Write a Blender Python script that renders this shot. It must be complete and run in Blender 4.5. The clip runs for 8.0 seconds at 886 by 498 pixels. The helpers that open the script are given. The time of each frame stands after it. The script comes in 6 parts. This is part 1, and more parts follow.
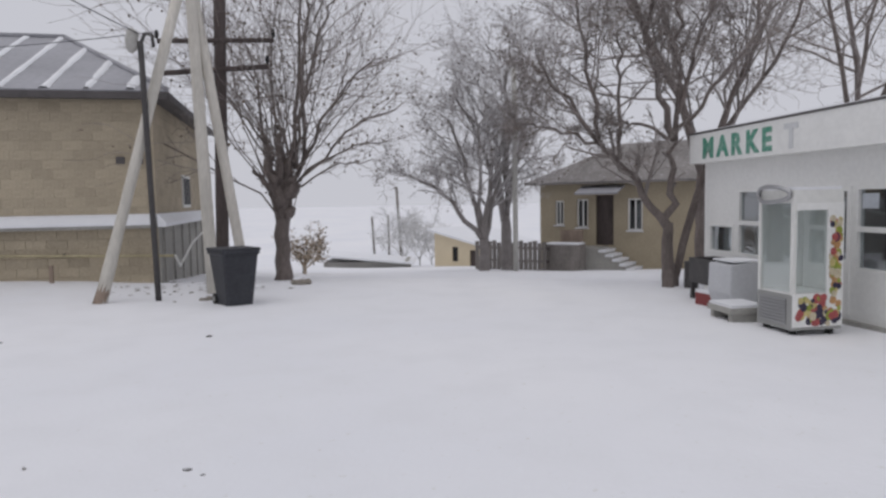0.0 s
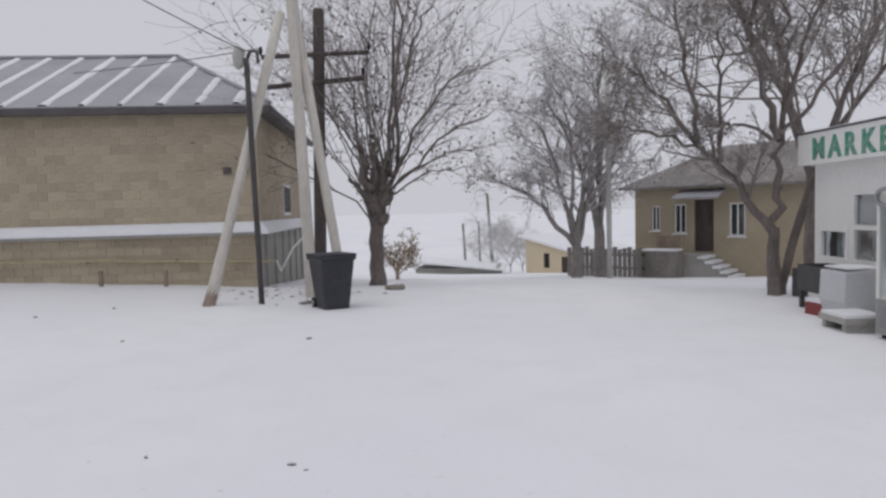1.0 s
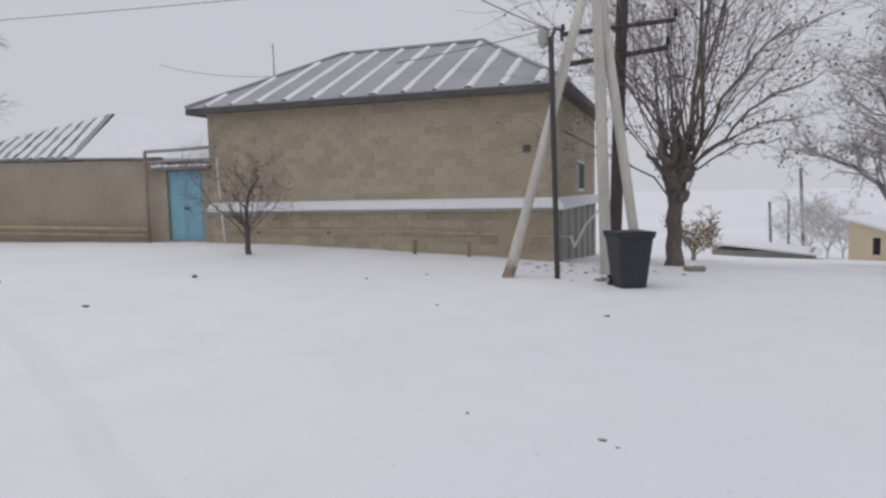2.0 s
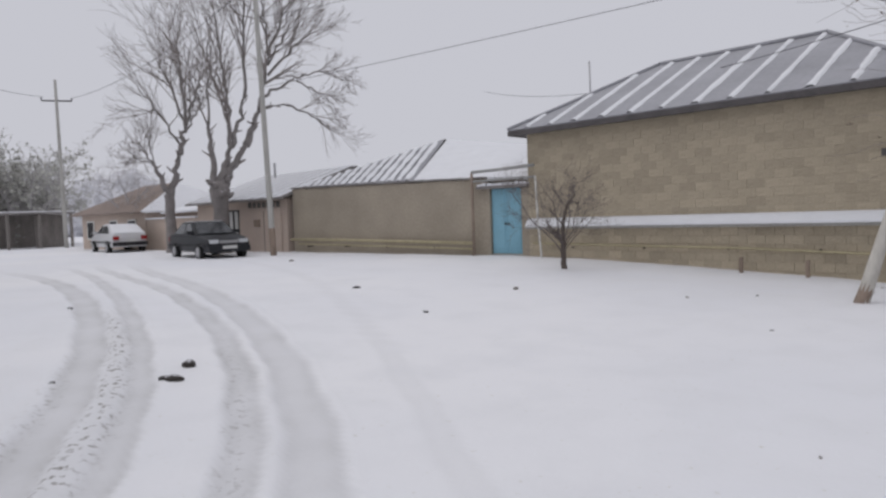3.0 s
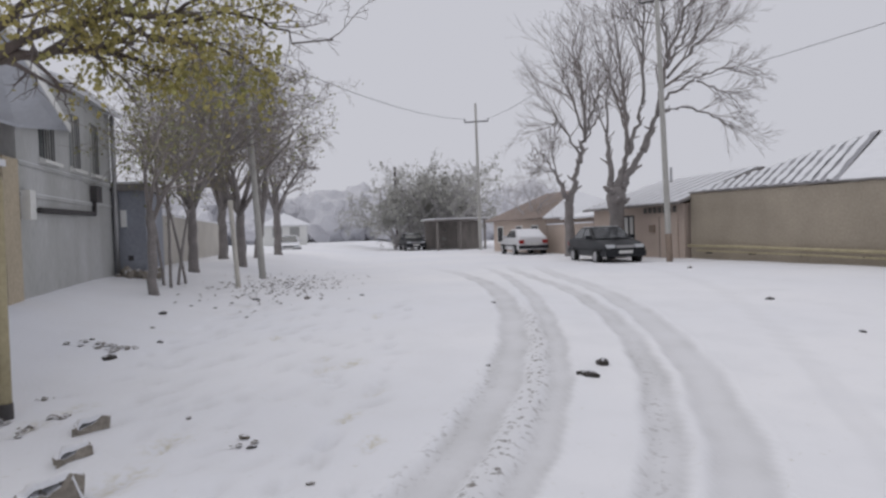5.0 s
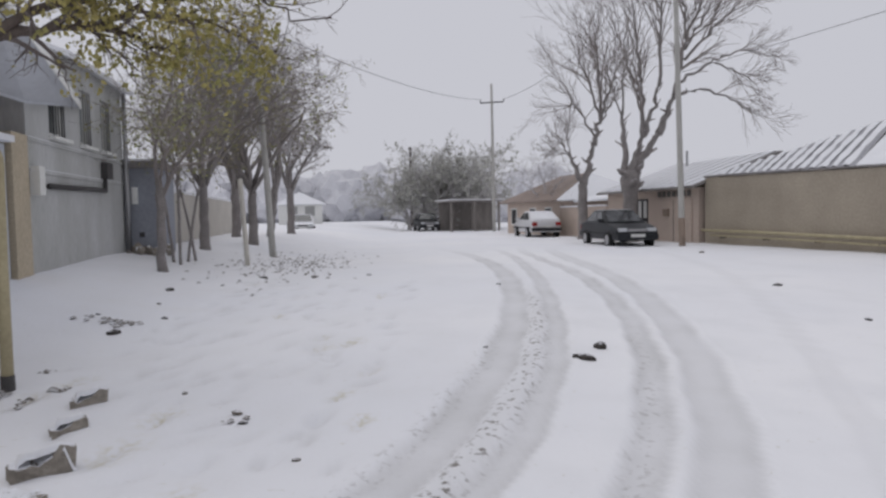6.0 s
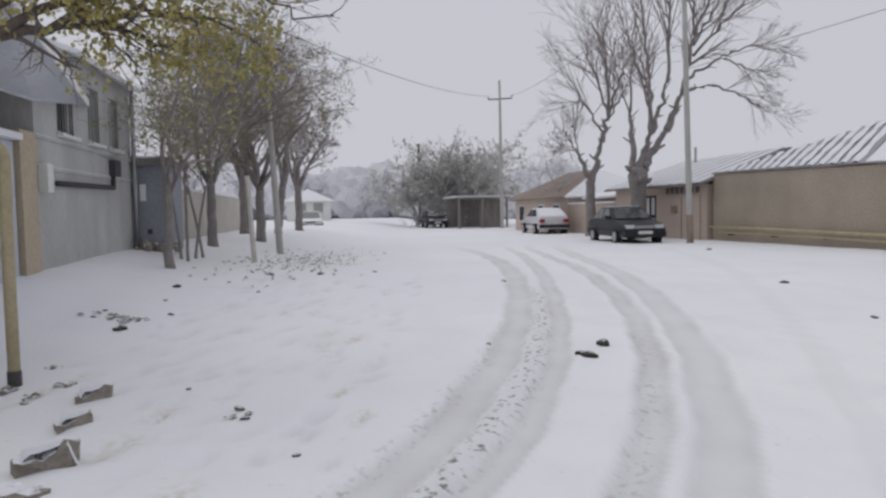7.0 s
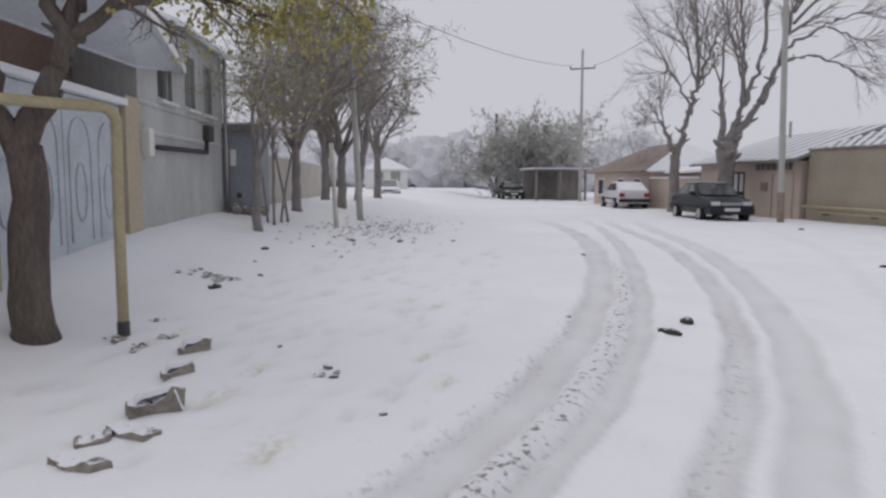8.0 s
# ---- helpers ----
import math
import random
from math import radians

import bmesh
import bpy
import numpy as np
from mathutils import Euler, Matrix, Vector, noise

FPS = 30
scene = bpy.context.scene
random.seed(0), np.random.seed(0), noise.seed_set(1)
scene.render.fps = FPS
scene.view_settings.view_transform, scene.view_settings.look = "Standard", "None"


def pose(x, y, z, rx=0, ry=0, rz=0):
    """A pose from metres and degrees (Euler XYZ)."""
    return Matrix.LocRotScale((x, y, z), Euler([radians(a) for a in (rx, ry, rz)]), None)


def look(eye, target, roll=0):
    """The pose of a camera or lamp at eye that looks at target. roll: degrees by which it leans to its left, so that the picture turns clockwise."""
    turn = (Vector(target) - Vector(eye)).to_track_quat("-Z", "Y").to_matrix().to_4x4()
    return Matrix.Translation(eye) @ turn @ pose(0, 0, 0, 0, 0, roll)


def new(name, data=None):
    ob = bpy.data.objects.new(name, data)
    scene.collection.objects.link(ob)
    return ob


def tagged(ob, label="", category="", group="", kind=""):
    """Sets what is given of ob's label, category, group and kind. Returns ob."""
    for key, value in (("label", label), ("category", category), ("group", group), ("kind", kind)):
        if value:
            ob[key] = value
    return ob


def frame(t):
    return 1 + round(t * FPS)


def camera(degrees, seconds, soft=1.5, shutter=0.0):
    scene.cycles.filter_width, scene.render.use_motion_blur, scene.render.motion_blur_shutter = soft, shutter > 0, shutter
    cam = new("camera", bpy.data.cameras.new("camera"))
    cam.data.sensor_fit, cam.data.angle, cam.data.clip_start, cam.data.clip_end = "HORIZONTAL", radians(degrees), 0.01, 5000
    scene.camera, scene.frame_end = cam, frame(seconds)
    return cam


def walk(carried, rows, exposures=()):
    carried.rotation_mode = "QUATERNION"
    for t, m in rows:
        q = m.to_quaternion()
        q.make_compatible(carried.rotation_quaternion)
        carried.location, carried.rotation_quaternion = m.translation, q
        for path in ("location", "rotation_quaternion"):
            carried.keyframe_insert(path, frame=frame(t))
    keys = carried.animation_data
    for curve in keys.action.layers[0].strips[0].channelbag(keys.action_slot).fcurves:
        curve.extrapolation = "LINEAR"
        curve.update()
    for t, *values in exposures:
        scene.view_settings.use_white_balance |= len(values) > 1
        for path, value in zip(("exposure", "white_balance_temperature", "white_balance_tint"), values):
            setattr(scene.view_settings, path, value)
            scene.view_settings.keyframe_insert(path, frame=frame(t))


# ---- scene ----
cam = camera(66.22, 8.0, soft=2.6)
PATH = [
    (0.0, pose(-0.094, 0.010, 1.684, 85.85, 1.04, 0.00)),
    (0.5, pose(-0.093, 0.015, 1.677, 86.03, 1.34, 1.43)),
    (1.0, pose(-0.122, -0.037, 1.678, 86.57, 1.51, 7.59)),
    (1.5, pose(-0.160, -0.081, 1.673, 86.16, 1.45, 17.91)),
    (1.8, pose(-0.247, -0.098, 1.674, 85.79, 1.28, 25.50)),
    (2.0, pose(-0.327, -0.132, 1.700, 85.09, 1.21, 31.26)),
    (2.2, pose(-0.362, -0.177, 1.698, 85.24, 1.33, 37.13)),
    (3.3, pose(-0.442, -0.308, 1.734, 87.37, 1.94, 63.23)),
    (3.5, pose(-0.446, -0.370, 1.722, 87.44, 1.72, 67.32)),
    (4.0, pose(-0.459, -0.500, 1.708, 88.14, 1.13, 75.69)),
    (4.5, pose(-0.476, -0.589, 1.725, 88.43, 1.04, 83.08)),
    (5.0, pose(-0.478, -0.544, 1.715, 88.64, 1.90, 88.68)),
    (5.2, pose(-0.496, -0.483, 1.709, 87.92, 1.33, 91.08)),
    (6.5, pose(-0.473, -0.309, 1.709, 86.67, 1.02, 89.59)),
    (7.0, pose(-0.466, -0.278, 1.712, 86.82, 1.13, 90.82)),
    (7.5, pose(-0.447, -0.285, 1.719, 84.49, 0.70, 92.87)),
    (8.0, pose(-0.394, -0.383, 1.712, 84.39, -0.26, 97.12)),
]
walk(cam, PATH)

# ---- light: overcast, snow-filled air ----
world = bpy.data.worlds.new("overcast")
scene.world = world
world.use_nodes = True
wn, wl = world.node_tree.nodes, world.node_tree.links
wn.clear()
w_out = wn.new("ShaderNodeOutputWorld")
w_bg = wn.new("ShaderNodeBackground")
w_sky = wn.new("ShaderNodeTexSky")
w_sky.sky_type = "NISHITA"
w_sky.sun_disc = False
w_sky.sun_elevation = radians(68)
w_sky.sun_rotation = radians(221)
w_sky.dust_density = 4.0
w_grey = wn.new("ShaderNodeMix")
w_grey.data_type = "RGBA"
w_grey.inputs["Factor"].default_value = 0.985
w_grey.inputs["B"].default_value = (5.62, 5.66, 6.20, 1)
wl.new(w_sky.outputs["Color"], w_grey.inputs["A"])
wl.new(w_grey.outputs["Result"], w_bg.inputs["Color"])
w_bg.inputs["Strength"].default_value = 0.1
wl.new(w_bg.outputs["Background"], w_out.inputs["Surface"])

sun_data = bpy.data.lights.new("sun", "SUN")
sun_data.energy = 0.6
sun_data.angle = radians(60)
sun_data.color = (1.0, 0.97, 0.93)
sun = new("sun", sun_data)
sun.matrix_world = look((-3.5, -4, 13), (0, 0, 0))


# ---- materials ----
def mat(name, base, rough=0.8, var=0.25, scale=3.0, fine=40.0, bump=0.3, snow=0.0, metal=0.0,
        other=None, coord="Object", island=0.0, rnd=0.0, stretch=(1, 1, 1), spec=0.3):
    """A surface with two scales of colour variation, fine relief, and snow lying on what faces up."""
    m = bpy.data.materials.new(name)
    m.use_nodes = True
    n, l = m.node_tree.nodes, m.node_tree.links
    b = n["Principled BSDF"]
    b.inputs["Roughness"].default_value = rough
    b.inputs["Metallic"].default_value = metal
    b.inputs["Specular IOR Level"].default_value = spec
    tc = n.new("ShaderNodeTexCoord")
    mp = n.new("ShaderNodeMapping")
    mp.inputs["Scale"].default_value = stretch
    l.new(tc.outputs[coord], mp.inputs["Vector"])
    big = n.new("ShaderNodeTexNoise")
    big.inputs["Scale"].default_value = scale
    big.inputs["Detail"].default_value = 6
    small = n.new("ShaderNodeTexNoise")
    small.inputs["Scale"].default_value = fine
    small.inputs["Detail"].default_value = 4
    for t in (big, small):
        l.new(mp.outputs["Vector"], t.inputs["Vector"])
    ramp = n.new("ShaderNodeValToRGB")
    ramp.color_ramp.elements[0].position = 0.3
    ramp.color_ramp.elements[1].position = 0.72
    dark = other or tuple(c * (1 - var) for c in base)
    ramp.color_ramp.elements[0].color = (*dark, 1)
    ramp.color_ramp.elements[1].color = (*base, 1)
    l.new(big.outputs["Fac"], ramp.inputs["Fac"])
    mul = n.new("ShaderNodeMix")
    mul.data_type = "RGBA"
    mul.blend_type = "MULTIPLY"
    mul.inputs["Factor"].default_value = 1.0
    l.new(ramp.outputs["Color"], mul.inputs["A"])
    mr = n.new("ShaderNodeMapRange")
    mr.inputs["From Min"].default_value = 0.3
    mr.inputs["From Max"].default_value = 0.7
    mr.inputs["To Min"].default_value = 1 - var * 0.6
    mr.inputs["To Max"].default_value = 1 + var * 0.3
    l.new(small.outputs["Fac"], mr.inputs["Value"])
    l.new(mr.outputs["Result"], mul.inputs["B"])
    col = mul.outputs["Result"]
    if island or rnd:
        src = n.new("ShaderNodeNewGeometry").outputs["Random Per Island"] if island else n.new("ShaderNodeObjectInfo").outputs["Random"]
        amount = island or rnd
        r2 = n.new("ShaderNodeMapRange")
        r2.inputs["To Min"].default_value = 1 - amount
        r2.inputs["To Max"].default_value = 1 + amount * 0.5
        l.new(src, r2.inputs["Value"])
        m3 = n.new("ShaderNodeMix")
        m3.data_type = "RGBA"
        m3.blend_type = "MULTIPLY"
        m3.inputs["Factor"].default_value = 1.0
        l.new(col, m3.inputs["A"])
        l.new(r2.outputs["Result"], m3.inputs["B"])
        col = m3.outputs["Result"]
    if snow:
        geo = n.new("ShaderNodeNewGeometry")
        sep = n.new("ShaderNodeSeparateXYZ")
        l.new(geo.outputs["Normal"], sep.inputs["Vector"])
        add = n.new("ShaderNodeMath")
        add.operation = "MULTIPLY_ADD"
        add.inputs[1].default_value = 0.6
        l.new(small.outputs["Fac"], add.inputs[0])
        l.new(sep.outputs["Z"], add.inputs[2])
        edge = n.new("ShaderNodeMapRange")
        edge.inputs["From Min"].default_value = 1.25 - snow
        edge.inputs["From Max"].default_value = 1.45 - snow
        l.new(add.outputs["Value"], edge.inputs["Value"])
        m4 = n.new("ShaderNodeMix")
        m4.data_type = "RGBA"
        l.new(edge.outputs["Result"], m4.inputs["Factor"])
        l.new(col, m4.inputs["A"])
        m4.inputs["B"].default_value = (0.82, 0.83, 0.87, 1)
        col = m4.outputs["Result"]
    l.new(col, b.inputs["Base Color"])
    bp = n.new("ShaderNodeBump")
    bp.inputs["Strength"].default_value = bump
    bp.inputs["Distance"].default_value = 0.02
    l.new(small.outputs["Fac"], bp.inputs["Height"])
    l.new(bp.outputs["Normal"], b.inputs["Normal"])
    return m


def glass(name, tint=(0.9, 0.95, 0.95), rough=0.03):
    m = bpy.data.materials.new(name)
    m.use_nodes = True
    n, l = m.node_tree.nodes, m.node_tree.links
    n.clear()
    out = n.new("ShaderNodeOutputMaterial")
    tr = n.new("ShaderNodeBsdfTransparent")
    tr.inputs["Color"].default_value = (*tint, 1)
    gl = n.new("ShaderNodeBsdfGlossy")
    gl.inputs["Roughness"].default_value = rough
    lw = n.new("ShaderNodeLayerWeight")
    lw.inputs["Blend"].default_value = 0.25
    fr = n.new("ShaderNodeMapRange")
    fr.inputs["To Min"].default_value = 0.05
    fr.inputs["To Max"].default_value = 0.75
    l.new(lw.outputs["Facing"], fr.inputs["Value"])
    mx = n.new("ShaderNodeMixShader")
    l.new(fr.outputs["Result"], mx.inputs["Fac"])
    l.new(tr.outputs["BSDF"], mx.inputs[1])
    l.new(gl.outputs["BSDF"], mx.inputs[2])
    l.new(mx.outputs["Shader"], out.inputs["Surface"])
    return m


def snow_ground():
    """Fresh snow; in the wheel ruts it is pressed to grey slush with grit showing through."""
    m = bpy.data.materials.new("snow_ground")
    m.use_nodes = True
    n, l = m.node_tree.nodes, m.node_tree.links
    b = n["Principled BSDF"]
    tc = n.new("ShaderNodeTexCoord")

    def tex(scale, detail=5):
        t = n.new("ShaderNodeTexNoise")
        t.inputs["Scale"].default_value = scale
        t.inputs["Detail"].default_value = detail
        l.new(tc.outputs["Object"], t.inputs["Vector"])
        return t

    def mix(a, bb, fac):
        x = n.new("ShaderNodeMix")
        x.data_type = "RGBA"
        for key, v in (("A", a), ("B", bb), ("Factor", fac)):
            if hasattr(v, "links"):
                l.new(v, x.inputs[key])
            else:
                x.inputs[key].default_value = v
        return x.outputs["Result"]

    def rng(src, a, bb, lo=0.0, hi=1.0):
        r = n.new("ShaderNodeMapRange")
        for key, v in (("From Min", a), ("From Max", bb), ("To Min", lo), ("To Max", hi)):
            r.inputs[key].default_value = v
        l.new(src, r.inputs["Value"])
        return r.outputs["Result"]

    broad, mid, fine, grit = tex(0.12, 3), tex(1.3), tex(22), tex(14, 8)
    col = mix((0.80, 0.81, 0.85, 1), (0.87, 0.87, 0.89, 1), rng(broad.outputs["Fac"], 0.35, 0.65))
    col = mix(col, (0.78, 0.785, 0.81, 1), rng(mid.outputs["Fac"], 0.45, 0.75, 0, 0.6))
    # thin spots where old grass and leaf crumbs show through
    col = mix(col, (0.50, 0.47, 0.36, 1), rng(grit.outputs["Fac"], 0.66, 0.80, 0, 0.45))
    at = n.new("ShaderNodeAttribute")
    at.attribute_name = "rut"
    slush = mix((0.60, 0.60, 0.61, 1), (0.70, 0.70, 0.72, 1), rng(mid.outputs["Fac"], 0.35, 0.65))
    col = mix(col, slush, at.outputs["Fac"])
    at2 = n.new("ShaderNodeAttribute")
    at2.attribute_name = "grit"
    g2 = n.new("ShaderNodeMath")
    g2.operation = "MULTIPLY"
    l.new(at2.outputs["Fac"], g2.inputs[0])
    l.new(rng(grit.outputs["Fac"], 0.54, 0.66), g2.inputs[1])
    col = mix(col, (0.16, 0.14, 0.12, 1), g2.outputs["Value"])
    at3 = n.new("ShaderNodeAttribute")
    at3.attribute_name = "straw"
    g3 = n.new("ShaderNodeMath")
    g3.operation = "MULTIPLY"
    l.new(at3.outputs["Fac"], g3.inputs[0])
    l.new(rng(grit.outputs["Fac"], 0.42, 0.66, 0, 0.6), g3.inputs[1])
    col = mix(col, (0.52, 0.47, 0.30, 1), g3.outputs["Value"])
    l.new(col, b.inputs["Base Color"])
    b.inputs["Roughness"].default_value = 0.75
    b.inputs["Specular IOR Level"].default_value = 0.2
    bp = n.new("ShaderNodeBump")
    bp.inputs["Strength"].default_value = 0.35
    bp.inputs["Distance"].default_value = 0.03
    hs = n.new("ShaderNodeMath")
    hs.operation = "MULTIPLY_ADD"
    hs.inputs[1].default_value = 0.4
    l.new(fine.outputs["Fac"], hs.inputs[0])
    l.new(mid.outputs["Fac"], hs.inputs[2])
    l.new(hs.outputs["Value"], bp.inputs["Height"])
    l.new(bp.outputs["Normal"], b.inputs["Normal"])
    return m


M_GROUND = snow_ground()
M_SNOW = mat("snow", (0.84, 0.85, 0.88), 0.75, 0.06, 2.0, 30, 0.4)
M_LIME = mat("limestone", (0.53, 0.455, 0.34), 0.9, 0.22, 0.6, 18, 0.5, rnd=0.13)
M_LIME_J = mat("limestone_joined", (0.53, 0.455, 0.34), 0.9, 0.22, 0.6, 18, 0.5, island=0.13)
M_MORTAR = mat("mortar", (0.51, 0.435, 0.335), 0.95, 0.2, 2, 30, 0.5)
M_PLASTER = mat("tan_plaster", (0.43, 0.375, 0.30), 0.9, 0.22, 0.7, 14, 0.4)
M_CEMENT = mat("cement", (0.42, 0.41, 0.38), 0.9, 0.2, 0.8, 16, 0.4)
M_GREYWALL = mat("grey_render", (0.57, 0.575, 0.575), 0.9, 0.2, 0.9, 12, 0.4, other=(0.43, 0.435, 0.42), stretch=(1.6, 1.6, 0.45))
M_BLUEGREY = mat("blue_grey_render", (0.36, 0.38, 0.43), 0.85, 0.2, 0.8, 14, 0.3)
M_BROWNWALL = mat("red_brown_plaster", (0.46, 0.33, 0.28), 0.9, 0.2, 0.8, 14, 0.3)
M_SOFFIT = mat("pale_grey_boards", (0.58, 0.60, 0.64), 0.8, 0.15, 1.0, 14, 0.2)
M_PINK = mat("pink_plaster", (0.58, 0.48, 0.41), 0.9, 0.15, 0.7, 14, 0.3)
M_PALEWALL = mat("pale_plaster", (0.58, 0.55, 0.50), 0.9, 0.15, 0.7, 14, 0.3)
M_CREAM = mat("cream_plaster", (0.72, 0.62, 0.45), 0.9, 0.12, 0.7, 14, 0.3)
M_OCHRE = mat("ochre_plaster", (0.43, 0.37, 0.27), 0.9, 0.2, 0.7, 14, 0.3)
M_ROOF = mat("grey_metal_roof", (0.40, 0.40, 0.43), 0.6, 0.18, 0.8, 10, 0.15, spec=0.4)
M_ROOFDARK = mat("weathered_sheet_roof", (0.30, 0.28, 0.27), 0.8, 0.3, 0.8, 8, 0.3, snow=-0.02)
M_BROWNROOF = mat("brown_sheet_roof", (0.30, 0.24, 0.21), 0.8, 0.2, 0.8, 8, 0.3)
M_FASCIA = mat("dark_fascia", (0.13, 0.12, 0.12), 0.7, 0.3, 3, 30, 0.2)
M_BARK = mat("bark", (0.17, 0.14, 0.125), 0.95, 0.4, 4, 30, 0.8, snow=0.10, stretch=(1, 1, 0.35))
M_TWIG = mat("twig", (0.21, 0.18, 0.17), 0.95, 0.3, 4, 30, 0.3)
# twig colour paled to stand for haze over distance
M_TWIGHAZE = mat("haze_pale_twig", (0.50, 0.48, 0.48), 0.95, 0.25, 3, 30, 0.3)
M_TWIGOCHRE = mat("ochre_twig", (0.55, 0.46, 0.36), 0.95, 0.25, 3, 30, 0.3)
M_TWIGGREY = mat("grey_twig", (0.33, 0.295, 0.28), 0.95, 0.3, 4, 30, 0.3)
M_BARKGREY = mat("grey_bark", (0.23, 0.195, 0.18), 0.95, 0.4, 4, 30, 0.8, snow=-0.05, stretch=(1, 1, 0.35))
M_FENCE = mat("grey_plank", (0.30, 0.275, 0.255), 0.9, 0.35, 3, 25, 0.4, stretch=(1, 1, 0.3))
# bark base colour paled for haze; snow lies on its upper sides
M_BARKHAZE = mat("haze_pale_bark", (0.31, 0.285, 0.275), 0.95, 0.3, 4, 30, 0.6, snow=0.14)
# twigs near-white, thicker haze put into the base colour
M_TWIGFARHAZE = mat("far_haze_twig", (0.70, 0.70, 0.70), 0.95, 0.12, 3, 30, 0.3)
# pale grey of the far woods is haze put into the colour
M_FARWOOD = mat("haze_pale_woods", (0.72, 0.72, 0.75), 0.95, 0.10, 0.5, 3.0, 0.2, island=0.06)
# far leaf colour lifted towards the haze
M_LEAFHAZE = mat("haze_pale_leaf", (0.54, 0.54, 0.49), 0.9, 0.15, 3, 30, 0.2, island=0.25)
M_LEAF = mat("autumn_leaf", (0.52, 0.43, 0.17), 0.7, 0.25, 2.0, 40, 0.2, other=(0.36, 0.36, 0.15), island=0.3)
M_LEAFDRY = mat("dry_leaf", (0.27, 0.22, 0.18), 0.85, 0.4, 5, 40, 0.2, island=0.4)
M_LEAFGREEN = mat("green_leaf", (0.34, 0.38, 0.19), 0.8, 0.35, 2, 40, 0.2, other=(0.38, 0.33, 0.18), island=0.4)


def see_through_leaf(m, share=0.45):
    """Lets part of the light pass through a thin blade."""
    n, l = m.node_tree.nodes, m.node_tree.links
    b, out = n["Principled BSDF"], n["Material Output"]
    tr = n.new("ShaderNodeBsdfTranslucent")
    l.new(b.inputs["Base Color"].links[0].from_socket, tr.inputs["Color"])
    mx = n.new("ShaderNodeMixShader")
    mx.inputs["Fac"].default_value = share
    l.new(b.outputs["BSDF"], mx.inputs[1])
    l.new(tr.outputs["BSDF"], mx.inputs[2])
    l.new(mx.outputs["Shader"], out.inputs["Surface"])


for leaf in (M_LEAF, M_LEAFGREEN, M_LEAFDRY):
    see_through_leaf(leaf)
M_WHITEWOOD = mat("whitewashed_timber", (0.66, 0.63, 0.57), 0.85, 0.2, 3, 25, 0.4, stretch=(1, 1, 0.25))
M_DARKWOOD = mat("dark_timber", (0.11, 0.09, 0.085), 0.9, 0.35, 4, 25, 0.5, stretch=(1, 1, 0.25))
M_RUSTWOOD = mat("bare_timber", (0.37, 0.29, 0.235), 0.9, 0.35, 4, 25, 0.5, stretch=(1, 1, 0.25))
M_CONCRETE = mat("pole_concrete", (0.50, 0.49, 0.46), 0.9, 0.18, 2, 25, 0.3)
M_BIN = mat("black_plastic", (0.058, 0.060, 0.070), 0.55, 0.3, 2, 18, 0.12)
M_RUBBER = mat("rubber", (0.03, 0.03, 0.03), 0.85, 0.2, 5, 40, 0.2)
M_STEEL = mat("bare_steel", (0.45, 0.45, 0.46), 0.4, 0.15, 4, 30, 0.1, metal=0.8)
M_DARKSTEEL = mat("dark_steel", (0.09, 0.085, 0.085), 0.6, 0.3, 4, 30, 0.2)
M_YELLOW = mat("yellow_gas_paint", (0.48, 0.42, 0.27), 0.6, 0.2, 3, 20, 0.15)
M_BLUEDOOR = mat("blue_paint", (0.26, 0.50, 0.62), 0.55, 0.15, 2, 20, 0.12)
M_GATE = mat("pale_blue_gate_paint", (0.58, 0.62, 0.67), 0.55, 0.18, 2, 18, 0.12)
M_WHITE = mat("white_paint", (0.86, 0.86, 0.84), 0.7, 0.08, 1.2, 14, 0.15)
M_WHITEDIRTY = mat("worn_white_paint", (0.80, 0.80, 0.77), 0.75, 0.12, 1.0, 10, 0.2)
M_GREENPAINT = mat("green_letter_paint", (0.035, 0.26, 0.17), 0.7, 0.35, 9, 40, 0.1, other=(0.25, 0.42, 0.35))
M_FADED = mat("faded_letter_paint", (0.69, 0.70, 0.71), 0.75, 0.1, 6, 30, 0.1)
# dark tone that paints the shade inside rooms and openings
M_INNERSHADE = mat("inner_shade_tone", (0.20, 0.19, 0.18), 0.9, 0.3, 3, 20, 0.1)
M_SHELFWOOD = mat("shelf_board", (0.26, 0.19, 0.14), 0.8, 0.3, 4, 20, 0.1)
M_GLASS = glass("window_glass", (0.82, 0.86, 0.88))
M_CLEAR = glass("clear_glass", (0.93, 0.96, 0.96))
M_CARBLACK = mat("black_car_paint", (0.022, 0.024, 0.028), 0.42, 0.15, 2, 30, 0.02, snow=-0.4, spec=0.3)
M_CARWHITE = mat("white_car_paint", (0.66, 0.66, 0.67), 0.3, 0.06, 2, 30, 0.02, snow=0.2, spec=0.5)
M_CARWIN = mat("dark_car_window", (0.05, 0.055, 0.06), 0.1, 0.1, 3, 20, 0.0, spec=0.8)
M_TRIM = mat("black_trim", (0.03, 0.03, 0.033), 0.6, 0.2, 5, 30, 0.05)
M_LAMPGLASS = mat("lamp_lens", (0.62, 0.64, 0.66), 0.15, 0.1, 8, 60, 0.05, spec=0.6)
M_REDLAMP = mat("red_lamp_lens", (0.35, 0.03, 0.03), 0.2, 0.1, 8, 60, 0.05)
M_PLATE = mat("number_plate_plain", (0.68, 0.68, 0.66), 0.5, 0.1, 5, 40, 0.05)
M_GREYPLASTIC = mat("grey_plastic", (0.36, 0.36, 0.35), 0.6, 0.12, 3, 30, 0.08)
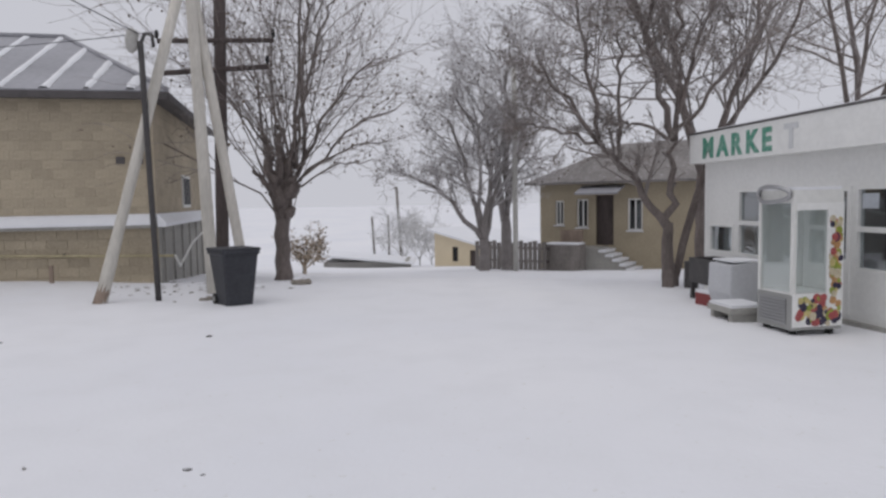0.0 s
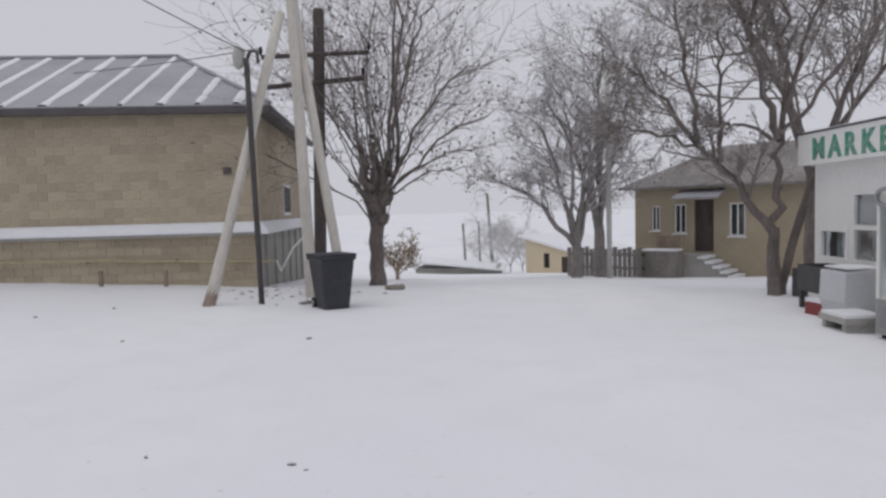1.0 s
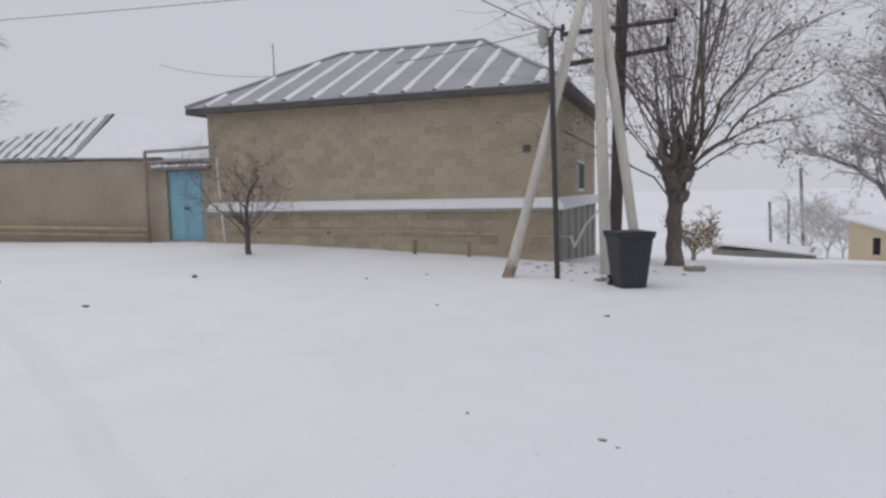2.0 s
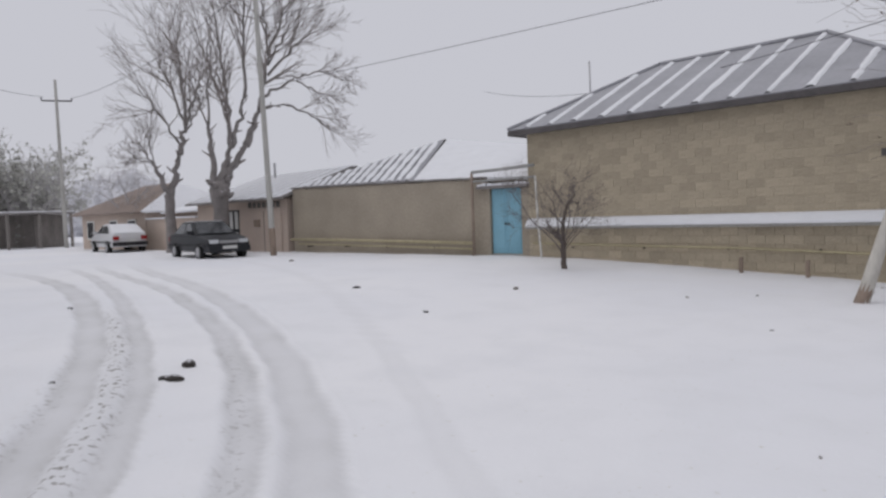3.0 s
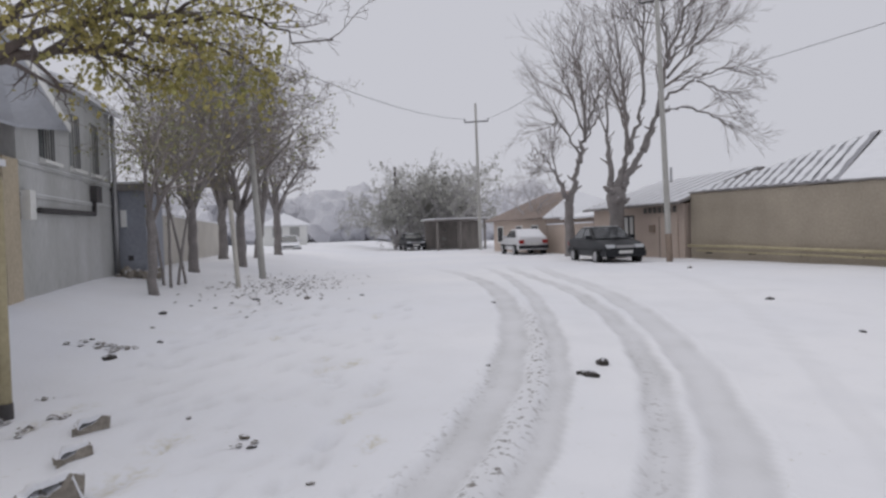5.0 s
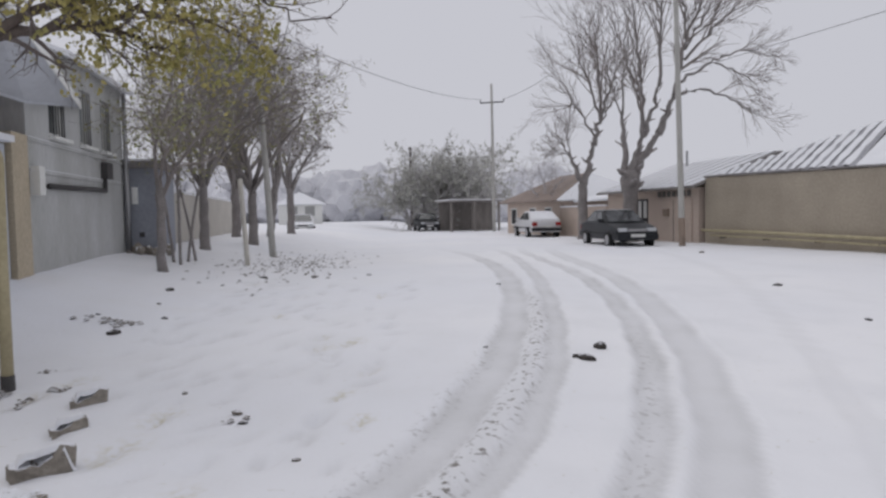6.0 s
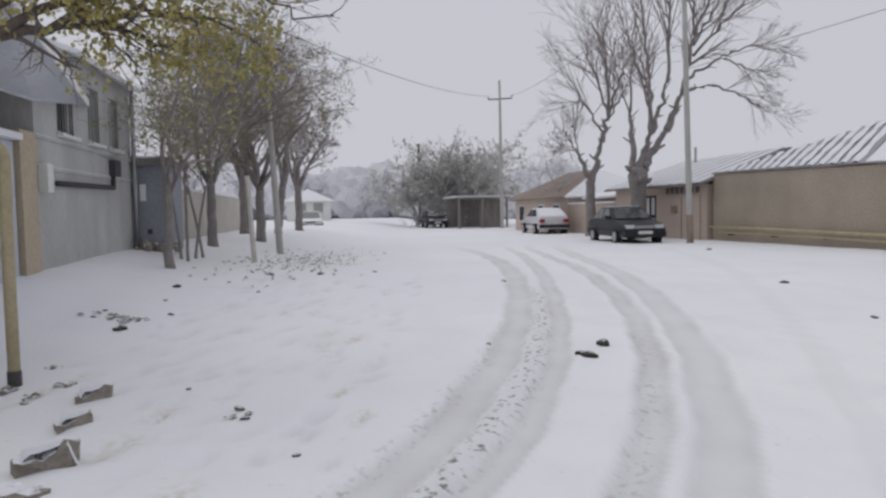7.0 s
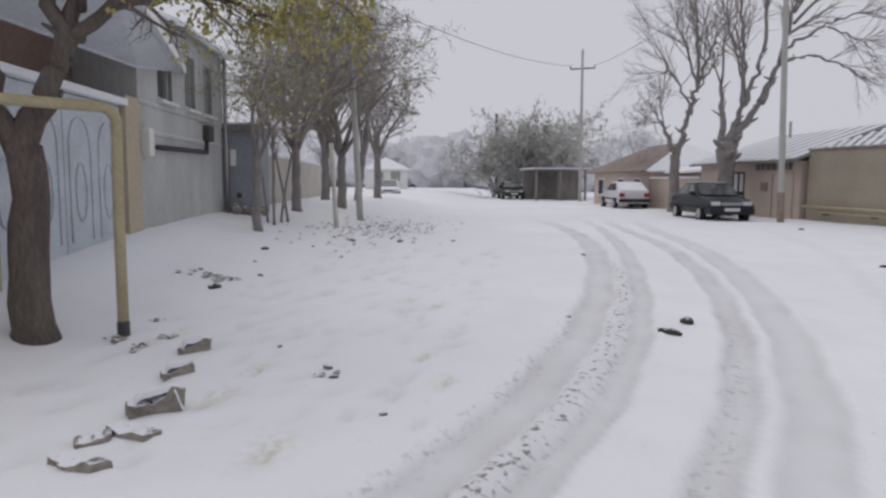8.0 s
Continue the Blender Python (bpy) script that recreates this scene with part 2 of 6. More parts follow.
M_FREEZER = mat("pale_grey_enamel", (0.56, 0.57, 0.59), 0.5, 0.1, 2, 18, 0.06)
M_RED = mat("red_plastic", (0.26, 0.065, 0.065), 0.6, 0.2, 3, 20, 0.1, snow=0.1)
M_STONE = mat("rough_stone", (0.36, 0.325, 0.28), 0.95, 0.35, 6, 22, 1.0, snow=0.25)
M_CLOD = mat("wet_clod", (0.07, 0.062, 0.056), 0.9, 0.4, 8, 40, 0.8, snow=0.12)
M_EARTH = mat("bare_earth", (0.20, 0.17, 0.14), 0.95, 0.35, 5, 30, 0.8, snow=0.15)
M_WIRE = mat("cable", (0.12, 0.12, 0.13), 0.7, 0.1, 5, 30, 0.0)
M_CURTAIN = mat("net_curtain", (0.62, 0.62, 0.60), 0.9, 0.15, 3, 20, 0.1)


# ---- small builders ----
def sm(a):
    a = min(1.0, max(0.0, a))
    return a * a * (3 - 2 * a)


def bank(x, y):
    """Snow banked up against the gate wall."""
    s = lambda a: np.clip(a, 0, 1) ** 2 * (3 - 2 * np.clip(a, 0, 1))
    wall_y = -7.96 + 0.18 * (x + 16.72)
    return (0.05 + 0.15 * s((x + 17) / 8)) * s((1.15 - (y - wall_y)) / 1.05) * s((-x - 4) / 3) * s((x + 18.5) / 2)


def gz(x, y):
    """Height of the ground."""
    z = 0.42 * sm((-x - 3) / 13)
    z += 0.52 * sm((-y - 3.6) / 5) * sm((-x - 1) / 9)
    z -= 0.085 * min(max(0.0, y - 14), 60)
    if x > 1.0:
        z -= 0.10 * sm((x - 1) / 4) * sm((y + 2) / 8)
    return z + float(bank(x, y))


def thing(name, x, y, z=None, rz=0.0, label="", category="", group="", kind=""):
    ob = new(name)
    ob.matrix_basis = pose(x, y, gz(x, y) if z is None else z, 0, 0, rz)
    return tagged(ob, label, category, group, kind)


SEPARATE = {"side_wall", "end_wall", "leg", "post", "back_wall", "foot", "soffit", "gate", "fascia"}


def islands(bm):
    """The separate pieces of a bmesh, each as a bmesh of its own."""
    left, out = set(bm.verts), []
    while left:
        todo, seen = [left.pop()], set()
        while todo:
            v = todo.pop()
            seen.add(v)
            for e in v.link_edges:
                o = e.other_vert(v)
                if o in left:
                    left.discard(o)
                    todo.append(o)
        b2 = bmesh.new()
        table = {v: b2.verts.new(v.co) for v in seen}
        for f in {f for v in seen for f in v.link_faces}:
            b2.faces.new([table[v] for v in f.verts])
        out.append(b2)
    return out


def part(name, bm, material, parent, label="", smooth=False, bevel=0.0, kind=""):
    if name in SEPARATE:
        pieces = sorted(islands(bm), key=lambda b: min(tuple(v.co) for v in b.verts))
        bm.free()
        bm = pieces[0]
        for other in pieces[1:]:
            one_part(name, other, material, parent, label, smooth, bevel, kind)
    return one_part(name, bm, material, parent, label, smooth, bevel, kind)


def one_part(name, bm, material, parent, label="", smooth=False, bevel=0.0, kind=""):
    if bevel:
        bmesh.ops.bevel(bm, geom=[e for e in bm.edges if e.is_manifold and e.calc_face_angle(0) > 0.6],
                        offset=bevel, segments=2, affect="EDGES", profile=0.6)
    me = bpy.data.meshes.new(name)
    bm.normal_update()
    bm.to_mesh(me)
    bm.free()
    me.materials.append(material)
    if smooth:
        me.shade_smooth()
    ob = new(name, me)
    ob.parent = parent
    return tagged(ob, label, kind=kind)


def mesh_part(name, verts, faces, material, parent, label="", smooth=False, kind=""):
    me = bpy.data.meshes.new(name)
    me.from_pydata(verts, [], faces)
    me.materials.append(material)
    if smooth:
        me.shade_smooth()
    ob = new(name, me)
    ob.parent = parent
    return tagged(ob, label, kind=kind)


def box(bm, x0, x1, y0, y1, z0, z1):
    v = [bm.verts.new(p) for p in ((x0, y0, z0), (x1, y0, z0), (x1, y1, z0), (x0, y1, z0),
                                   (x0, y0, z1), (x1, y0, z1), (x1, y1, z1), (x0, y1, z1))]
    for f in ((3, 2, 1, 0), (4, 5, 6, 7), (0, 1, 5, 4), (1, 2, 6, 5), (2, 3, 7, 6), (3, 0, 4, 7)):
        bm.faces.new([v[i] for i in f])
    return bm


def boxes(*dims):
    bm = bmesh.new()
    for d in dims:
        box(bm, *d)
    return bm


def prism(bm, points, axis, a, b):
    """Extrudes an outline in the plane across axis from a to b."""
    def at(p, s):
        return {"x": (s, p[0], p[1]), "y": (p[0], s, p[1]), "z": (p[0], p[1], s)}[axis]
    lo, hi = [bm.verts.new(at(p, a)) for p in points], [bm.verts.new(at(p, b)) for p in points]
    k = len(points)
    bm.faces.new(lo)
    bm.faces.new(hi[::-1])
    for i in range(k):
        bm.faces.new((lo[i], hi[i], hi[(i + 1) % k], lo[(i + 1) % k]))
    bmesh.ops.recalc_face_normals(bm, faces=bm.faces)
    return bm


def slab(bm, quad, thick):
    """A sheet on three or four corners with thickness below it."""
    top = [Vector(q) for q in quad]
    nrm = (top[1] - top[0]).cross(top[-1] - top[0]).normalized()
    if nrm.z < 0:
        nrm = -nrm
    a, b = [bm.verts.new(p) for p in top], [bm.verts.new(p - nrm * thick) for p in top]
    k = len(top)
    bm.faces.new(a)
    bm.faces.new(b[::-1])
    for i in range(k):
        bm.faces.new((a[i], b[i], b[(i + 1) % k], a[(i + 1) % k]))
    bmesh.ops.recalc_face_normals(bm, faces=bm.faces)
    return bm


def tube(verts, faces, pts, radii, sides):
    """Adds a tapering tube along pts to the lists."""
    start = len(verts)
    k = len(pts)
    for i, p in enumerate(pts):
        d = (pts[min(i + 1, k - 1)] - pts[max(i - 1, 0)])
        d = d.normalized() if d.length > 1e-6 else Vector((0, 0, 1))
        side = d.cross(Vector((0.31, 0.95, 0.05)))
        if side.length < 0.1:
            side = d.cross(Vector((1, 0, 0)))
        side.normalize()
        up = side.cross(d)
        for s in range(sides):
            a = 2 * math.pi * s / sides
            verts.append(p + (side * math.cos(a) + up * math.sin(a)) * radii[i])
    for i in range(k - 1):
        for s in range(sides):
            a, b = start + i * sides + s, start + i * sides + (s + 1) % sides
            faces.append((a, b, b + sides, a + sides))
    faces.append(tuple(start + s for s in range(sides))[::-1])
    faces.append(tuple(start + (k - 1) * sides + s for s in range(sides)))


def rod(name, pts, r, material, parent, label="", sides=10):
    v, f = [], []
    pts = [Vector(p) for p in pts]
    tube(v, f, pts, [r] * len(pts) if not isinstance(r, (list, tuple)) else r, sides)
    return mesh_part(name, v, f, material, parent, label, smooth=True)


def wall_with_holes(bm, length, z0, z1, thick, holes):
    """A wall along x, outer face at y=0, with openings (x0, x1, za, zb) cut through."""
    xs = sorted({0, length, *[h[0] for h in holes], *[h[1] for h in holes]})
    zs = sorted({z0, z1, *[h[2] for h in holes], *[h[3] for h in holes]})
    nx, nz = len(xs) - 1, len(zs) - 1

    def solid(i, j):
        if not (0 <= i < nx and 0 <= j < nz):
            return False
        cx, cz = (xs[i] + xs[i + 1]) / 2, (zs[j] + zs[j + 1]) / 2
        return not any(h[0] < cx < h[1] and h[2] < cz < h[3] for h in holes)

    table = {}

    def vert(i, j, k):
        if (i, j, k) not in table:
            table[i, j, k] = bm.verts.new((xs[i], (0, thick)[k], zs[j]))
        return table[i, j, k]

    for i in range(nx):
        for j in range(nz):
            if not solid(i, j):
                continue
            q = ((i, j), (i + 1, j), (i + 1, j + 1), (i, j + 1))
            bm.faces.new([vert(*p, 0) for p in q])
            bm.faces.new([vert(*p, 1) for p in q[::-1]])
            for a, b, o in ((0, 1, (i, j - 1)), (1, 2, (i + 1, j)), (2, 3, (i, j + 1)), (3, 0, (i - 1, j))):
                if not solid(*o):
                    bm.faces.new((vert(*q[b], 0), vert(*q[a], 0), vert(*q[a], 1), vert(*q[b], 1)))
    return bm


def mirror_x(thing_ob):
    """Turns a thing's parts over, left for right."""
    for o in thing_ob.children_recursive:
        if o.type == "MESH":
            o.data.transform(Matrix.Diagonal((-1, 1, 1, 1)))
            o.data.flip_normals()


def ring(x0, x1, z0, z1, w, y0, y1):
    """A closed frame round an opening."""
    bm = bmesh.new()
    corners = [(x0, z0, x0 + w, z0 + w), (x1, z0, x1 - w, z0 + w), (x1, z1, x1 - w, z1 - w), (x0, z1, x0 + w, z1 - w)]
    v = [[bm.verts.new(p) for p in ((a, y0, b), (c, y0, d), (c, y1, d), (a, y1, b))] for a, b, c, d in corners]
    for i in range(4):
        p, q = v[i], v[(i + 1) % 4]
        for k in range(4):
            bm.faces.new((p[k], q[k], q[(k + 1) % 4], p[(k + 1) % 4]))
    bmesh.ops.recalc_face_normals(bm, faces=bm.faces)
    return bm


def window(parent, x0, x1, z0, z1, y=0.06, frame_mat=None, bars=(0.5,), cross=(), back=True, name="window"):
    """A window with frame, panes and sill, as one part with its pieces."""
    fm = frame_mat or M_WHITE
    w = 0.06
    win = part(name, ring(x0, x1, z0, z1, w, y - 0.03, y + 0.04), fm, parent)
    for b in bars:
        c = x0 + (x1 - x0) * b
        part("muntin", boxes((c - 0.025, c + 0.025, y - 0.02, y + 0.03, z0 + w, z1 - w)), fm, win)
    for b in cross:
        c = z0 + (z1 - z0) * b
        part("muntin", boxes((x0 + w, x1 - w, y - 0.018, y + 0.028, c - 0.025, c + 0.025)), fm, win)
    p = part("pane", boxes((x0 + 0.03, x1 - 0.03, y + 0.005, y + 0.011, z0 + 0.03, z1 - 0.03)), M_GLASS, win)
    p.visible_shadow = False
    part("sill", boxes((x0 - 0.05, x1 + 0.05, -0.09, y - 0.03, z0 - 0.05, z0)), M_SNOW, win, "snow-covered window sill")
    # panel close behind the glass; the room's dimness is its colour
    if back:
        part("dark_room", boxes((x0 - 0.02, x1 + 0.02, y + 0.22, y + 0.26, z0 - 0.02, z1 + 0.02)), M_INNERSHADE, win, "dark panel painted as the dim room behind the glass")
    return win


# ---- ground ----
def smooth_line(xs, ys, degree=4):
    c = np.polyfit(xs, ys, degree)
    return lambda x: np.polyval(c, x)


RUT_L1 = smooth_line((-23.1, -16.8, -12.4, -10.3, -8.8, -7.8, -6.3, -5.3, -5.0), (0.16, 0.91, 0.84, 0.68, 0.45, 0.23, -0.18, -0.48, -0.57))
RUT_L2 = smooth_line((-22.2, -16.4, -12.3, -10.1, -8.7, -7.6, -6.1, -5.2, -4.8), (1.64, 1.62, 1.37, 1.26, 1.0, 0.77, 0.41, 0.09, -0.03))
RUT_R1 = smooth_line((-19.5, -16.0, -11.9, -9.8, -8.4, -7.3, -5.9, -4.9, -4.5), (2.32, 2.41, 2.4, 2.2, 1.96, 1.73, 1.28, 0.96, 0.83), 3)
RUT_R2 = smooth_line((-19.0, -15.6, -11.7, -9.7, -8.3, -7.2, -5.7, -4.8, -4.4), (3.11, 3.08, 2.95, 2.67, 2.45, 2.24, 1.81, 1.46, 1.33), 3)
RUT_G = smooth_line((-16.9, -16.1, -9.1, -7.5, -5.8, -5.0), (5.83, 5.65, 4.07, 3.48, 2.88, 2.63), 2)


def lines(stops):
    out = []
    for (a, step), (b, _) in zip(stops, stops[1:]):
        k = max(1, round((b - a) / step))
        out += [a + (b - a) * i / k for i in range(k)]
    return np.array(out + [stops[-1][0]])


def build_ground():
    xs = lines([(-900, 100), (-300, 40), (-100, 8), (-60, 1.5), (-30, 0.25), (-16, 0.07), (-2.2, 0.2), (8, 0.6), (20, 4), (60, 20), (200, 100), (900, 1)])
    ys = lines([(-900, 100), (-200, 30), (-60, 4), (-16, 0.4), (-6.5, 0.08), (-1.8, 0.05), (3.6, 0.15), (9, 0.3), (24, 0.8), (50, 4), (110, 20), (300, 100), (900, 1)])
    X, Y = np.meshgrid(xs, ys)
    s = lambda a: np.clip(a, 0, 1) ** 2 * (3 - 2 * np.clip(a, 0, 1))
    Z = 0.42 * s((-X - 3) / 13) + 0.52 * s((-Y - 3.6) / 5) * s((-X - 1) / 9) - 0.085 * np.clip(Y - 14, 0, 60)
    Z = Z + bank(X, Y)
    Z = Z - np.where(X > 1, 0.10 * s((X - 1) / 4) * s((Y + 2) / 8), 0)
    near = (np.abs(X) < 60) & (np.abs(Y) < 60)
    Z += np.where(near, 0.010 * np.sin(X * 1.7 + 0.6 * Y) * np.sin(Y * 1.3 - 0.4 * X) + 0.006 * np.sin(X * 4.1 + 1.3) * np.sin(Y * 3.7 + X), 0)
    rut, grit = np.zeros_like(X), np.zeros_like(X)
    fade = s((-X - 1.6) / 1.5) * s((X + 27) / 8)
    wob = 0.04 * np.sin(X * 3.1) + 0.02 * np.sin(X * 9.0 + 1)
    for line, half, deep, dark in ((RUT_L1, 0.205, 0.034, 0.95), (RUT_L2, 0.14, 0.034, 0.95), (RUT_R1, 0.155, 0.036, 1.0), (RUT_R2, 0.22, 0.028, 0.8), (RUT_G, 0.14, 0.008, 0.2)):
        slope = (line(X + 0.1) - line(X - 0.1)) / 0.2
        off = (Y - line(X) - wob * 0.5) / np.sqrt(1 + slope ** 2)
        d = np.abs(off)
        m = s((half - d) / 0.08 + 0.5) * fade
        tread = 0.5 + 0.5 * np.sin(X * 46 + 9 * np.sign(off) * off)
        Z -= m * deep * (0.75 + 0.25 * tread)
        Z += 0.016 * (dark > 0.5) * np.exp(-((d - half - 0.06) / 0.05) ** 2) * fade
        # the tyre's shoulders press harder than its middle
        press = 0.74 + 0.26 * np.exp(-((d - half * 0.7) / 0.06) ** 2)
        rut = np.maximum(rut, m * press * dark)
        if dark > 0.9:
            near_side = np.exp(-((off + (0.05 if line is RUT_R1 else 0.2)) / 0.10) ** 2)
            grit = np.maximum(grit, 0.35 * near_side * fade * s((X + 11) / 4))
    # crumbled ridge of grit and slush between the two tyre marks
    mid = 0.42 * RUT_L1(X) + 0.58 * RUT_L2(X)
    ridge = np.exp(-((Y - mid) / 0.13) ** 2) * fade * s((X + 13.5) / 3)
    lumps = 0.5 + 0.5 * np.sin(X * 17 + 3 * np.sin(Y * 23)) * np.sin(Y * 31 + 2 * np.sin(X * 13))
    Z += 0.022 * ridge * lumps
    grit = np.maximum(grit, ridge * 0.95)
    rut = np.maximum(rut, 0.45 * ridge)
    # old footprints and hollows beside the road, some down to the dead grass
    straw = np.zeros_like(X)
    rng = np.random.default_rng(5)
    for _ in range(190):
        fx, fy = rng.uniform(-14, -3.0), rng.uniform(-4.4, -0.9)
        wide = rng.uniform(0.6, 1.35)
        a = rng.normal(2.75, 0.35)
        dx, dy = X - fx, Y - fy
        u, w = dx * np.cos(a) + dy * np.sin(a), -dx * np.sin(a) + dy * np.cos(a)
        dent = np.exp(-((u / 0.16) ** 2 + (w / 0.065) ** 2) / wide ** 2)
        Z -= 0.05 * dent
        rut = np.maximum(rut, 0.7 * dent * rng.uniform(0.1, 1))
        if rng.random() < 0.08:
            straw = np.maximum(straw, np.exp(-(((u - 0.1) / 0.2) ** 2 + (w / 0.11) ** 2) / wide ** 2))
    ny, nx = X.shape
    verts = np.stack([X.ravel(), Y.ravel(), Z.ravel()], 1)
    i = np.arange(ny * nx).reshape(ny, nx)
    quads = np.stack([i[:-1, :-1].ravel(), i[:-1, 1:].ravel(), i[1:, 1:].ravel(), i[1:, :-1].ravel()], 1)
    me = bpy.data.meshes.new("ground")
    me.vertices.add(len(verts))
    me.vertices.foreach_set("co", verts.astype(np.float32).ravel())
    me.loops.add(quads.size)
    me.loops.foreach_set("vertex_index", quads.ravel().astype(np.int32))
    me.polygons.add(len(quads))
    me.polygons.foreach_set("loop_start", np.arange(0, quads.size, 4, dtype=np.int32))
    me.update(calc_edges=True)
    for name, values in (("rut", rut), ("grit", grit), ("straw", straw)):
        a = me.attributes.new(name, "FLOAT", "POINT")
        a.data.foreach_set("value", values.ravel().astype(np.float32))
    me.shade_smooth()
    me.materials.append(M_GROUND)
    ob = new("ground", me)
    return tagged(ob, "fresh snow over ground with curved grey tyre ruts", "ground", kind="structure")


build_ground()


# ---- limestone house on the corner ----
def limestone_house():
    L, Dp = 9.43, 7.4
    house = thing("house", -15.39, 12.47, 0.0, 12.06, "ochre limestone-block house with a hipped grey metal roof streaked with snow", "house")
    wall = part("wall", boxes((0, L, 0.012, 0.35, -1.0, 4.0)), M_MORTAR, house)
    part("side_wall", boxes((L - 0.35, L - 0.012, 0.35, Dp - 0.35, -1.0, 4.0),
                              (0.012, 0.35, 0.35, Dp - 0.35, -1.0, 4.0), (0, L, Dp - 0.35, Dp, -1.0, 4.0)), M_MORTAR, house)
    # side: cement skirt with ribs below the ledge
    skirt = boxes((L - 0.012, L + 0.03, 0.02, Dp, -1.0, 1.22))
    part("skirt", skirt, M_CEMENT, house, "grey cement skirt of the side wall")
    for k in range(6):
        part("rib", boxes((L + 0.03, L + 0.075, 0.35 + k * 1.2, 0.55 + k * 1.2, -1.0, 1.2)), M_CEMENT, house)
    prof = [(-0.02, 1.20), (-0.17, 1.20), (-0.17, 1.27), (-0.02, 1.46)]
    bm = prism(bmesh.new(), prof, "x", -0.02, L + 0.02)
    part("ledge", bm, M_CEMENT, house, "sloping cement ledge along the plinth")
    bm = prism(bmesh.new(), [(-0.015, 1.47), (-0.20, 1.262), (-0.20, 1.31), (-0.10, 1.44), (-0.015, 1.505)], "x", 0.0, L)
    part("ledge_snow", bm, M_SNOW, house, "strip of snow lying on the ledge", bevel=0.01)
    bm = prism(bmesh.new(), [(L + 0.03, 1.22), (L + 0.2, 1.22), (L + 0.2, 1.30), (L + 0.03, 1.50)], "y", -0.15, Dp)
    part("ledge", bm, M_SNOW, house, "snowy ledge along the side wall")
    # roof
    o, ze, zr = 0.38, 4.02, 5.93
    E = [(-o, -o, ze), (L + o, -o, ze), (L + o, Dp + o, ze), (-o, Dp + o, ze)]
    R0, R1 = (2.2, Dp / 2, zr), (6.75, Dp / 2, zr)
    bm = bmesh.new()
    for q in ((E[0], E[1], R1, R0), (E[2], E[3], R0, R1), (E[1], E[2], R1), (E[3], E[0], R0)):
        slab(bm, q, 0.06)
    roof = part("roof", bm, M_ROOF, house, "grey sheet-metal hipped roof")
    part("fascia", boxes((-o, L + o, -o - 0.01, -o + 0.05, ze - 0.17, ze - 0.03), (L + o - 0.05, L + o + 0.01, -o + 0.05, Dp + o, ze - 0.17, ze - 0.03),
                         (-o - 0.01, -o + 0.05, -o + 0.05, Dp + o, ze - 0.17, ze - 0.03)), M_FASCIA, house, "dark eaves board")
    part("soffit", boxes((-o, L + o, -o, 0.0, ze - 0.14, ze - 0.10), (L, L + o, 0.0, Dp + o, ze - 0.14, ze - 0.10), (-o, 0.0, 0.0, Dp, ze - 0.14, ze - 0.10)), M_FASCIA, house)
    # snow caught along the seams: front slope, then the hip end
    rise, run = zr - ze, Dp / 2 + o
    r = random.Random(4)
    k = 0
    x = 0.25
    while x < L + o - 0.3:
        f = 1.0
        if x < R0[0]:
            f = (x + o) / (R0[0] + o)
        if x > R1[0]:
            f = (L + o - x) / (L + o - R1[0])
        f = max(0.02, f - 0.02)
        w = r.uniform(0.17, 0.24)
        p0, p1 = Vector((x, -o + 0.03, ze + 0.012)), Vector((x, -o + run * f, ze + rise * f))
        n = 10
        vs, fs = [], []
        for i in range(n + 1):
            c = p0.lerp(p1, i / n)
            ww = w * r.uniform(0.7, 1.15) / 2
            vs += [c + Vector((-ww, 0, 0.008)), c + Vector((-ww * 0.4, 0, 0.05)), c + Vector((ww * 0.5, 0, 0.045)), c + Vector((ww, 0, 0.008))]
        for i in range(n):
            for j in range(3):
                a = i * 4 + j
                fs.append((a, a + 1, a + 5, a + 4))
        mesh_part("seam_snow", vs, fs, M_SNOW, roof, "streak of snow along a roof seam", smooth=True)
        x += 0.80 + r.uniform(-0.03, 0.03)
    y = 0.5
    while y < Dp:
        f = 1 - abs(y - Dp / 2) / (Dp / 2 + o)
        hx = L + o - (L + o - R1[0]) * f
        vs = [(L + o - 0.03, y - 0.06, ze + 0.02), (L + o - 0.03, y + 0.06, ze + 0.05), (hx, y + 0.06, ze + rise * f + 0.05), (hx, y - 0.06, ze + rise * f + 0.02)]
        mesh_part("seam_snow", vs, [(0, 1, 2, 3)], M_SNOW, roof)
        y += 0.8
    rod("ridge_cap", [(R0[0], Dp / 2, zr + 0.03), (R1[0], Dp / 2, zr + 0.03)], 0.06, M_ROOF, house)
    for a, b in ((E[1], R1), (E[0], R0)):
        rod("hip_cap", [(a[0], a[1], a[2] + 0.03), (b[0], b[1], b[2] + 0.03)], 0.05, M_ROOF, house)
    # small side window with a dark frame, and a vent stub
    bm = boxes((L - 0.004, L + 0.04, 3.3, 4.5, 1.60, 2.45))
    part("window_frame", bm, M_WHITEDIRTY, house, "pale frame of the window")
    part("pane", boxes((L + 0.041, L + 0.05, 3.38, 3.86, 1.68, 2.37)), M_TRIM, house, "dark window pane")
    part("pane", boxes((L + 0.041, L + 0.05, 3.94, 4.42, 1.68, 2.37)), M_TRIM, house, "dark window pane")
    part("vent", boxes((L - 0.75, L - 0.58, -0.03, 0.02, 2.55, 2.7)), M_FASCIA, house, "dark hole of a wall vent")
    part("vent", boxes((L - 0.35, L - 0.22, -0.03, 0.02, 2.55, 2.68)), M_FASCIA, house)
    # gas pipe on brackets
    pts = [(0.2, -0.10, 0.80), (3.0, -0.10, 0.76), (6.0, -0.10, 0.72), (8.3, -0.10, 0.64), (9.75, -0.10, 0.60)]
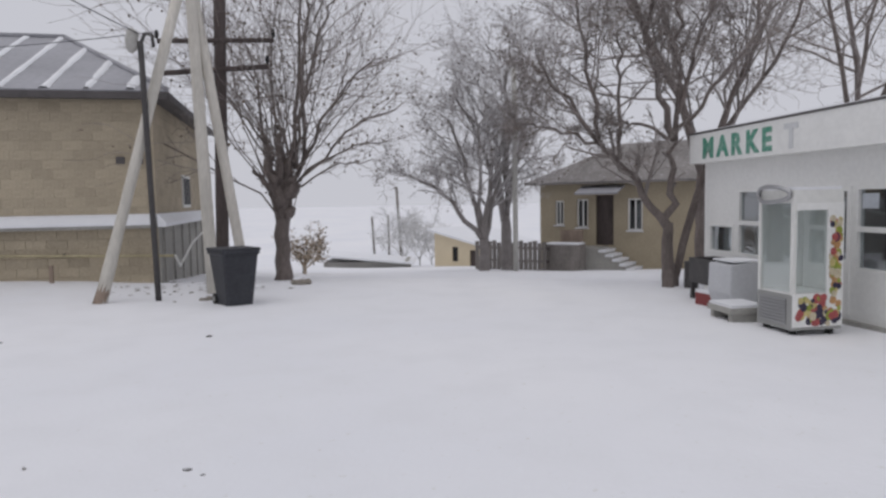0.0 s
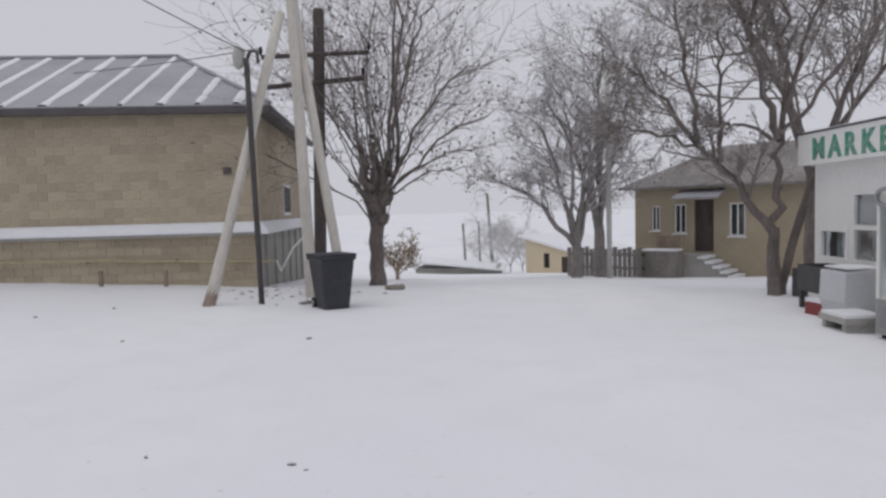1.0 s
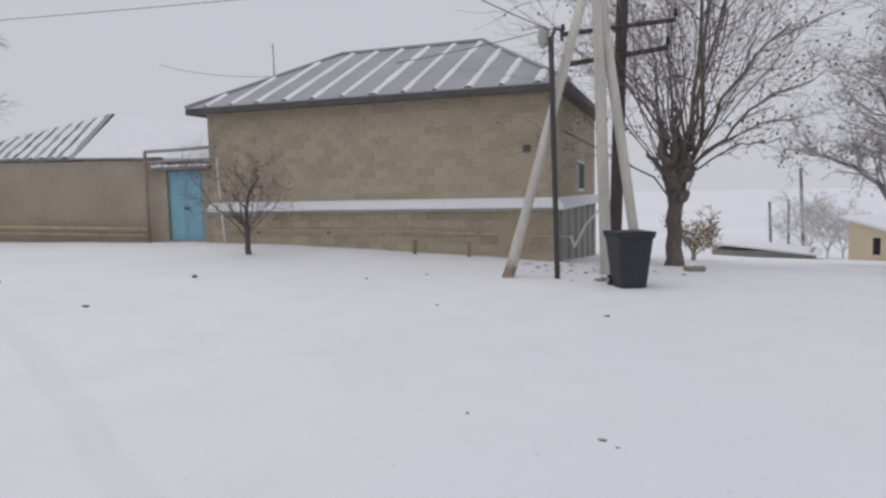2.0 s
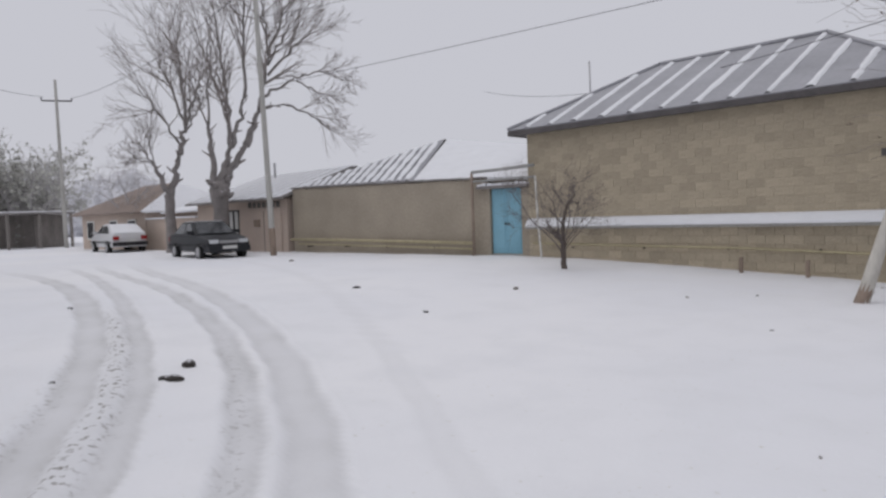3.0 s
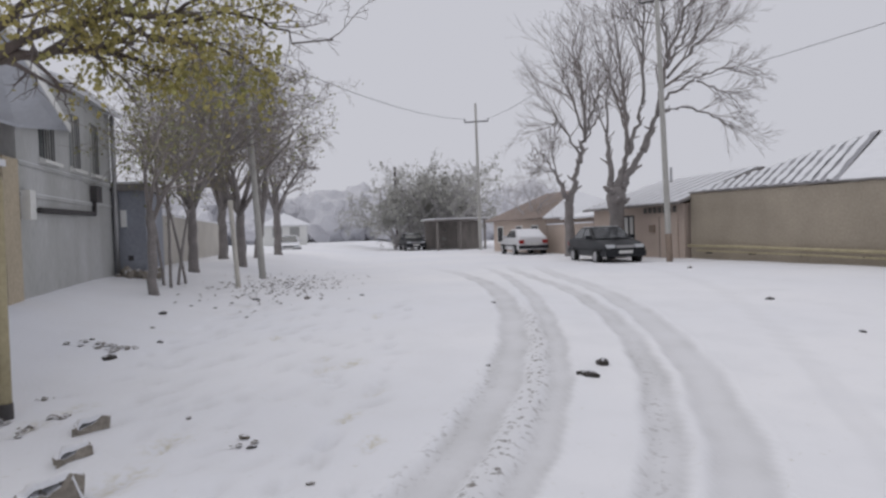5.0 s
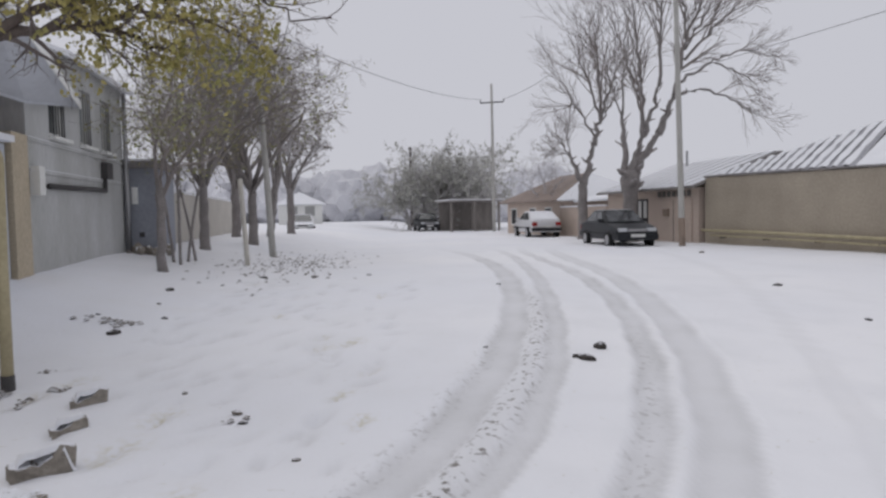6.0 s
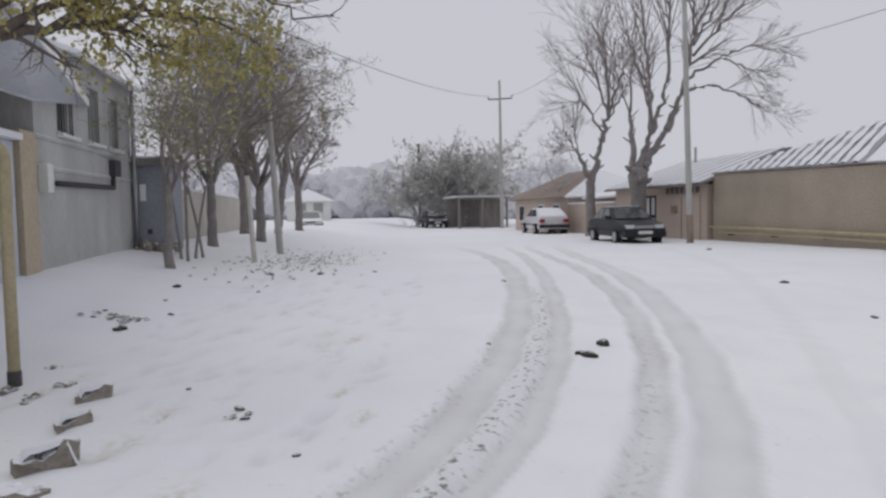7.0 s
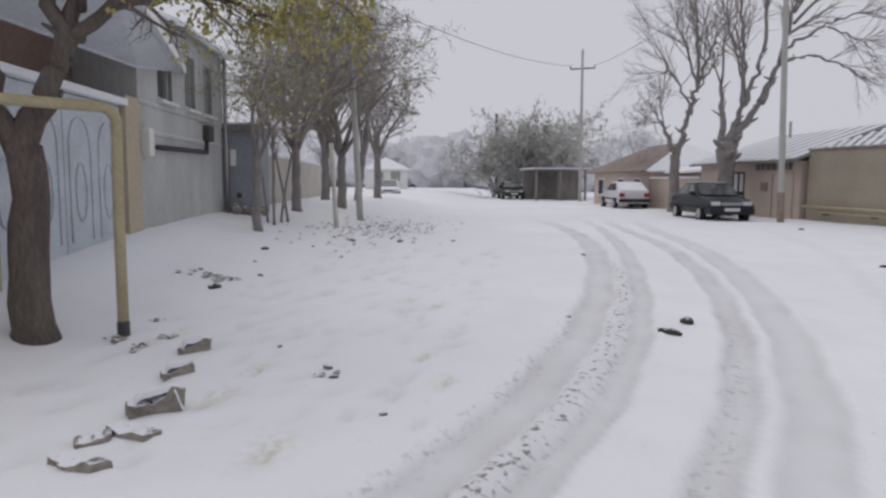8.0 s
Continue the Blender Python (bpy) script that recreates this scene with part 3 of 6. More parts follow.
    pipe = thing("gas_pipe", -15.39, 12.47, 0.0, 12.06, "thin ochre gas pipe running along the limestone plinth", "gas pipe")
    rod("pipe", pts, 0.028, M_YELLOW, pipe)
    rod("pipe", [(9.78, -0.10, 0.60), (9.80, 0.3, 0.35), (9.80, 2.2, 0.75), (9.80, 5.6, 1.05)], 0.028, M_WHITEDIRTY, pipe, "pale pipe climbing the side wall")
    for px in (1.5, 3.6, 5.7, 7.6):
        part("bracket", boxes((px - 0.015, px + 0.015, -0.10, 0.02, 0.68, 0.71)), M_DARKSTEEL, pipe)
    for px in (6.1, 7.45):
        part("stub", boxes((px - 0.035, px + 0.035, -0.42, -0.35, -0.2, 0.62 - 0.03 * px + 0.1)), M_RUSTWOOD, pipe, "short rusty stub post")
    return house, wall, L


HOUSE, HOUSE_WALL, HOUSE_L = limestone_house()


# ---- courtyard wall with the blue door ----
def courtyard():
    A0 = 14.96
    x0, y0 = -26.36, 9.58
    w = thing("courtyard_wall", x0, y0, 0.0, A0, "tan plastered courtyard wall with a ragged snow-dusted top", "wall", kind="structure")
    bm = bmesh.new()
    n = 24
    r = random.Random(8)
    for i in range(n):
        a, b = 9.65 * i / n, 9.65 * (i + 1) / n
        za, zb = 2.9 - 0.018 * a + r.uniform(-.02, .02), 2.9 - 0.018 * b
        box(bm, a, b, 0, 0.3, -0.5, (za + zb) / 2)
    bmesh.ops.remove_doubles(bm, verts=bm.verts, dist=0.0005)
    part("plaster", bm, M_PLASTER, w)
    bm = bmesh.new()
    for i in range(12):
        a = 9.65 * i / 12
        box(bm, a, a + 9.65 / 12 - 0.01, -0.06, 0.36, 2.90 - 0.018 * a + r.uniform(0, .02), 2.96 - 0.018 * a)
    part("coping", bm, M_ROOFDARK, w, "thin dark coping sheets on the wall top")
    part("door_post", boxes((9.65, 9.93, -0.03, 0.32, -0.4, 2.45)), M_PLASTER, w)
    part("door_post", boxes((11.08, 11.36, -0.03, 0.32, -0.4, 2.40)), M_PLASTER, w)
    bm = boxes((9.55, 11.4, -0.2, 0.4, 2.42, 2.50))
    part("lintel", bm, M_ROOFDARK, w, "sagging sheet over the door")
    bm = bmesh.new()
    for i in range(9):
        a = 9.6 + i * 0.2
        box(bm, a, a + r.uniform(.1, .2), -0.22, 0.36, 2.504, 2.53 + r.uniform(0.0, 0.06))
    part("snow_clump", bm, M_SNOW, w, "lumps of snow on the door canopy", bevel=0.012)
    d = thing("courtyard_door", x0, y0, 0.0, A0, "closed sky-blue double metal door in the courtyard wall", "door", kind="structure")
    part("threshold", boxes((9.93, 11.08, -0.02, 0.25, -0.2, 0.47)), M_CEMENT, d)
    for a, b in ((9.95, 10.505), (10.515, 11.06)):
        leaf = part("leaf", boxes((a, b, 0.06, 0.10, 0.48, 2.40)), M_BLUEDOOR, d, bevel=0.006)
        for za, zb in ((0.62, 1.28), (1.42, 2.28)):
            part("panel", boxes((a + 0.08, b - 0.08, 0.045, 0.062, za, zb)), M_BLUEDOOR, leaf, bevel=0.006)
        part("handle", boxes((b - 0.07 if a < 10 else a + 0.03, b - 0.03 if a < 10 else a + 0.07, 0.0, 0.06, 1.33, 1.39)), M_DARKSTEEL, leaf)
    g = thing("gas_pipe", x0, y0, 0.0, A0, "tan-painted gas pipe along the courtyard wall and over its door", "gas pipe")
    rod("low_pipe", [(0.1, -0.22, 0.92), (3.0, -0.22, 0.90), (6.0, -0.22, 0.85), (9.40, -0.22, 0.80)], 0.05, M_YELLOW, g)
    rod("low_pipe", [(0.6, -0.22, 0.74), (6.0, -0.22, 0.68), (9.40, -0.22, 0.62)], 0.03, M_YELLOW, g)
    rod("riser", [(9.42, -0.22, 0.3), (9.42, -0.22, 1.6), (9.42, -0.22, 2.92)], 0.045, M_RUSTWOOD, g, "rust-brown riser of the pipe")
    rod("top_pipe", [(9.42, -0.22, 2.94), (10.6, -0.22, 2.96), (11.7, -0.25, 3.0)], 0.045, M_GREYPLASTIC, g, "snow-dusted grey pipe over the door")
    rod("rail", [(9.42, -0.22, 2.66), (10.6, -0.26, 2.66), (11.9, -0.5, 2.66)], 0.03, M_GREYPLASTIC, g)
    rod("riser", [(11.9, -0.5, 2.68), (11.95, -0.5, 1.5), (12.05, -0.5, 0.3)], 0.025, M_WHITEDIRTY, g)
    for px in (1.2, 3.4, 5.6, 7.8):
        part("bracket", boxes((px - 0.02, px + 0.02, -0.25, 0.02, 0.64, 0.68)), M_DARKSTEEL, g)
    # roofs behind the wall
    h = thing("yard_house", x0, y0, 0.0, A0, "low house with a corrugated roof partly under thick snow", "house")
    part("wall", boxes((0.3, 11.0, 0.45, 8.0, -0.3, 2.75)), M_PLASTER, h)
    ap, e0, e1 = Vector((4.67, 4.0, 4.66)), Vector((-0.15, 0.25, 2.93)), Vector((6.55, 0.2, 2.86))
    vs, fs = [], []
    n, m = 90, 14
    for i in range(n + 1):
        u = i / n
        for j in range(m + 1):
            t = j / m
            # sheets run up the slope beside the snowy hip and end at the other hip
            p = e0.lerp(e1, u) + (ap - e1) * (t * u)
            p.z += 0.028 * math.sin(u * 2 * math.pi * 26)
            vs.append(p)
    for i in range(n):
        for j in range(m):
            a = i * (m + 1) + j
            fs.append((a, a + m + 1, a + m + 2, a + 1))
    roof = mesh_part("roof", vs, fs, M_ROOF, h, "corrugated sheet roof with snow in its furrows", smooth=True)
    for k in range(15):
        u = (k + 0.7) / 15.5
        q, fq = [], []
        for j in range(9):
            c = e0.lerp(e1, u) + (ap - e1) * (0.01 + 0.97 * j / 8 * u)
            ww = 0.145 + 0.035 * math.sin(j * 2.3 + k * 1.7) + 0.02 * math.sin(j * 5.1 + k * 3.3)
            q += [c + Vector((-ww, 0, 0.03)), c + Vector((0, 0, 0.065)), c + Vector((ww, 0, 0.03))]
        for j in range(8):
            a = j * 3
            fq += [(a, a + 1, a + 4, a + 3), (a + 1, a + 2, a + 5, a + 4)]
        mesh_part("furrow_snow", q, fq, M_SNOW, roof, "band of snow in a roof furrow", smooth=True)
    bm = bmesh.new()
    slab(bm, (tuple(ap + Vector((0.2, -0.1, -0.02))), (6.6, 0.18, 2.90), (11.3, 0.25, 2.74), (11.3, 4.3, 3.75)), 0.12)
    part("snow_roof", bm, M_SNOW, h, "roof slope under an unbroken sheet of snow", bevel=0.03)
    bm = bmesh.new()
    slab(bm, (tuple(ap), tuple(e0 + Vector((0.0, 0.1, 0))), (-0.15, 8.0, 2.9), (4.6, 8.0, 4.0)), 0.08)
    part("back_slope", bm, M_ROOFDARK, h)
    bm = bmesh.new()
    slab(bm, (tuple(ap + Vector((0, .1, 0))), (11.3, 4.4, 3.72), (11.3, 8.0, 2.9), (4.6, 8.0, 3.9)), 0.08)
    part("back_slope", bm, M_ROOFDARK, h)
    part("chimney", boxes((2.0, 2.2, 5.5, 5.7, 3.0, 4.2)), M_CEMENT, h)


courtyard()


# ---- pink row further along the street ----
def pink_row():
    x0, y0 = -26.55, 9.40
    ang = math.degrees(math.atan2(0.295, 0.956)) + 180
    h = thing("house", x0, y0, 0.0, ang, "low pinkish plastered house with a striped snowy roof and gate", "house")
    # local x runs west along the street, +y towards the street side
    bm = bmesh.new()
    wall_with_holes(bm, 6.6, -0.3, 2.55, 0.3, [(3.35, 4.15, 1.0, 2.15)])
    for v in bm.verts:
        v.co.y = -v.co.y
    bmesh.ops.reverse_faces(bm, faces=bm.faces)
    part("wall", bm, M_PINK, h)
    bm = boxes((3.3, 3.38, -0.06, 0.03, 0.95, 2.2), (4.12, 4.2, -0.06, 0.03, 0.95, 2.2), (3.38, 4.12, -0.06, 0.03, 0.95, 1.03), (3.38, 4.12, -0.06, 0.03, 2.12, 2.2),
               (3.72, 3.78, -0.06, 0.02, 1.03, 2.12))
    win = part("window", bm, M_DARKSTEEL, h, "dark-framed window")
    part("pane", boxes((3.38, 4.12, -0.05, -0.04, 1.03, 2.12)), M_CURTAIN, win)
    g = part("gate", boxes((0.35, 2.6, 0.01, 0.06, 0.35, 2.15)), M_PINK, h, "pinkish painted double gate", bevel=0.01)
    part("seam", boxes((1.46, 1.49, 0.061, 0.07, 0.4, 2.1)), M_DARKSTEEL, g)
    part("letter_box", boxes((1.75, 2.1, 0.061, 0.13, 1.45, 1.75)), M_RUSTWOOD, g, "brown letter box")
    # slots are raised plates, their inner shade painted dark
    for k in range(7):
        part("slot", boxes((0.45 + k * 0.32, 0.66 + k * 0.32, 0.002, 0.03, 2.24, 2.48)), M_INNERSHADE, h, "dark plate painted as a shaded slot over the gate")
    bm = bmesh.new()
    slab(bm, ((-0.3, 0.45, 2.60), (6.9, 0.45, 2.55), (6.9, -3.6, 3.85), (-0.3, -3.6, 3.95)), 0.08)
    slab(bm, ((-0.3, -3.6, 3.95), (6.9, -3.6, 3.85), (6.9, -7.6, 2.5), (-0.3, -7.6, 2.6)), 0.08)
    roof = part("roof", bm, M_ROOFDARK, h)
    for k in range(10):
        a = -0.1 + k * 0.68
        bm = bmesh.new()
        slab(bm, ((a, 0.42, 2.645 - a * .007), (a + 0.48, 0.42, 2.64 - a * .007), (a + 0.48, -3.55, 3.98 - a * .014), (a, -3.55, 3.985 - a * .014)), 0.03)
        part("seam_snow", bm, M_SNOW, roof, "band of snow on the roof sheets")
    for x in (0.02, 6.38):
        part("gable", prism(bmesh.new(), [(-0.02, 2.5), (-3.6, 3.78), (-7.15, 2.45)], "x", x, x + 0.2), M_PINK, h)
    part("chimney", boxes((4.6, 4.68, -3.0, -2.92, 3.4, 4.4)), M_STEEL, h)
    part("back_wall", boxes((0, 6.6, -7.2, -6.9, -0.3, 2.5), (0.0, 0.3, -6.9, -0.3, -0.3, 2.5), (6.3, 6.6, -6.9, -0.3, -0.3, 2.5)), M_PINK, h)

    w = thing("yard_wall", x0, y0, 0.0, ang, "buff plastered yard wall topped with snow", "wall", kind="structure")
    part("plaster", boxes((6.62, 11.4, -0.25, 0.02, -0.3, 1.95)), M_PINK, w)
    bm = boxes((6.62, 11.4, -0.32, 0.10, 1.95, 2.03))
    part("coping_snow", bm, M_SNOW, w, "snow on the wall top", bevel=0.02)
    bm = bmesh.new()
    slab(bm, ((6.8, -0.5, 2.35), (11.0, -0.5, 2.3), (11.0, -3.5, 3.0), (6.8, -3.5, 3.05)), 0.1)
    s = thing("lean_to_roof", x0, y0, 0.0, ang, "low lean-to roof under snow behind the yard wall", "roof")
    part("sheet", bm, M_SNOW, s)
    part("post", boxes((7.0, 7.12, -0.8, -0.68, 0.0, 2.25), (10.6, 10.72, -0.8, -0.68, 0.0, 2.25), (7.0, 7.12, -3.4, -3.28, 0, 2.9), (10.6, 10.72, -3.4, -3.28, 0, 2.9)), M_DARKWOOD, s)

    k = thing("house", x0, y0, 0.0, ang, "buff house with a brown gable end and a snow-laden roof", "house")
    part("wall", boxes((11.5, 19.0, -6.0, 0.0, -0.3, 2.35)), M_PINK, k)
    bm = bmesh.new()
    slab(bm, ((11.2, 0.4, 2.38), (11.2, -6.4, 2.38), (13.6, -3.0, 4.0)), 0.1)
    part("snow_hip", bm, M_SNOW, k, "end hip of the roof under snow")
    bm = bmesh.new()
    slab(bm, ((11.2, 0.4, 2.38), (19.6, 0.4, 2.38), (17.4, -3.0, 4.0), (13.6, -3.0, 4.0)), 0.1)
    slab(bm, ((11.2, -6.4, 2.38), (19.6, -6.4, 2.38), (17.4, -3.0, 4.0), (13.6, -3.0, 4.0)), 0.1)
    slab(bm, ((19.6, 0.4, 2.38), (19.6, -6.4, 2.38), (17.4, -3.0, 4.0)), 0.1)
    part("roof", bm, M_BROWNROOF, k, "brown sheet roof slope")
    for a in (12.5, 14.6, 17.4):
        bm = boxes((a, a + 0.9, 0.002, 0.05, 0.95, 2.0))
        win = part("window", bm, M_WHITEDIRTY, k)
        part("pane", boxes((a + 0.08, a + 0.82, 0.051, 0.056, 1.03, 1.92)), M_TRIM, win, "dark pane")


pink_row()


# ---- grey two-storey house with the big gate ----
def grey_house():
    ang = math.degrees(math.atan2(0.177, 0.984))
    x0, y0 = -16.72, -7.96
    h = thing("house", x0, y0, 0.0, ang, "grey rendered two-storey house with barred upper windows and a drainpipe", "house")
    # built with the gate towards -x, then turned over
    holes = [(-1.55, -0.95, 3.22, 4.30), (-2.85, -2.2, 3.22, 4.30), (-4.42, -3.65, 3.22, 4.25)]
    bm = bmesh.new()
    wall_with_holes(bm, 5.4, -0.2, 4.75, 0.35, [(5.4 + a, 5.4 + b, c, d) for a, b, c, d in holes])
    for v in bm.verts:
        v.co.x -= 5.4
        v.co.y = -v.co.y
    bmesh.ops.reverse_faces(bm, faces=bm.faces)
    part("wall", bm, M_GREYWALL, h)
    part("side_wall", boxes((-0.35, -0.002, -6.5, -0.35, -0.2, 4.75), (-5.4, -5.05, -6.5, -0.35, -0.2, 4.75), (-5.05, -0.35, -6.5, -6.2, -0.2, 4.75)), M_GREYWALL, h)
    part("floor_slab", boxes((-5.04, -0.36, -6.19, -0.36, 3.0, 3.1)), M_INNERSHADE, h)
    for z in (3.03, 2.53):
        part("string_course", boxes((-5.4, 0.0, 0.001, 0.03, z, z + 0.06)), M_GREYWALL, h, "snow-dusted ledge across the wall")
        part("ledge_snow", boxes((-5.38, -0.02, 0.004, 0.026, z + 0.062, z + 0.072)), M_SNOW, h)
    for a, b, c, d in holes:
        fr = part("window", ring(a, b, c, d, 0.07, -0.2, -0.08), M_WHITEDIRTY, h)
        p = part("pane", boxes((a + .05, b - .05, -0.15, -0.14, c + .05, d - .05)), M_GLASS, fr)
        p.visible_shadow = False
        # dark panel in place of an unlit room
        part("dark_room", boxes((a - .05, b + .05, -0.46, -0.40, c - .05, d + .05)), M_INNERSHADE, fr)
        k = max(2, round((b - a) / 0.13))
        for i in range(1, k):
            rod("bar", [(a + (b - a) * i / k, 0.03, c), (a + (b - a) * i / k, 0.03, d)], 0.010, M_DARKSTEEL, fr, sides=6)
        part("sill", boxes((a - .06, b + .06, 0.002, 0.12, c - 0.07, c - 0.01)), M_WHITEDIRTY, fr)
    rod("drainpipe", [(-0.12, 0.10, 0.9), (-0.12, 0.10, 2.8), (-0.12, 0.10, 4.7)], 0.055, M_STEEL, h, "galvanised drainpipe")
    rod("cable_duct", [(-4.70, 0.06, 2.32), (-1.62, 0.06, 2.36), (-1.62, 0.06, 2.8)], 0.05, M_DARKSTEEL, h, "dark pipe with a vertical leg on the wall")
    part("vent_box", boxes((-1.70, -1.30, 0.01, 0.14, 2.62, 2.96)), M_DARKSTEEL, h, "dark vent box")
    part("meter_box", boxes((-5.35, -5.12, 0.01, 0.16, 2.15, 2.62)), M_WHITEDIRTY, h, "white meter box")
    bm = bmesh.new()
    slab(bm, ((-3.95, 0.25, 4.78), (0.3, 0.25, 4.78), (0.3, -3.6, 6.2), (-3.95, -3.6, 6.2)), 0.1)
    slab(bm, ((-11.0, 1.85, 4.02), (-2.95, 0.06, 4.06), (-2.95, -3.6, 6.0), (-11.0, -3.6, 6.1)), 0.05)
    part("roof", bm, M_SNOW, h, "snow-covered roof with a wide pale overhang")
    bm = bmesh.new()
    slab(bm, ((-11.0, -3.6, 6.2), (0.3, -3.6, 6.2), (0.3, -7.4, 4.7), (-11.0, -7.4, 4.7)), 0.1)
    part("roof", bm, M_SNOW, h)
    bm = bmesh.new()
    slab(bm, ((-11.0, 1.83, 3.90), (-2.95, 0.05, 3.96), (-5.42, 0.03, 3.64), (-11.0, 0.03, 3.50)), 0.04)
    part("soffit", bm, M_SOFFIT, h, "pale grey boarded soffit widening over the gate")
    part("fascia", prism(bmesh.new(), [(-11.0, 1.84), (-2.95, 0.052), (-2.95, 0.072), (-11.0, 1.86)], "z", 3.89, 4.03), M_WHITE, h, "pale eaves board")
    # pillar and gate
    part("pillar", boxes((-6.0, -5.42, -0.3, 0.03, -0.2, 3.10)), M_LIME, h, "limestone gate pillar", bevel=0.02)
    part("pillar", boxes((-10.35, -9.75, -0.3, 0.12, -0.2, 3.1)), M_LIME, h, "limestone gate pillar", bevel=0.02)
    part("gate_lintel", boxes((-9.75, -6.05, -0.28, 0.1, 2.92, 3.02)), M_SNOW, h)
    gate = part("gate", boxes((-9.75, -7.92, -0.1, -0.05, 0.5, 2.9), (-7.90, -6.05, -0.1, -0.05, 0.5, 2.9)), M_GATE, h, "pale blue sheet-metal double gate with pressed arches")
    for c in (-9.3, -8.4, -7.45, -6.55):
        pts = [(c - 0.32, -0.04, 0.85)] + [(c - 0.32 * math.cos(math.pi * i / 10), -0.04, 2.15 + 0.45 * math.sin(math.pi * i / 10)) for i in range(11)] + [(c + 0.32, -0.04, 0.85)]
        rod("arch_moulding", pts, 0.013, M_GATE, gate, sides=6)
        pts = [(c + 0.16 * math.cos(2 * math.pi * i / 14), -0.04, 1.55 + 0.42 * math.sin(2 * math.pi * i / 14)) for i in range(15)]
        rod("oval_moulding", pts, 0.011, M_GATE, gate, sides=6)
    part("porch_wall", boxes((-10.3, -5.41, -1.3, -1.05, 0.2, 4.6)), M_BROWNWALL, h, "brownish upper wall behind the gate")
    part("wall_end", boxes((-14.5, -10.36, -0.3, 0.05, -0.4, 2.6)), M_OCHRE, h, "buff plastered wall past the gate")
    # annex further west: blue-grey shed door and long plastered wall
    a = thing("yard_wall", x0, y0, 0.0, ang, "pale plastered yard wall beyond the grey house", "wall", kind="structure")
    annex = part("annex", boxes((0.03, 2.0, -2.5, 0.72, -0.2, 2.95)), M_BLUEGREY, a, "blue-grey rendered annex standing out from the house")
    part("annex_roof", boxes((-0.12, 2.2, -2.5, 0.85, 2.952, 3.12)), M_ROOFDARK, annex, "dark flat roof edge")
    part("annex_roof_snow", boxes((-0.10, 2.18, -2.48, 0.83, 3.122, 3.17)), M_SNOW, annex, bevel=0.015)
    part("lamp_box", boxes((-0.06, 0.03, 0.18, 0.30, 2.1, 2.5)), M_WHITE, annex, "small white wall box")
    part("stain", boxes((0.022, 0.032, 0.30, 0.42, 1.30, 1.42)), M_DARKSTEEL, annex, "dark latch plate")
    bm = bmesh.new()
    rr = random.Random(9)
    for _ in range(16):
        x, y, q = rr.uniform(-0.45, -0.05), rr.uniform(0.15, 1.1), rr.uniform(0.07, 0.16)
        m = Matrix.Translation((x, y, 0.86 + q * 0.4 + rr.uniform(0, 0.12))) @ Euler((rr.uniform(0, 3), rr.uniform(0, 3), 0)).to_matrix().to_4x4() @ Matrix.Diagonal((q * 1.5, q, q * 0.7, 1))
        bmesh.ops.create_icosphere(bm, subdivisions=1, radius=1.0, matrix=m)
    part("rubble", bm, M_STONE, a, "heap of dark rubble at the foot of the annex", kind="stuff")
    part("plaster", boxes((2.02, 24, -0.45, -0.15, -0.4, 2.6)), M_PALEWALL, a)
    part("coping_snow", boxes((2.02, 24, -0.5, -0.1, 2.6, 2.68)), M_SNOW, a, bevel=0.02)
    s = thing("brick_house", x0, y0, 0.0, ang, "pinkish upper storey of a house behind the yard wall", "house")
    part("wall", boxes((0.9, 7.5, -7.5, -2.2, 0.2, 4.1)), M_PINK, s)
    bm = bmesh.new()
    slab(bm, ((0.5, -1.8, 4.05), (8.0, -1.8, 4.05), (8.0, -5, 5.4), (0.5, -5, 5.4)), 0.12)
    slab(bm, ((0.5, -5, 5.4), (8.0, -5, 5.4), (8.0, -8, 4.1), (0.5, -8, 4.1)), 0.12)
    part("roof", bm, M_SNOW, s)
    for o in (h, a, s):
        mirror_x(o)


grey_house()


# ---- market kiosk ----
def letters(text, size, material, parent, x, z, y):
    cu = bpy.data.curves.new("letter_curve", "FONT")
    cu.body = text
    cu.size = size
    cu.extrude = 0.006
    cu.offset = 0.02
    tmp = bpy.data.objects.new("letter_tmp", cu)
    scene.collection.objects.link(tmp)
    me = bpy.data.meshes.new_from_object(tmp.evaluated_get(bpy.context.evaluated_depsgraph_get()))
    bpy.data.objects.remove(tmp)
    bpy.data.curves.remove(cu)
    me.transform(pose(x, y, z, 90, 0, 0))
    me.materials.clear()
    me.materials.append(material)
    ob = new("letter", me)
    ob.parent = parent
    return ob


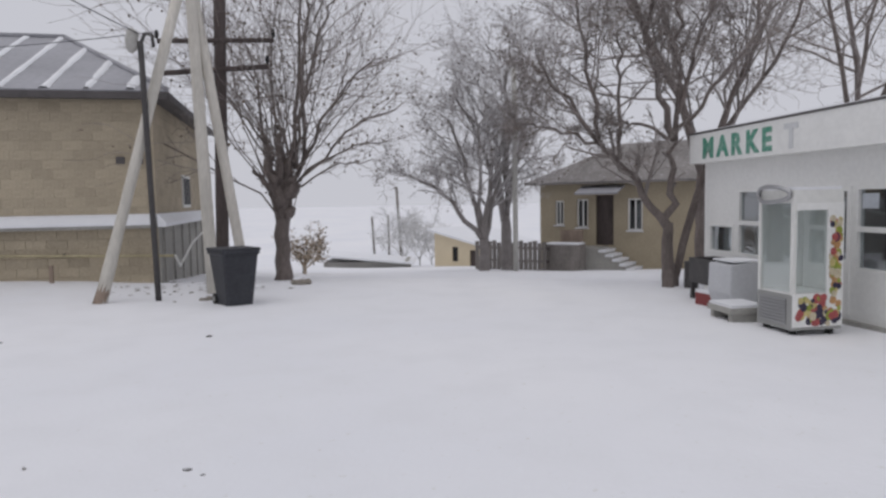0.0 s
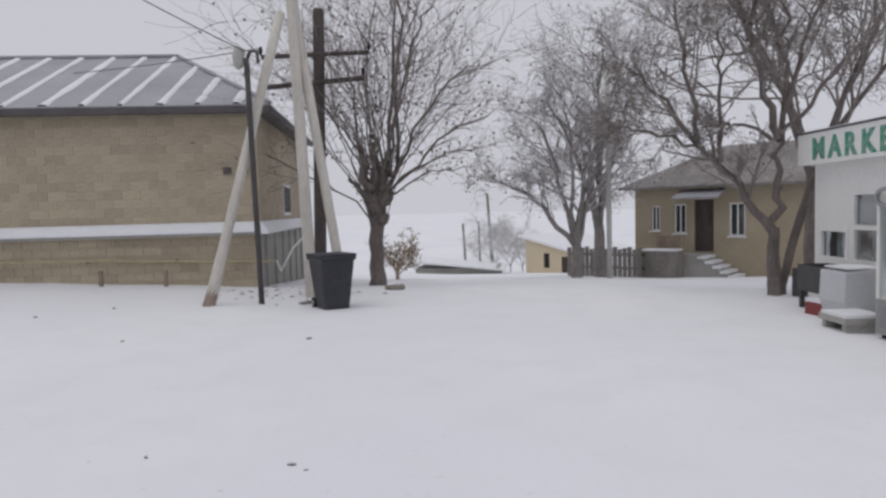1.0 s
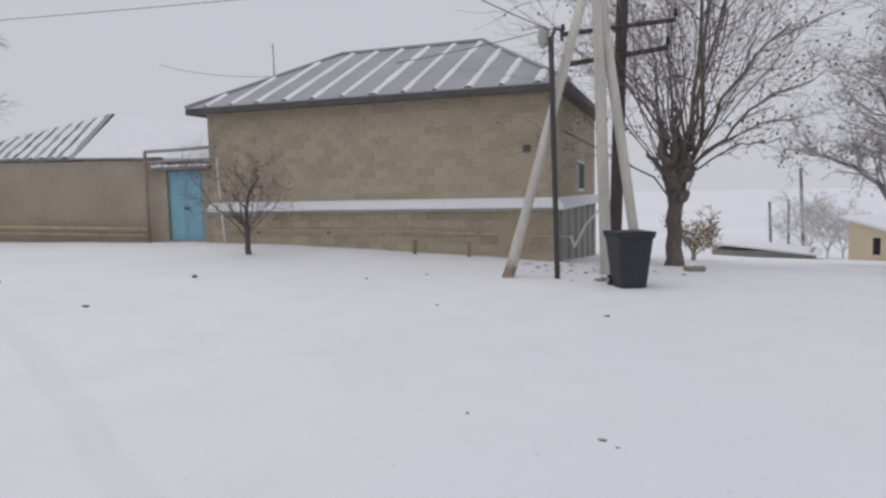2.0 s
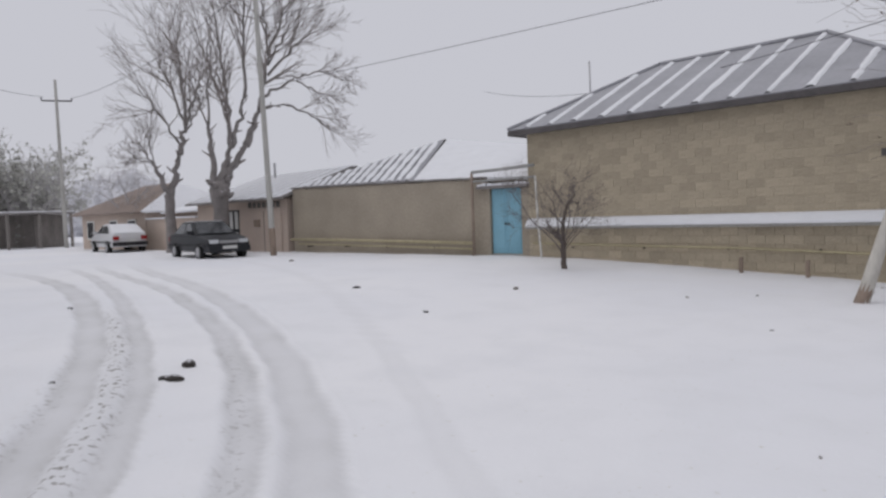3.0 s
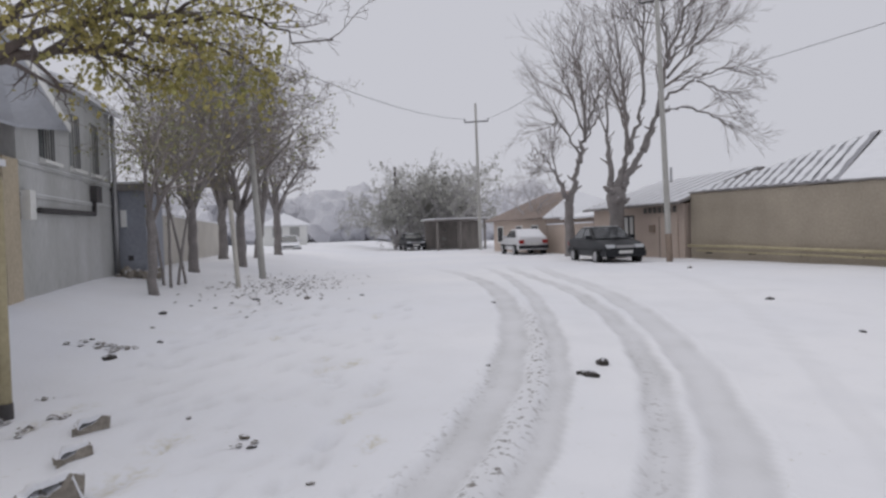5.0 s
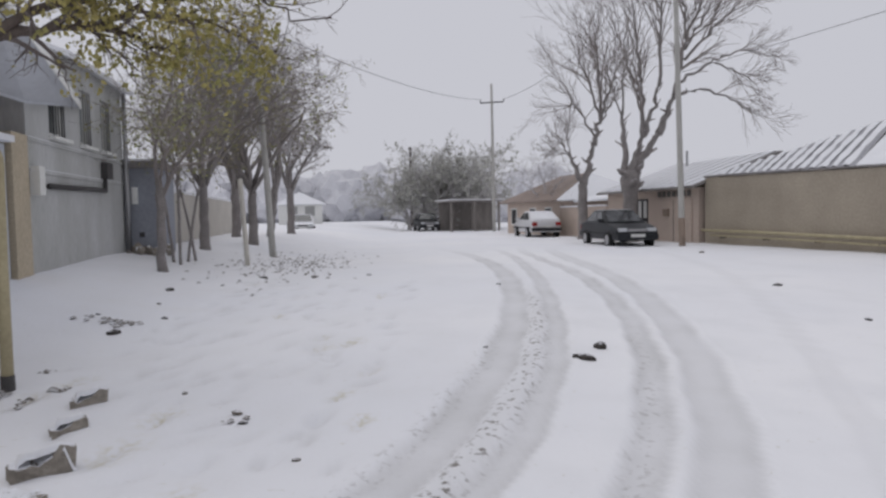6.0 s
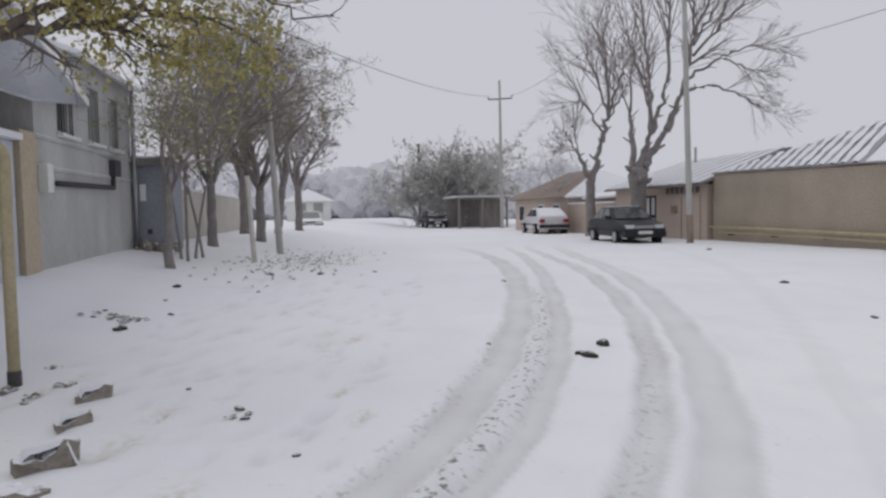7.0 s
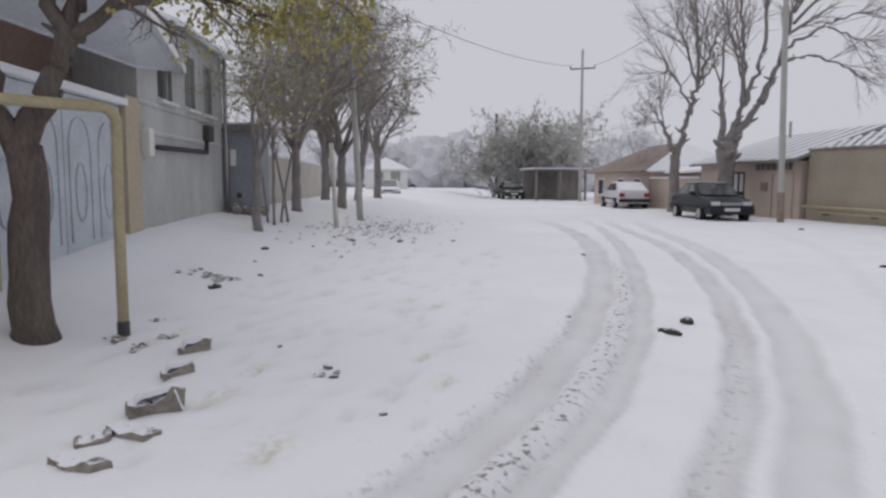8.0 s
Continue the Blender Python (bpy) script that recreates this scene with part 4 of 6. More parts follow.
def market():
    # local x runs along the front towards the camera side, y=0 the front, -y outward to the street
    ang = math.degrees(math.atan2(-0.99, 0.141))
    k = thing("market_kiosk", 4.86, 12.90, -0.1, ang, "white-painted market kiosk with dark shop windows and a sign board", "kiosk")
    L = 8.6
    holes = [(0.18, 1.0, 0.72, 1.26), (1.12, 2.03, 0.72, 1.87), (2.14, 2.80, 0.72, 1.80), (2.93, 3.79, 0.12, 1.87), (3.87, 5.6, 0.73, 1.87), (5.75, 7.5, 0.73, 1.87)]
    bm = bmesh.new()
    wall_with_holes(bm, L, -0.3, 2.75, 0.12, holes)
    part("front_wall", bm, M_WHITE, k)
    part("end_wall", boxes((0.0, 0.12, 0.12, 4.5, -0.3, 2.75), (L - 0.12, L, 0.12, 4.5, -0.3, 2.75), (0.12, L - 0.12, 4.4, 4.5, -0.3, 2.75)), M_WHITEDIRTY, k)
    part("floor", boxes((0.12, L - 0.12, 0.12, 4.4, -0.2, -0.05)), M_CEMENT, k)
    # the shop's dimness is put into this wall's colour
    part("inner_wall", boxes((0.13, L - 0.13, 2.2, 2.26, -0.05, 2.6)), M_INNERSHADE, k, "shop back wall coloured dark as a dim room")
    part("plinth", boxes((2.9, L, -0.06, -0.002, -0.3, 0.06)), M_CEMENT, k, "dark cement plinth")
    part("roof", boxes((-0.1, L + 0.1, -0.20, 4.7, 2.86, 2.93)), M_ROOFDARK, k)
    part("roof_snow", boxes((-0.08, L + 0.08, -0.18, 4.68, 2.932, 2.96)), M_SNOW, k, bevel=0.02)
    part("ceiling", boxes((0.12, L - 0.12, 0.12, 4.4, 2.6, 2.66)), M_WHITEDIRTY, k)
    board = part("sign_board", boxes((-0.12, L + 0.1, -0.25, -0.19, 2.37, 2.90), (-0.12, -0.04, -0.19, 0.6, 2.37, 2.90)), M_WHITE, k, "long white sign board", bevel=0.008)
    part("sign_edge", boxes((-0.13, L + 0.11, -0.265, -0.17, 2.902, 2.932)), M_FASCIA, board)
    part("soffit", boxes((-0.04, L, -0.19, 0.0, 2.38, 2.41)), M_WHITEDIRTY, k)
    x = 0.36
    for ch, adv in (("M", 0.50), ("A", 0.43), ("R", 0.43), ("K", 0.43), ("E", 0.48)):
        letters(ch, 0.49, M_GREENPAINT, board, x, 2.46, -0.257)
        x += adv
    letters("T", 0.49, M_FADED, board, x + 0.08, 2.46, -0.257)
    for i, (a, b, c, d) in enumerate(holes):
        if i == 3:
            dr = part("door", ring(a, b, c, d, 0.07, -0.02, 0.07), M_WHITE, k, "white half-glazed door")
            part("door_panel", boxes((a + .07, b - .07, -0.01, 0.05, c + 0.07, c + 0.75)), M_WHITE, dr)
            part("pane", boxes((a + .05, b - .05, 0.02, 0.026, c + .75, d - .06)), M_GLASS, dr).visible_shadow = False
            part("door_handle", boxes((a + 0.1, a + 0.13, -0.07, -0.02, 0.98, 1.12)), M_STEEL, dr)
            continue
        w = 0.05
        win = part("window", ring(a, b, c, d, w, -0.02, 0.08), M_WHITE, k, "white-framed shop window")
        if d > 1.6:
            part("muntin", boxes((a + w, b - w, -0.015, 0.075, 1.26, 1.33)), M_WHITE, win)
        if b - a > 1.5:
            part("muntin", boxes(((a + b) / 2 - 0.025, (a + b) / 2 + 0.025, -0.012, 0.07, c + w, d - w)), M_WHITE, win)
        part("pane", boxes((a + .03, b - .03, 0.03, 0.036, c + .03, d - .03)), M_GLASS, win).visible_shadow = False
        if i in (0, 1):
            part("curtain", boxes((a + 0.3, b - .05, 0.12, 0.125, c, min(d, 1.26))), M_CURTAIN, win, "pale net curtain")
        if i >= 4:
            for z in (0.95, 1.2, 1.5):
                part("shelf", boxes((a - 0.05, b + 0.05, 0.75, 1.1, z, z + 0.03)), M_SHELFWOOD, win)
            part("sticker", boxes((a + 0.08, a + 0.36, 0.022, 0.028, d - 0.3, d - 0.1)), M_GATE, win, "pale sticker on the glass")
    return k


market()


def display_fridge():
    """Local x along the kiosk front towards the road, -y to the street; the badge and grille face -y."""
    rz = math.degrees(math.atan2(-0.99, 0.141))
    f = thing("display_fridge", 4.10, 9.05, None, rz + 2, "upright glass display fridge with printed fruit, standing outdoors in snow", "fridge")
    fw, fd, H = 0.68, 0.70, 1.85
    part("base", boxes((0, fw, 0, fd, 0.06, 0.50)), M_GREYPLASTIC, f, bevel=0.012)
    for i in range(4):
        part("caster", boxes((0.05 + (i % 2) * 0.50, 0.12 + (i % 2) * 0.50, 0.05 + (i // 2) * 0.52, 0.12 + (i // 2) * 0.52, -0.05, 0.06)), M_RUBBER, f)
    for i in range(8):
        part("grille_slat", boxes((0.06, fw - 0.10, -0.018, -0.002, 0.13 + i * 0.042, 0.152 + i * 0.042)), M_STEEL, f)
    part("floor_tray", boxes((0.03, fw - 0.03, 0.03, fd - 0.03, 0.50, 0.53)), M_WHITE, f)
    for x, y in ((0, 0), (fw - 0.05, 0), (0, fd - 0.05), (fw - 0.05, fd - 0.05)):
        part("corner_post", boxes((x, x + 0.05, y, y + 0.05, 0.50, 1.65)), M_WHITEDIRTY, f)
    for d in ((0.05, fw - 0.05, 0.02, 0.026, 0.53, 1.65), (fw - 0.026, fw - 0.02, 0.05, fd - 0.22, 0.53, 1.65)):
        part("glass_panel", boxes(d), M_CLEAR, f).visible_shadow = False
    part("back_panel", boxes((0.05, fw - 0.05, fd - 0.06, fd - 0.02, 0.53, 1.65)), M_WHITEDIRTY, f)
    # opaque white panel added in place of side glass to brighten the view
    part("far_panel", boxes((0.0, 0.03, 0.05, fd - 0.05, 0.53, 1.65)), M_WHITE, f)
    part("top_rail", boxes((fw - 0.05, fw, 0.05, fd - 0.05, 1.56, 1.65)), M_WHITE, f)
    # fruit print: a strip up the rear edge of the side and a band along its foot
    strip = part("print_strip", boxes((fw - 0.03, fw + 0.012, fd - 0.22, fd, 0.10, 1.65)), M_WHITE, f, "white side strip printed with fruit")
    band = part("print_band", boxes((fw + 0.001, fw + 0.012, 0.0, fd - 0.225, 0.10, 0.52)), M_WHITE, f, "white foot band printed with fruit")
    cols = [mat("print_" + n, c, 0.45, 0.3, 14, 60, 0.02) for n, c in (("orange", (0.60, 0.34, 0.16)), ("red", (0.48, 0.12, 0.12)), ("yellow", (0.66, 0.56, 0.25)),
                                                                     ("plum", (0.06, 0.05, 0.09)), ("green", (0.36, 0.42, 0.08)), ("cream", (0.70, 0.62, 0.45)))]
    r = random.Random(3)
    for i in range(130):
        up = i % 2
        R = r.uniform(0.028, 0.068)
        y, z = (r.uniform(fd - 0.22 + R, fd - R), r.uniform(0.5, 1.45)) if up else (r.uniform(R, fd - R), r.uniform(0.10 + R, 0.52 - R))
        vs = [(fw + 0.0125 + i * 0.00004, y + R * math.cos(2 * math.pi * j / 12) * r.uniform(.8, 1.0), z + R * math.sin(2 * math.pi * j / 12)) for j in range(12)]
        mesh_part("printed_fruit", vs, [tuple(range(12))], cols[r.randrange(6)], strip if up else band)
    part("light_box", boxes((0, fw, 0.0, fd, 1.65, H - 0.04)), M_WHITEDIRTY, f, bevel=0.03)
    pts = [(fw / 2 + 0.31 * math.cos(2 * math.pi * i / 24), -0.03 - 0.07 * math.cos(math.pi * (math.cos(2 * math.pi * i / 24)) / 2), 1.76 + 0.10 * math.sin(2 * math.pi * i / 24)) for i in range(25)]
    rod("oval_trim", pts, 0.028, M_STEEL, f, "shiny oval trim of the light box", sides=8)
    part("top_snow", boxes((0.02, fw - 0.02, 0.02, fd - 0.02, H - 0.038, H)), M_SNOW, f, bevel=0.015)
    return f


display_fridge()


def market_clutter():
    ang = math.degrees(math.atan2(-0.99, 0.141))
    c = thing("chest_freezer", 4.62, 10.62, None, ang, "old pale grey chest freezer body standing open-sided in snow", "freezer")
    bm = prism(bmesh.new(), [(0.0, 0.08), (-0.55, 0.10), (-0.62, 0.32), (-0.60, 0.74), (0.0, 0.80)], "x", 0.0, 0.62)
    part("body", bm, M_FREEZER, c, bevel=0.02)
    part("top_snow", boxes((0.02, 0.60, -0.55, -0.02, 0.78, 0.80)), M_SNOW, c)
    part("foot", boxes((0.05, 0.12, -0.5, -0.4, -0.05, 0.08), (0.5, 0.58, -0.5, -0.4, -0.05, 0.08), (0.05, 0.58, -0.12, -0.05, -0.05, 0.08)), M_DARKSTEEL, c)
    t = thing("low_bench", 4.20, 9.95, None, ang, "low grey slab bench under snow beside the freezer", "bench")
    part("slab", boxes((0, 0.62, -0.45, 0.1, 0.12, 0.2)), M_CEMENT, t, bevel=0.01)
    part("snow", boxes((0.02, 0.6, -0.43, 0.08, 0.2, 0.24)), M_SNOW, t, bevel=0.01)
    part("leg", boxes((0.04, 0.12, -0.42, 0.08, -0.08, 0.12)), M_CEMENT, t)
    part("leg", boxes((0.5, 0.58, -0.42, 0.08, -0.08, 0.12)), M_CEMENT, t)
    d = thing("crate", 4.62, 11.75, None, ang, "dark open crate with rusty edges by the kiosk", "crate")
    bm = boxes((0, 0.75, -0.5, -0.47, 0.34, 0.72), (0, 0.75, -0.03, 0, 0.34, 0.72), (0, 0.03, -0.47, -0.03, 0.34, 0.72), (0.72, 0.75, -0.47, -0.03, 0.34, 0.72), (0, 0.75, -0.5, 0, 0.30, 0.34))
    part("box", bm, M_DARKSTEEL, d)
    part("leg", boxes((0.02, 0.08, -0.48, -0.42, -0.08, 0.3), (0.66, 0.72, -0.48, -0.42, -0.08, 0.3), (0.02, 0.08, -0.08, -0.02, -0.08, 0.3), (0.66, 0.72, -0.08, -0.02, -0.08, 0.3)), M_DARKSTEEL, d)
    e = thing("crate", 4.38, 11.15, None, ang + 10, "red plastic crate half buried in snow", "crate")
    part("box", boxes((0, 0.42, -0.4, 0, -0.05, 0.2)), M_RED, e, bevel=0.02)
    part("snow", boxes((0.03, 0.39, -0.37, -0.03, 0.2, 0.25)), M_SNOW, e, bevel=0.012)
    b = thing("barrel", 4.62, 12.75, None, 0, "dark metal barrel against the kiosk corner", "barrel")
    bm = bmesh.new()
    bmesh.ops.create_cone(bm, cap_ends=True, segments=20, radius1=0.13, radius2=0.13, depth=0.55)
    bmesh.ops.translate(bm, verts=bm.verts, vec=(0.05, 0.3, 0.24))
    part("drum", bm, M_DARKSTEEL, b, bevel=0.01)


market_clutter()


# ---- ochre house behind the trees, with steps ----
def far_house():
    ang = math.degrees(math.atan2(25.3 - 28.7, 9.45 - 4.03))
    h = thing("house", 4.0, 28.7, 0.0, ang, "ochre plastered house with a porch stair seen behind bare trees", "house")
    L = 11.0
    holes = [(0.68, 1.05, 0.55, 1.55), (1.62, 2.10, 0.45, 1.6), (2.42, 3.15, -0.25, 1.75), (3.72, 4.30, 0.35, 1.6), (8.0, 8.8, 0.35, 1.7)]
    bm = bmesh.new()
    wall_with_holes(bm, L, -2.2, 2.35, 0.3, holes)
    part("wall", bm, M_OCHRE, h)
    part("side_wall", boxes((0, 0.3, 0.3, 6.5, -2.2, 2.35), (L - 0.3, L, 0.3, 6.5, -2.2, 2.35), (0.3, L - 0.3, 6.2, 6.5, -2.2, 2.35)), M_OCHRE, h)
    for i, (a, b, c, d) in enumerate(holes):
        if i == 2:
            part("door", boxes((a, b, 0.1, 0.16, c, d)), M_DARKWOOD, h, "dark wooden door", bevel=0.01)
            continue
        window(h, a, b, c, d, 0.1)
    bm = bmesh.new()
    slab(bm, ((-0.5, -0.5, 2.3), (L + 0.5, -0.5, 2.3), (L - 2, 3.25, 4.0), (2.5, 3.25, 4.0)), 0.1)
    slab(bm, ((-0.5, 7, 2.3), (L + 0.5, 7, 2.3), (L - 2, 3.25, 4.0), (2.5, 3.25, 4.0)), 0.1)
    slab(bm, ((-0.5, -0.5, 2.3), (-0.5, 7, 2.3), (2.5, 3.25, 4.0)), 0.1)
    slab(bm, ((L + 0.5, -0.5, 2.3), (L + 0.5, 7, 2.3), (L - 2, 3.25, 4.0)), 0.1)
    part("roof", bm, M_ROOFDARK, h, "dark roof with patches of snow")
    bm = bmesh.new()
    slab(bm, ((1.9, -1.0, 1.85), (3.6, -1.0, 1.85), (3.6, 0.0, 2.15), (1.9, 0.0, 2.15)), 0.07)
    part("porch_roof", bm, M_ROOF, h, "small bluish porch roof")
    st = thing("porch_stair", 4.0, 28.7, 0.0, ang, "concrete porch stair with snow on its treads", "stairs", kind="structure")
    part("landing", boxes((1.4, 2.95, -1.2, -0.002, -2.2, -0.28)), M_CEMENT, st)
    for i in range(8):
        x, z = 2.95 + 0.27 * i, -0.28 - 0.17 * (i + 1)
        part("step", boxes((x, x + 0.27, -1.2, -0.002, -2.2, z)), M_CEMENT, st)
        part("step_snow", boxes((x + 0.01, x + 0.29, -1.25, -0.02, z + 0.002, z + 0.10)), M_SNOW, st)
    part("parapet", boxes((1.4, 2.3, -1.2, -1.1, -0.278, 0.4)), M_RUSTWOOD, st, "brown board along the landing")
    q = thing("fence", 2.2, 26.5, None, -30, "weathered plank fence with patches of snow", "fence")
    for i in range(16):
        part("plank", boxes((i * 0.19 - 1.2, i * 0.19 - 1.04, 0, 0.03, -0.3, 1.1 + 0.05 * math.sin(i * 2.1))), M_FENCE, q)
    part("rail", boxes((-1.2, 1.9, 0.03, 0.08, 0.3, 0.4)), M_DARKWOOD, q)
    part("rail", boxes((-1.2, 1.9, 0.03, 0.08, 0.8, 0.9)), M_DARKWOOD, q)
    m = thing("metal_tank", 4.25, 25.6, None, -30, "grey metal box bin near the porch", "container")
    part("box", boxes((-0.6, 0.75, 0, 0.9, -0.1, 0.98)), M_FENCE, m, bevel=0.03)
    part("lid_snow", boxes((-0.58, 0.73, 0.02, 0.88, 0.98, 1.03)), M_SNOW, m, bevel=0.01)


far_house()


def cream_house():
    ang = math.degrees(math.atan2(36 - 38, 1.84 + 0.61))
    h = thing("house", -0.61, 38.0, 0.0, ang, "small cream house down the slope with a snowy mono-pitch roof", "house")
    L = 3.4
    holes = [(1.25, 1.65, -1.7, -0.9), (2.45, 2.95, -2.35, -1.05)]
    bm = bmesh.new()
    wall_with_holes(bm, L, -4.0, -0.85, 0.25, holes)
    part("wall", bm, M_CREAM, h)
    part("gable", prism(bmesh.new(), [(0, -0.85), (L, -0.85), (0, -0.02)], "y", 0.0, 0.25), M_CREAM, h)
    part("side_wall", boxes((0, 0.25, 0.25, 5, -4, -0.1)), M_CREAM, h)
    part("door", boxes((2.45, 2.95, 0.08, 0.12, -2.35, -1.05)), M_DARKWOOD, h)
    w = part("window", boxes((1.25, 1.65, 0.08, 0.12, -1.7, -0.9)), M_TRIM, h)
    bm = bmesh.new()
    slab(bm, ((-0.3, -0.3, 0.10), (L + 0.4, -0.3, -0.80), (L + 0.4, 5, -0.80), (-0.3, 5, 0.10)), 0.12)
    part("roof", bm, M_SNOW, h)
    s = thing("low_shed", -6.5, 36.0, 0.0, 0, "low grey shed roof under snow down the street", "shed")
    part("wall", boxes((0, 4.5, 0, 3, -5, -1.55)), M_CEMENT, s)
    bm = bmesh.new()
    slab(bm, ((-0.3, -0.3, -1.1), (4.8, -0.3, -1.6), (4.8, 3.2, -1.6), (-0.3, 3.2, -1.1)), 0.1)
    part("roof", bm, M_SNOW, s)


cream_house()


def street_end():
    s = thing("shed", -52.0, -1.2, None, 15, "dark open carport at the end of the street", "shed")
    part("back", boxes((-2, -1.8, 1.0, 4.6, -0.2, 2.2)), M_FENCE, s)
    part("roof", boxes((-2.2, 2.0, 0.7, 4.9, 2.2, 2.3)), M_ROOFDARK, s)
    part("roof_snow", boxes((-2.15, 1.95, 0.75, 4.85, 2.302, 2.38)), M_SNOW, s)
    for y in (0.9, 2.7, 4.6):
        part("post", boxes((1.7, 1.85, y, y + 0.15, -0.2, 2.2)), M_FENCE, s)
    part("screen", boxes((0.5, 0.6, 2.9, 4.6, -0.2, 2.15)), M_FENCE, s)
    h = thing("house", -75.0, -16.1, None, 10, "small white house under a snowy hipped roof", "house")
    part("wall", boxes((-2, 2, -2.2, 2.4, -0.3, 2.2)), M_WHITEDIRTY, h)
    bm = bmesh.new()
    slab(bm, ((-2.4, -2.6, 2.15), (2.4, -2.6, 2.15), (0.6, 0, 3.5), (-0.6, 0, 3.5)), 0.1)
    slab(bm, ((-2.4, 2.8, 2.15), (2.4, 2.8, 2.15), (0.6, 0, 3.5), (-0.6, 0, 3.5)), 0.1)
    slab(bm, ((2.4, -2.6, 2.15), (2.4, 2.8, 2.15), (0.6, 0, 3.5)), 0.1)
    part("roof", bm, M_SNOW, h)
    part("window", boxes((2.0, 2.04, -1.2, -0.2, 0.9, 1.9)), M_GREYPLASTIC, h)
    part("window", boxes((2.0, 2.04, 0.6, 1.6, 0.9, 1.9)), M_GREYPLASTIC, h)


street_end()


# ---- poles, wires ----
def pole(name, pts, radii, material, label, category="utility pole", sides=12, arms=(), arm_mat=None):
    p0 = Vector(pts[0])
    t = thing(name, p0.x, p0.y, gz(p0.x, p0.y) - 0.1, 0, label, category)
    o = Vector((p0.x, p0.y, gz(p0.x, p0.y) - 0.1))
    rod("shaft", [Vector(p) - o for p in pts], radii, material, t, sides=sides)
    for a, b, r in arms:
        rod("crossarm", [Vector(a) - o, Vector(b) - o], r, arm_mat or M_DARKWOOD, t, sides=8)
        for e in (a, b):
            e = Vector(e) - o
            rod("insulator", [e + Vector((0, 0, r)), e + Vector((0, 0, r + 0.07)), e + Vector((0, 0, r + 0.16))], [0.02, 0.045, 0.03], M_TRIM, t, sides=8)
    return t


def lerp_pts(a, b, n=6, bow=0.0):
    a, b = Vector(a), Vector(b)
    return [a.lerp(b, i / n) + Vector((0, bow * math.sin(math.pi * i / n), 0)) for i in range(n + 1)]


g = gz
apex = Vector((-4.62, 12.05, 5.30))
pts = lerp_pts((-5.92, 11.35, g(-5.92, 11.35) - 0.1), apex, 8)
BRACE = pole("brace_pole", pts, [0.105] * 2 + [0.09] * 7, M_WHITEWOOD, "leaning whitewashed timber brace with bare wood at its foot")
rod("bare_foot", [(-0.015, -0.01, 0.0), (0.06, 0.03, 0.25), (0.125, 0.066, 0.50)], [0.112, 0.108, 0.098], M_RUSTWOOD, BRACE, "bare weathered timber at the foot")
pole("utility_pole", lerp_pts((-4.44, 12.70, g(-4.4, 12.7) - 0.1), (-4.72, 12.62, 9.0), 10), [0.115, 0.112, 0.11, 0.108, 0.105, 0.10, 0.10, 0.10, 0.095, 0.09, 0.09], M_WHITEWOOD, "whitewashed timber pole leaning towards its brace")
pole("utility_pole", lerp_pts((-3.86, 12.98, g(-3.9, 13.0) - 0.1), (-5.06, 12.62, 9.0), 10), 11 * [0.095], M_WHITEWOOD, "second whitewashed timber leg of the braced pole")
xa = (-4.55, 14.0)
pole("utility_pole", lerp_pts((-4.72, 14.1, g(*xa) - 0.1), (-4.56, 14.15, 5.95), 6), [0.13] * 4 + [0.12] * 3, M_DARKWOOD, "dark timber pole with two crossarms", sides=12,
     arms=[((-5.70, 13.72, 4.92), (-3.55, 14.38, 5.05), 0.05), ((-5.68, 13.68, 4.28), (-3.68, 14.32, 4.50), 0.055)])
sp = pole("steel_post", lerp_pts((-5.02, 11.62, g(-5, 11.6) - 0.1), (-5.12, 11.62, 4.42), 5), 6 * [0.05], M_DARKSTEEL, "thin dark steel post carrying a snowy lamp head", "post")
rod("hook", [(-0.10, 0.0, 4.45), (-0.02, 0.0, 4.62), (0.10, 0.0, 4.60), (0.12, 0.0, 4.40)], 0.03, M_DARKSTEEL, sp)
bm = bmesh.new()
bmesh.ops.create_icosphere(bm, subdivisions=2, radius=0.16)
bmesh.ops.scale(bm, vec=(0.7, 0.7, 1.35), verts=bm.verts)
bmesh.ops.translate(bm, vec=(-0.24, 0, 4.52), verts=bm.verts)
for v in bm.verts:
    v.co += noise.noise_vector(v.co * 9) * 0.03
part("lamp_head", bm, M_CONCRETE, sp, "pale snow-caked lamp head", smooth=True)

STREET_POLE = pole("utility_pole", lerp_pts((-24.48, 8.06, 0.3), (-24.75, 7.9, 10.6), 8), [0.11 - 0.004 * i for i in range(9)], M_CONCRETE, "tall pale concrete street pole",
     arms=[((-25.0, 7.38, 9.75), (-24.5, 8.45, 9.75), 0.04)], arm_mat=M_DARKSTEEL)
rod("worn_band", [(0, 0, 0), (-0.03, -0.02, 1.1)], 0.118, M_RUSTWOOD, STREET_POLE, "worn brown paint around the foot")
pole("utility_pole", lerp_pts((-49.3, 3.26, 0.2), (-49.3, 3.2, 10.9), 6), [0.13, 0.125, 0.12, 0.11, 0.10, 0.09, 0.08], M_CONCRETE, "distant concrete pole with a crossarm",
     arms=[((-49.5, 2.4, 9.6), (-49.1, 4.05, 9.6), 0.05)], arm_mat=M_DARKSTEEL)
pole("street_lamp_pole", lerp_pts((-20.28, -5.35, 0.4), (-20.5, -5.75, 7.4), 6), [0.10, 0.095, 0.09, 0.085, 0.08, 0.075, 0.07], M_CONCRETE, "pale leaning pole among the street trees")
pole("short_post", lerp_pts((-17.22, -5.2, 0.3), (-17.2, -5.33, 2.68), 4), 5 * [0.06], M_WHITEWOOD, "short white post beside the trees", "post")
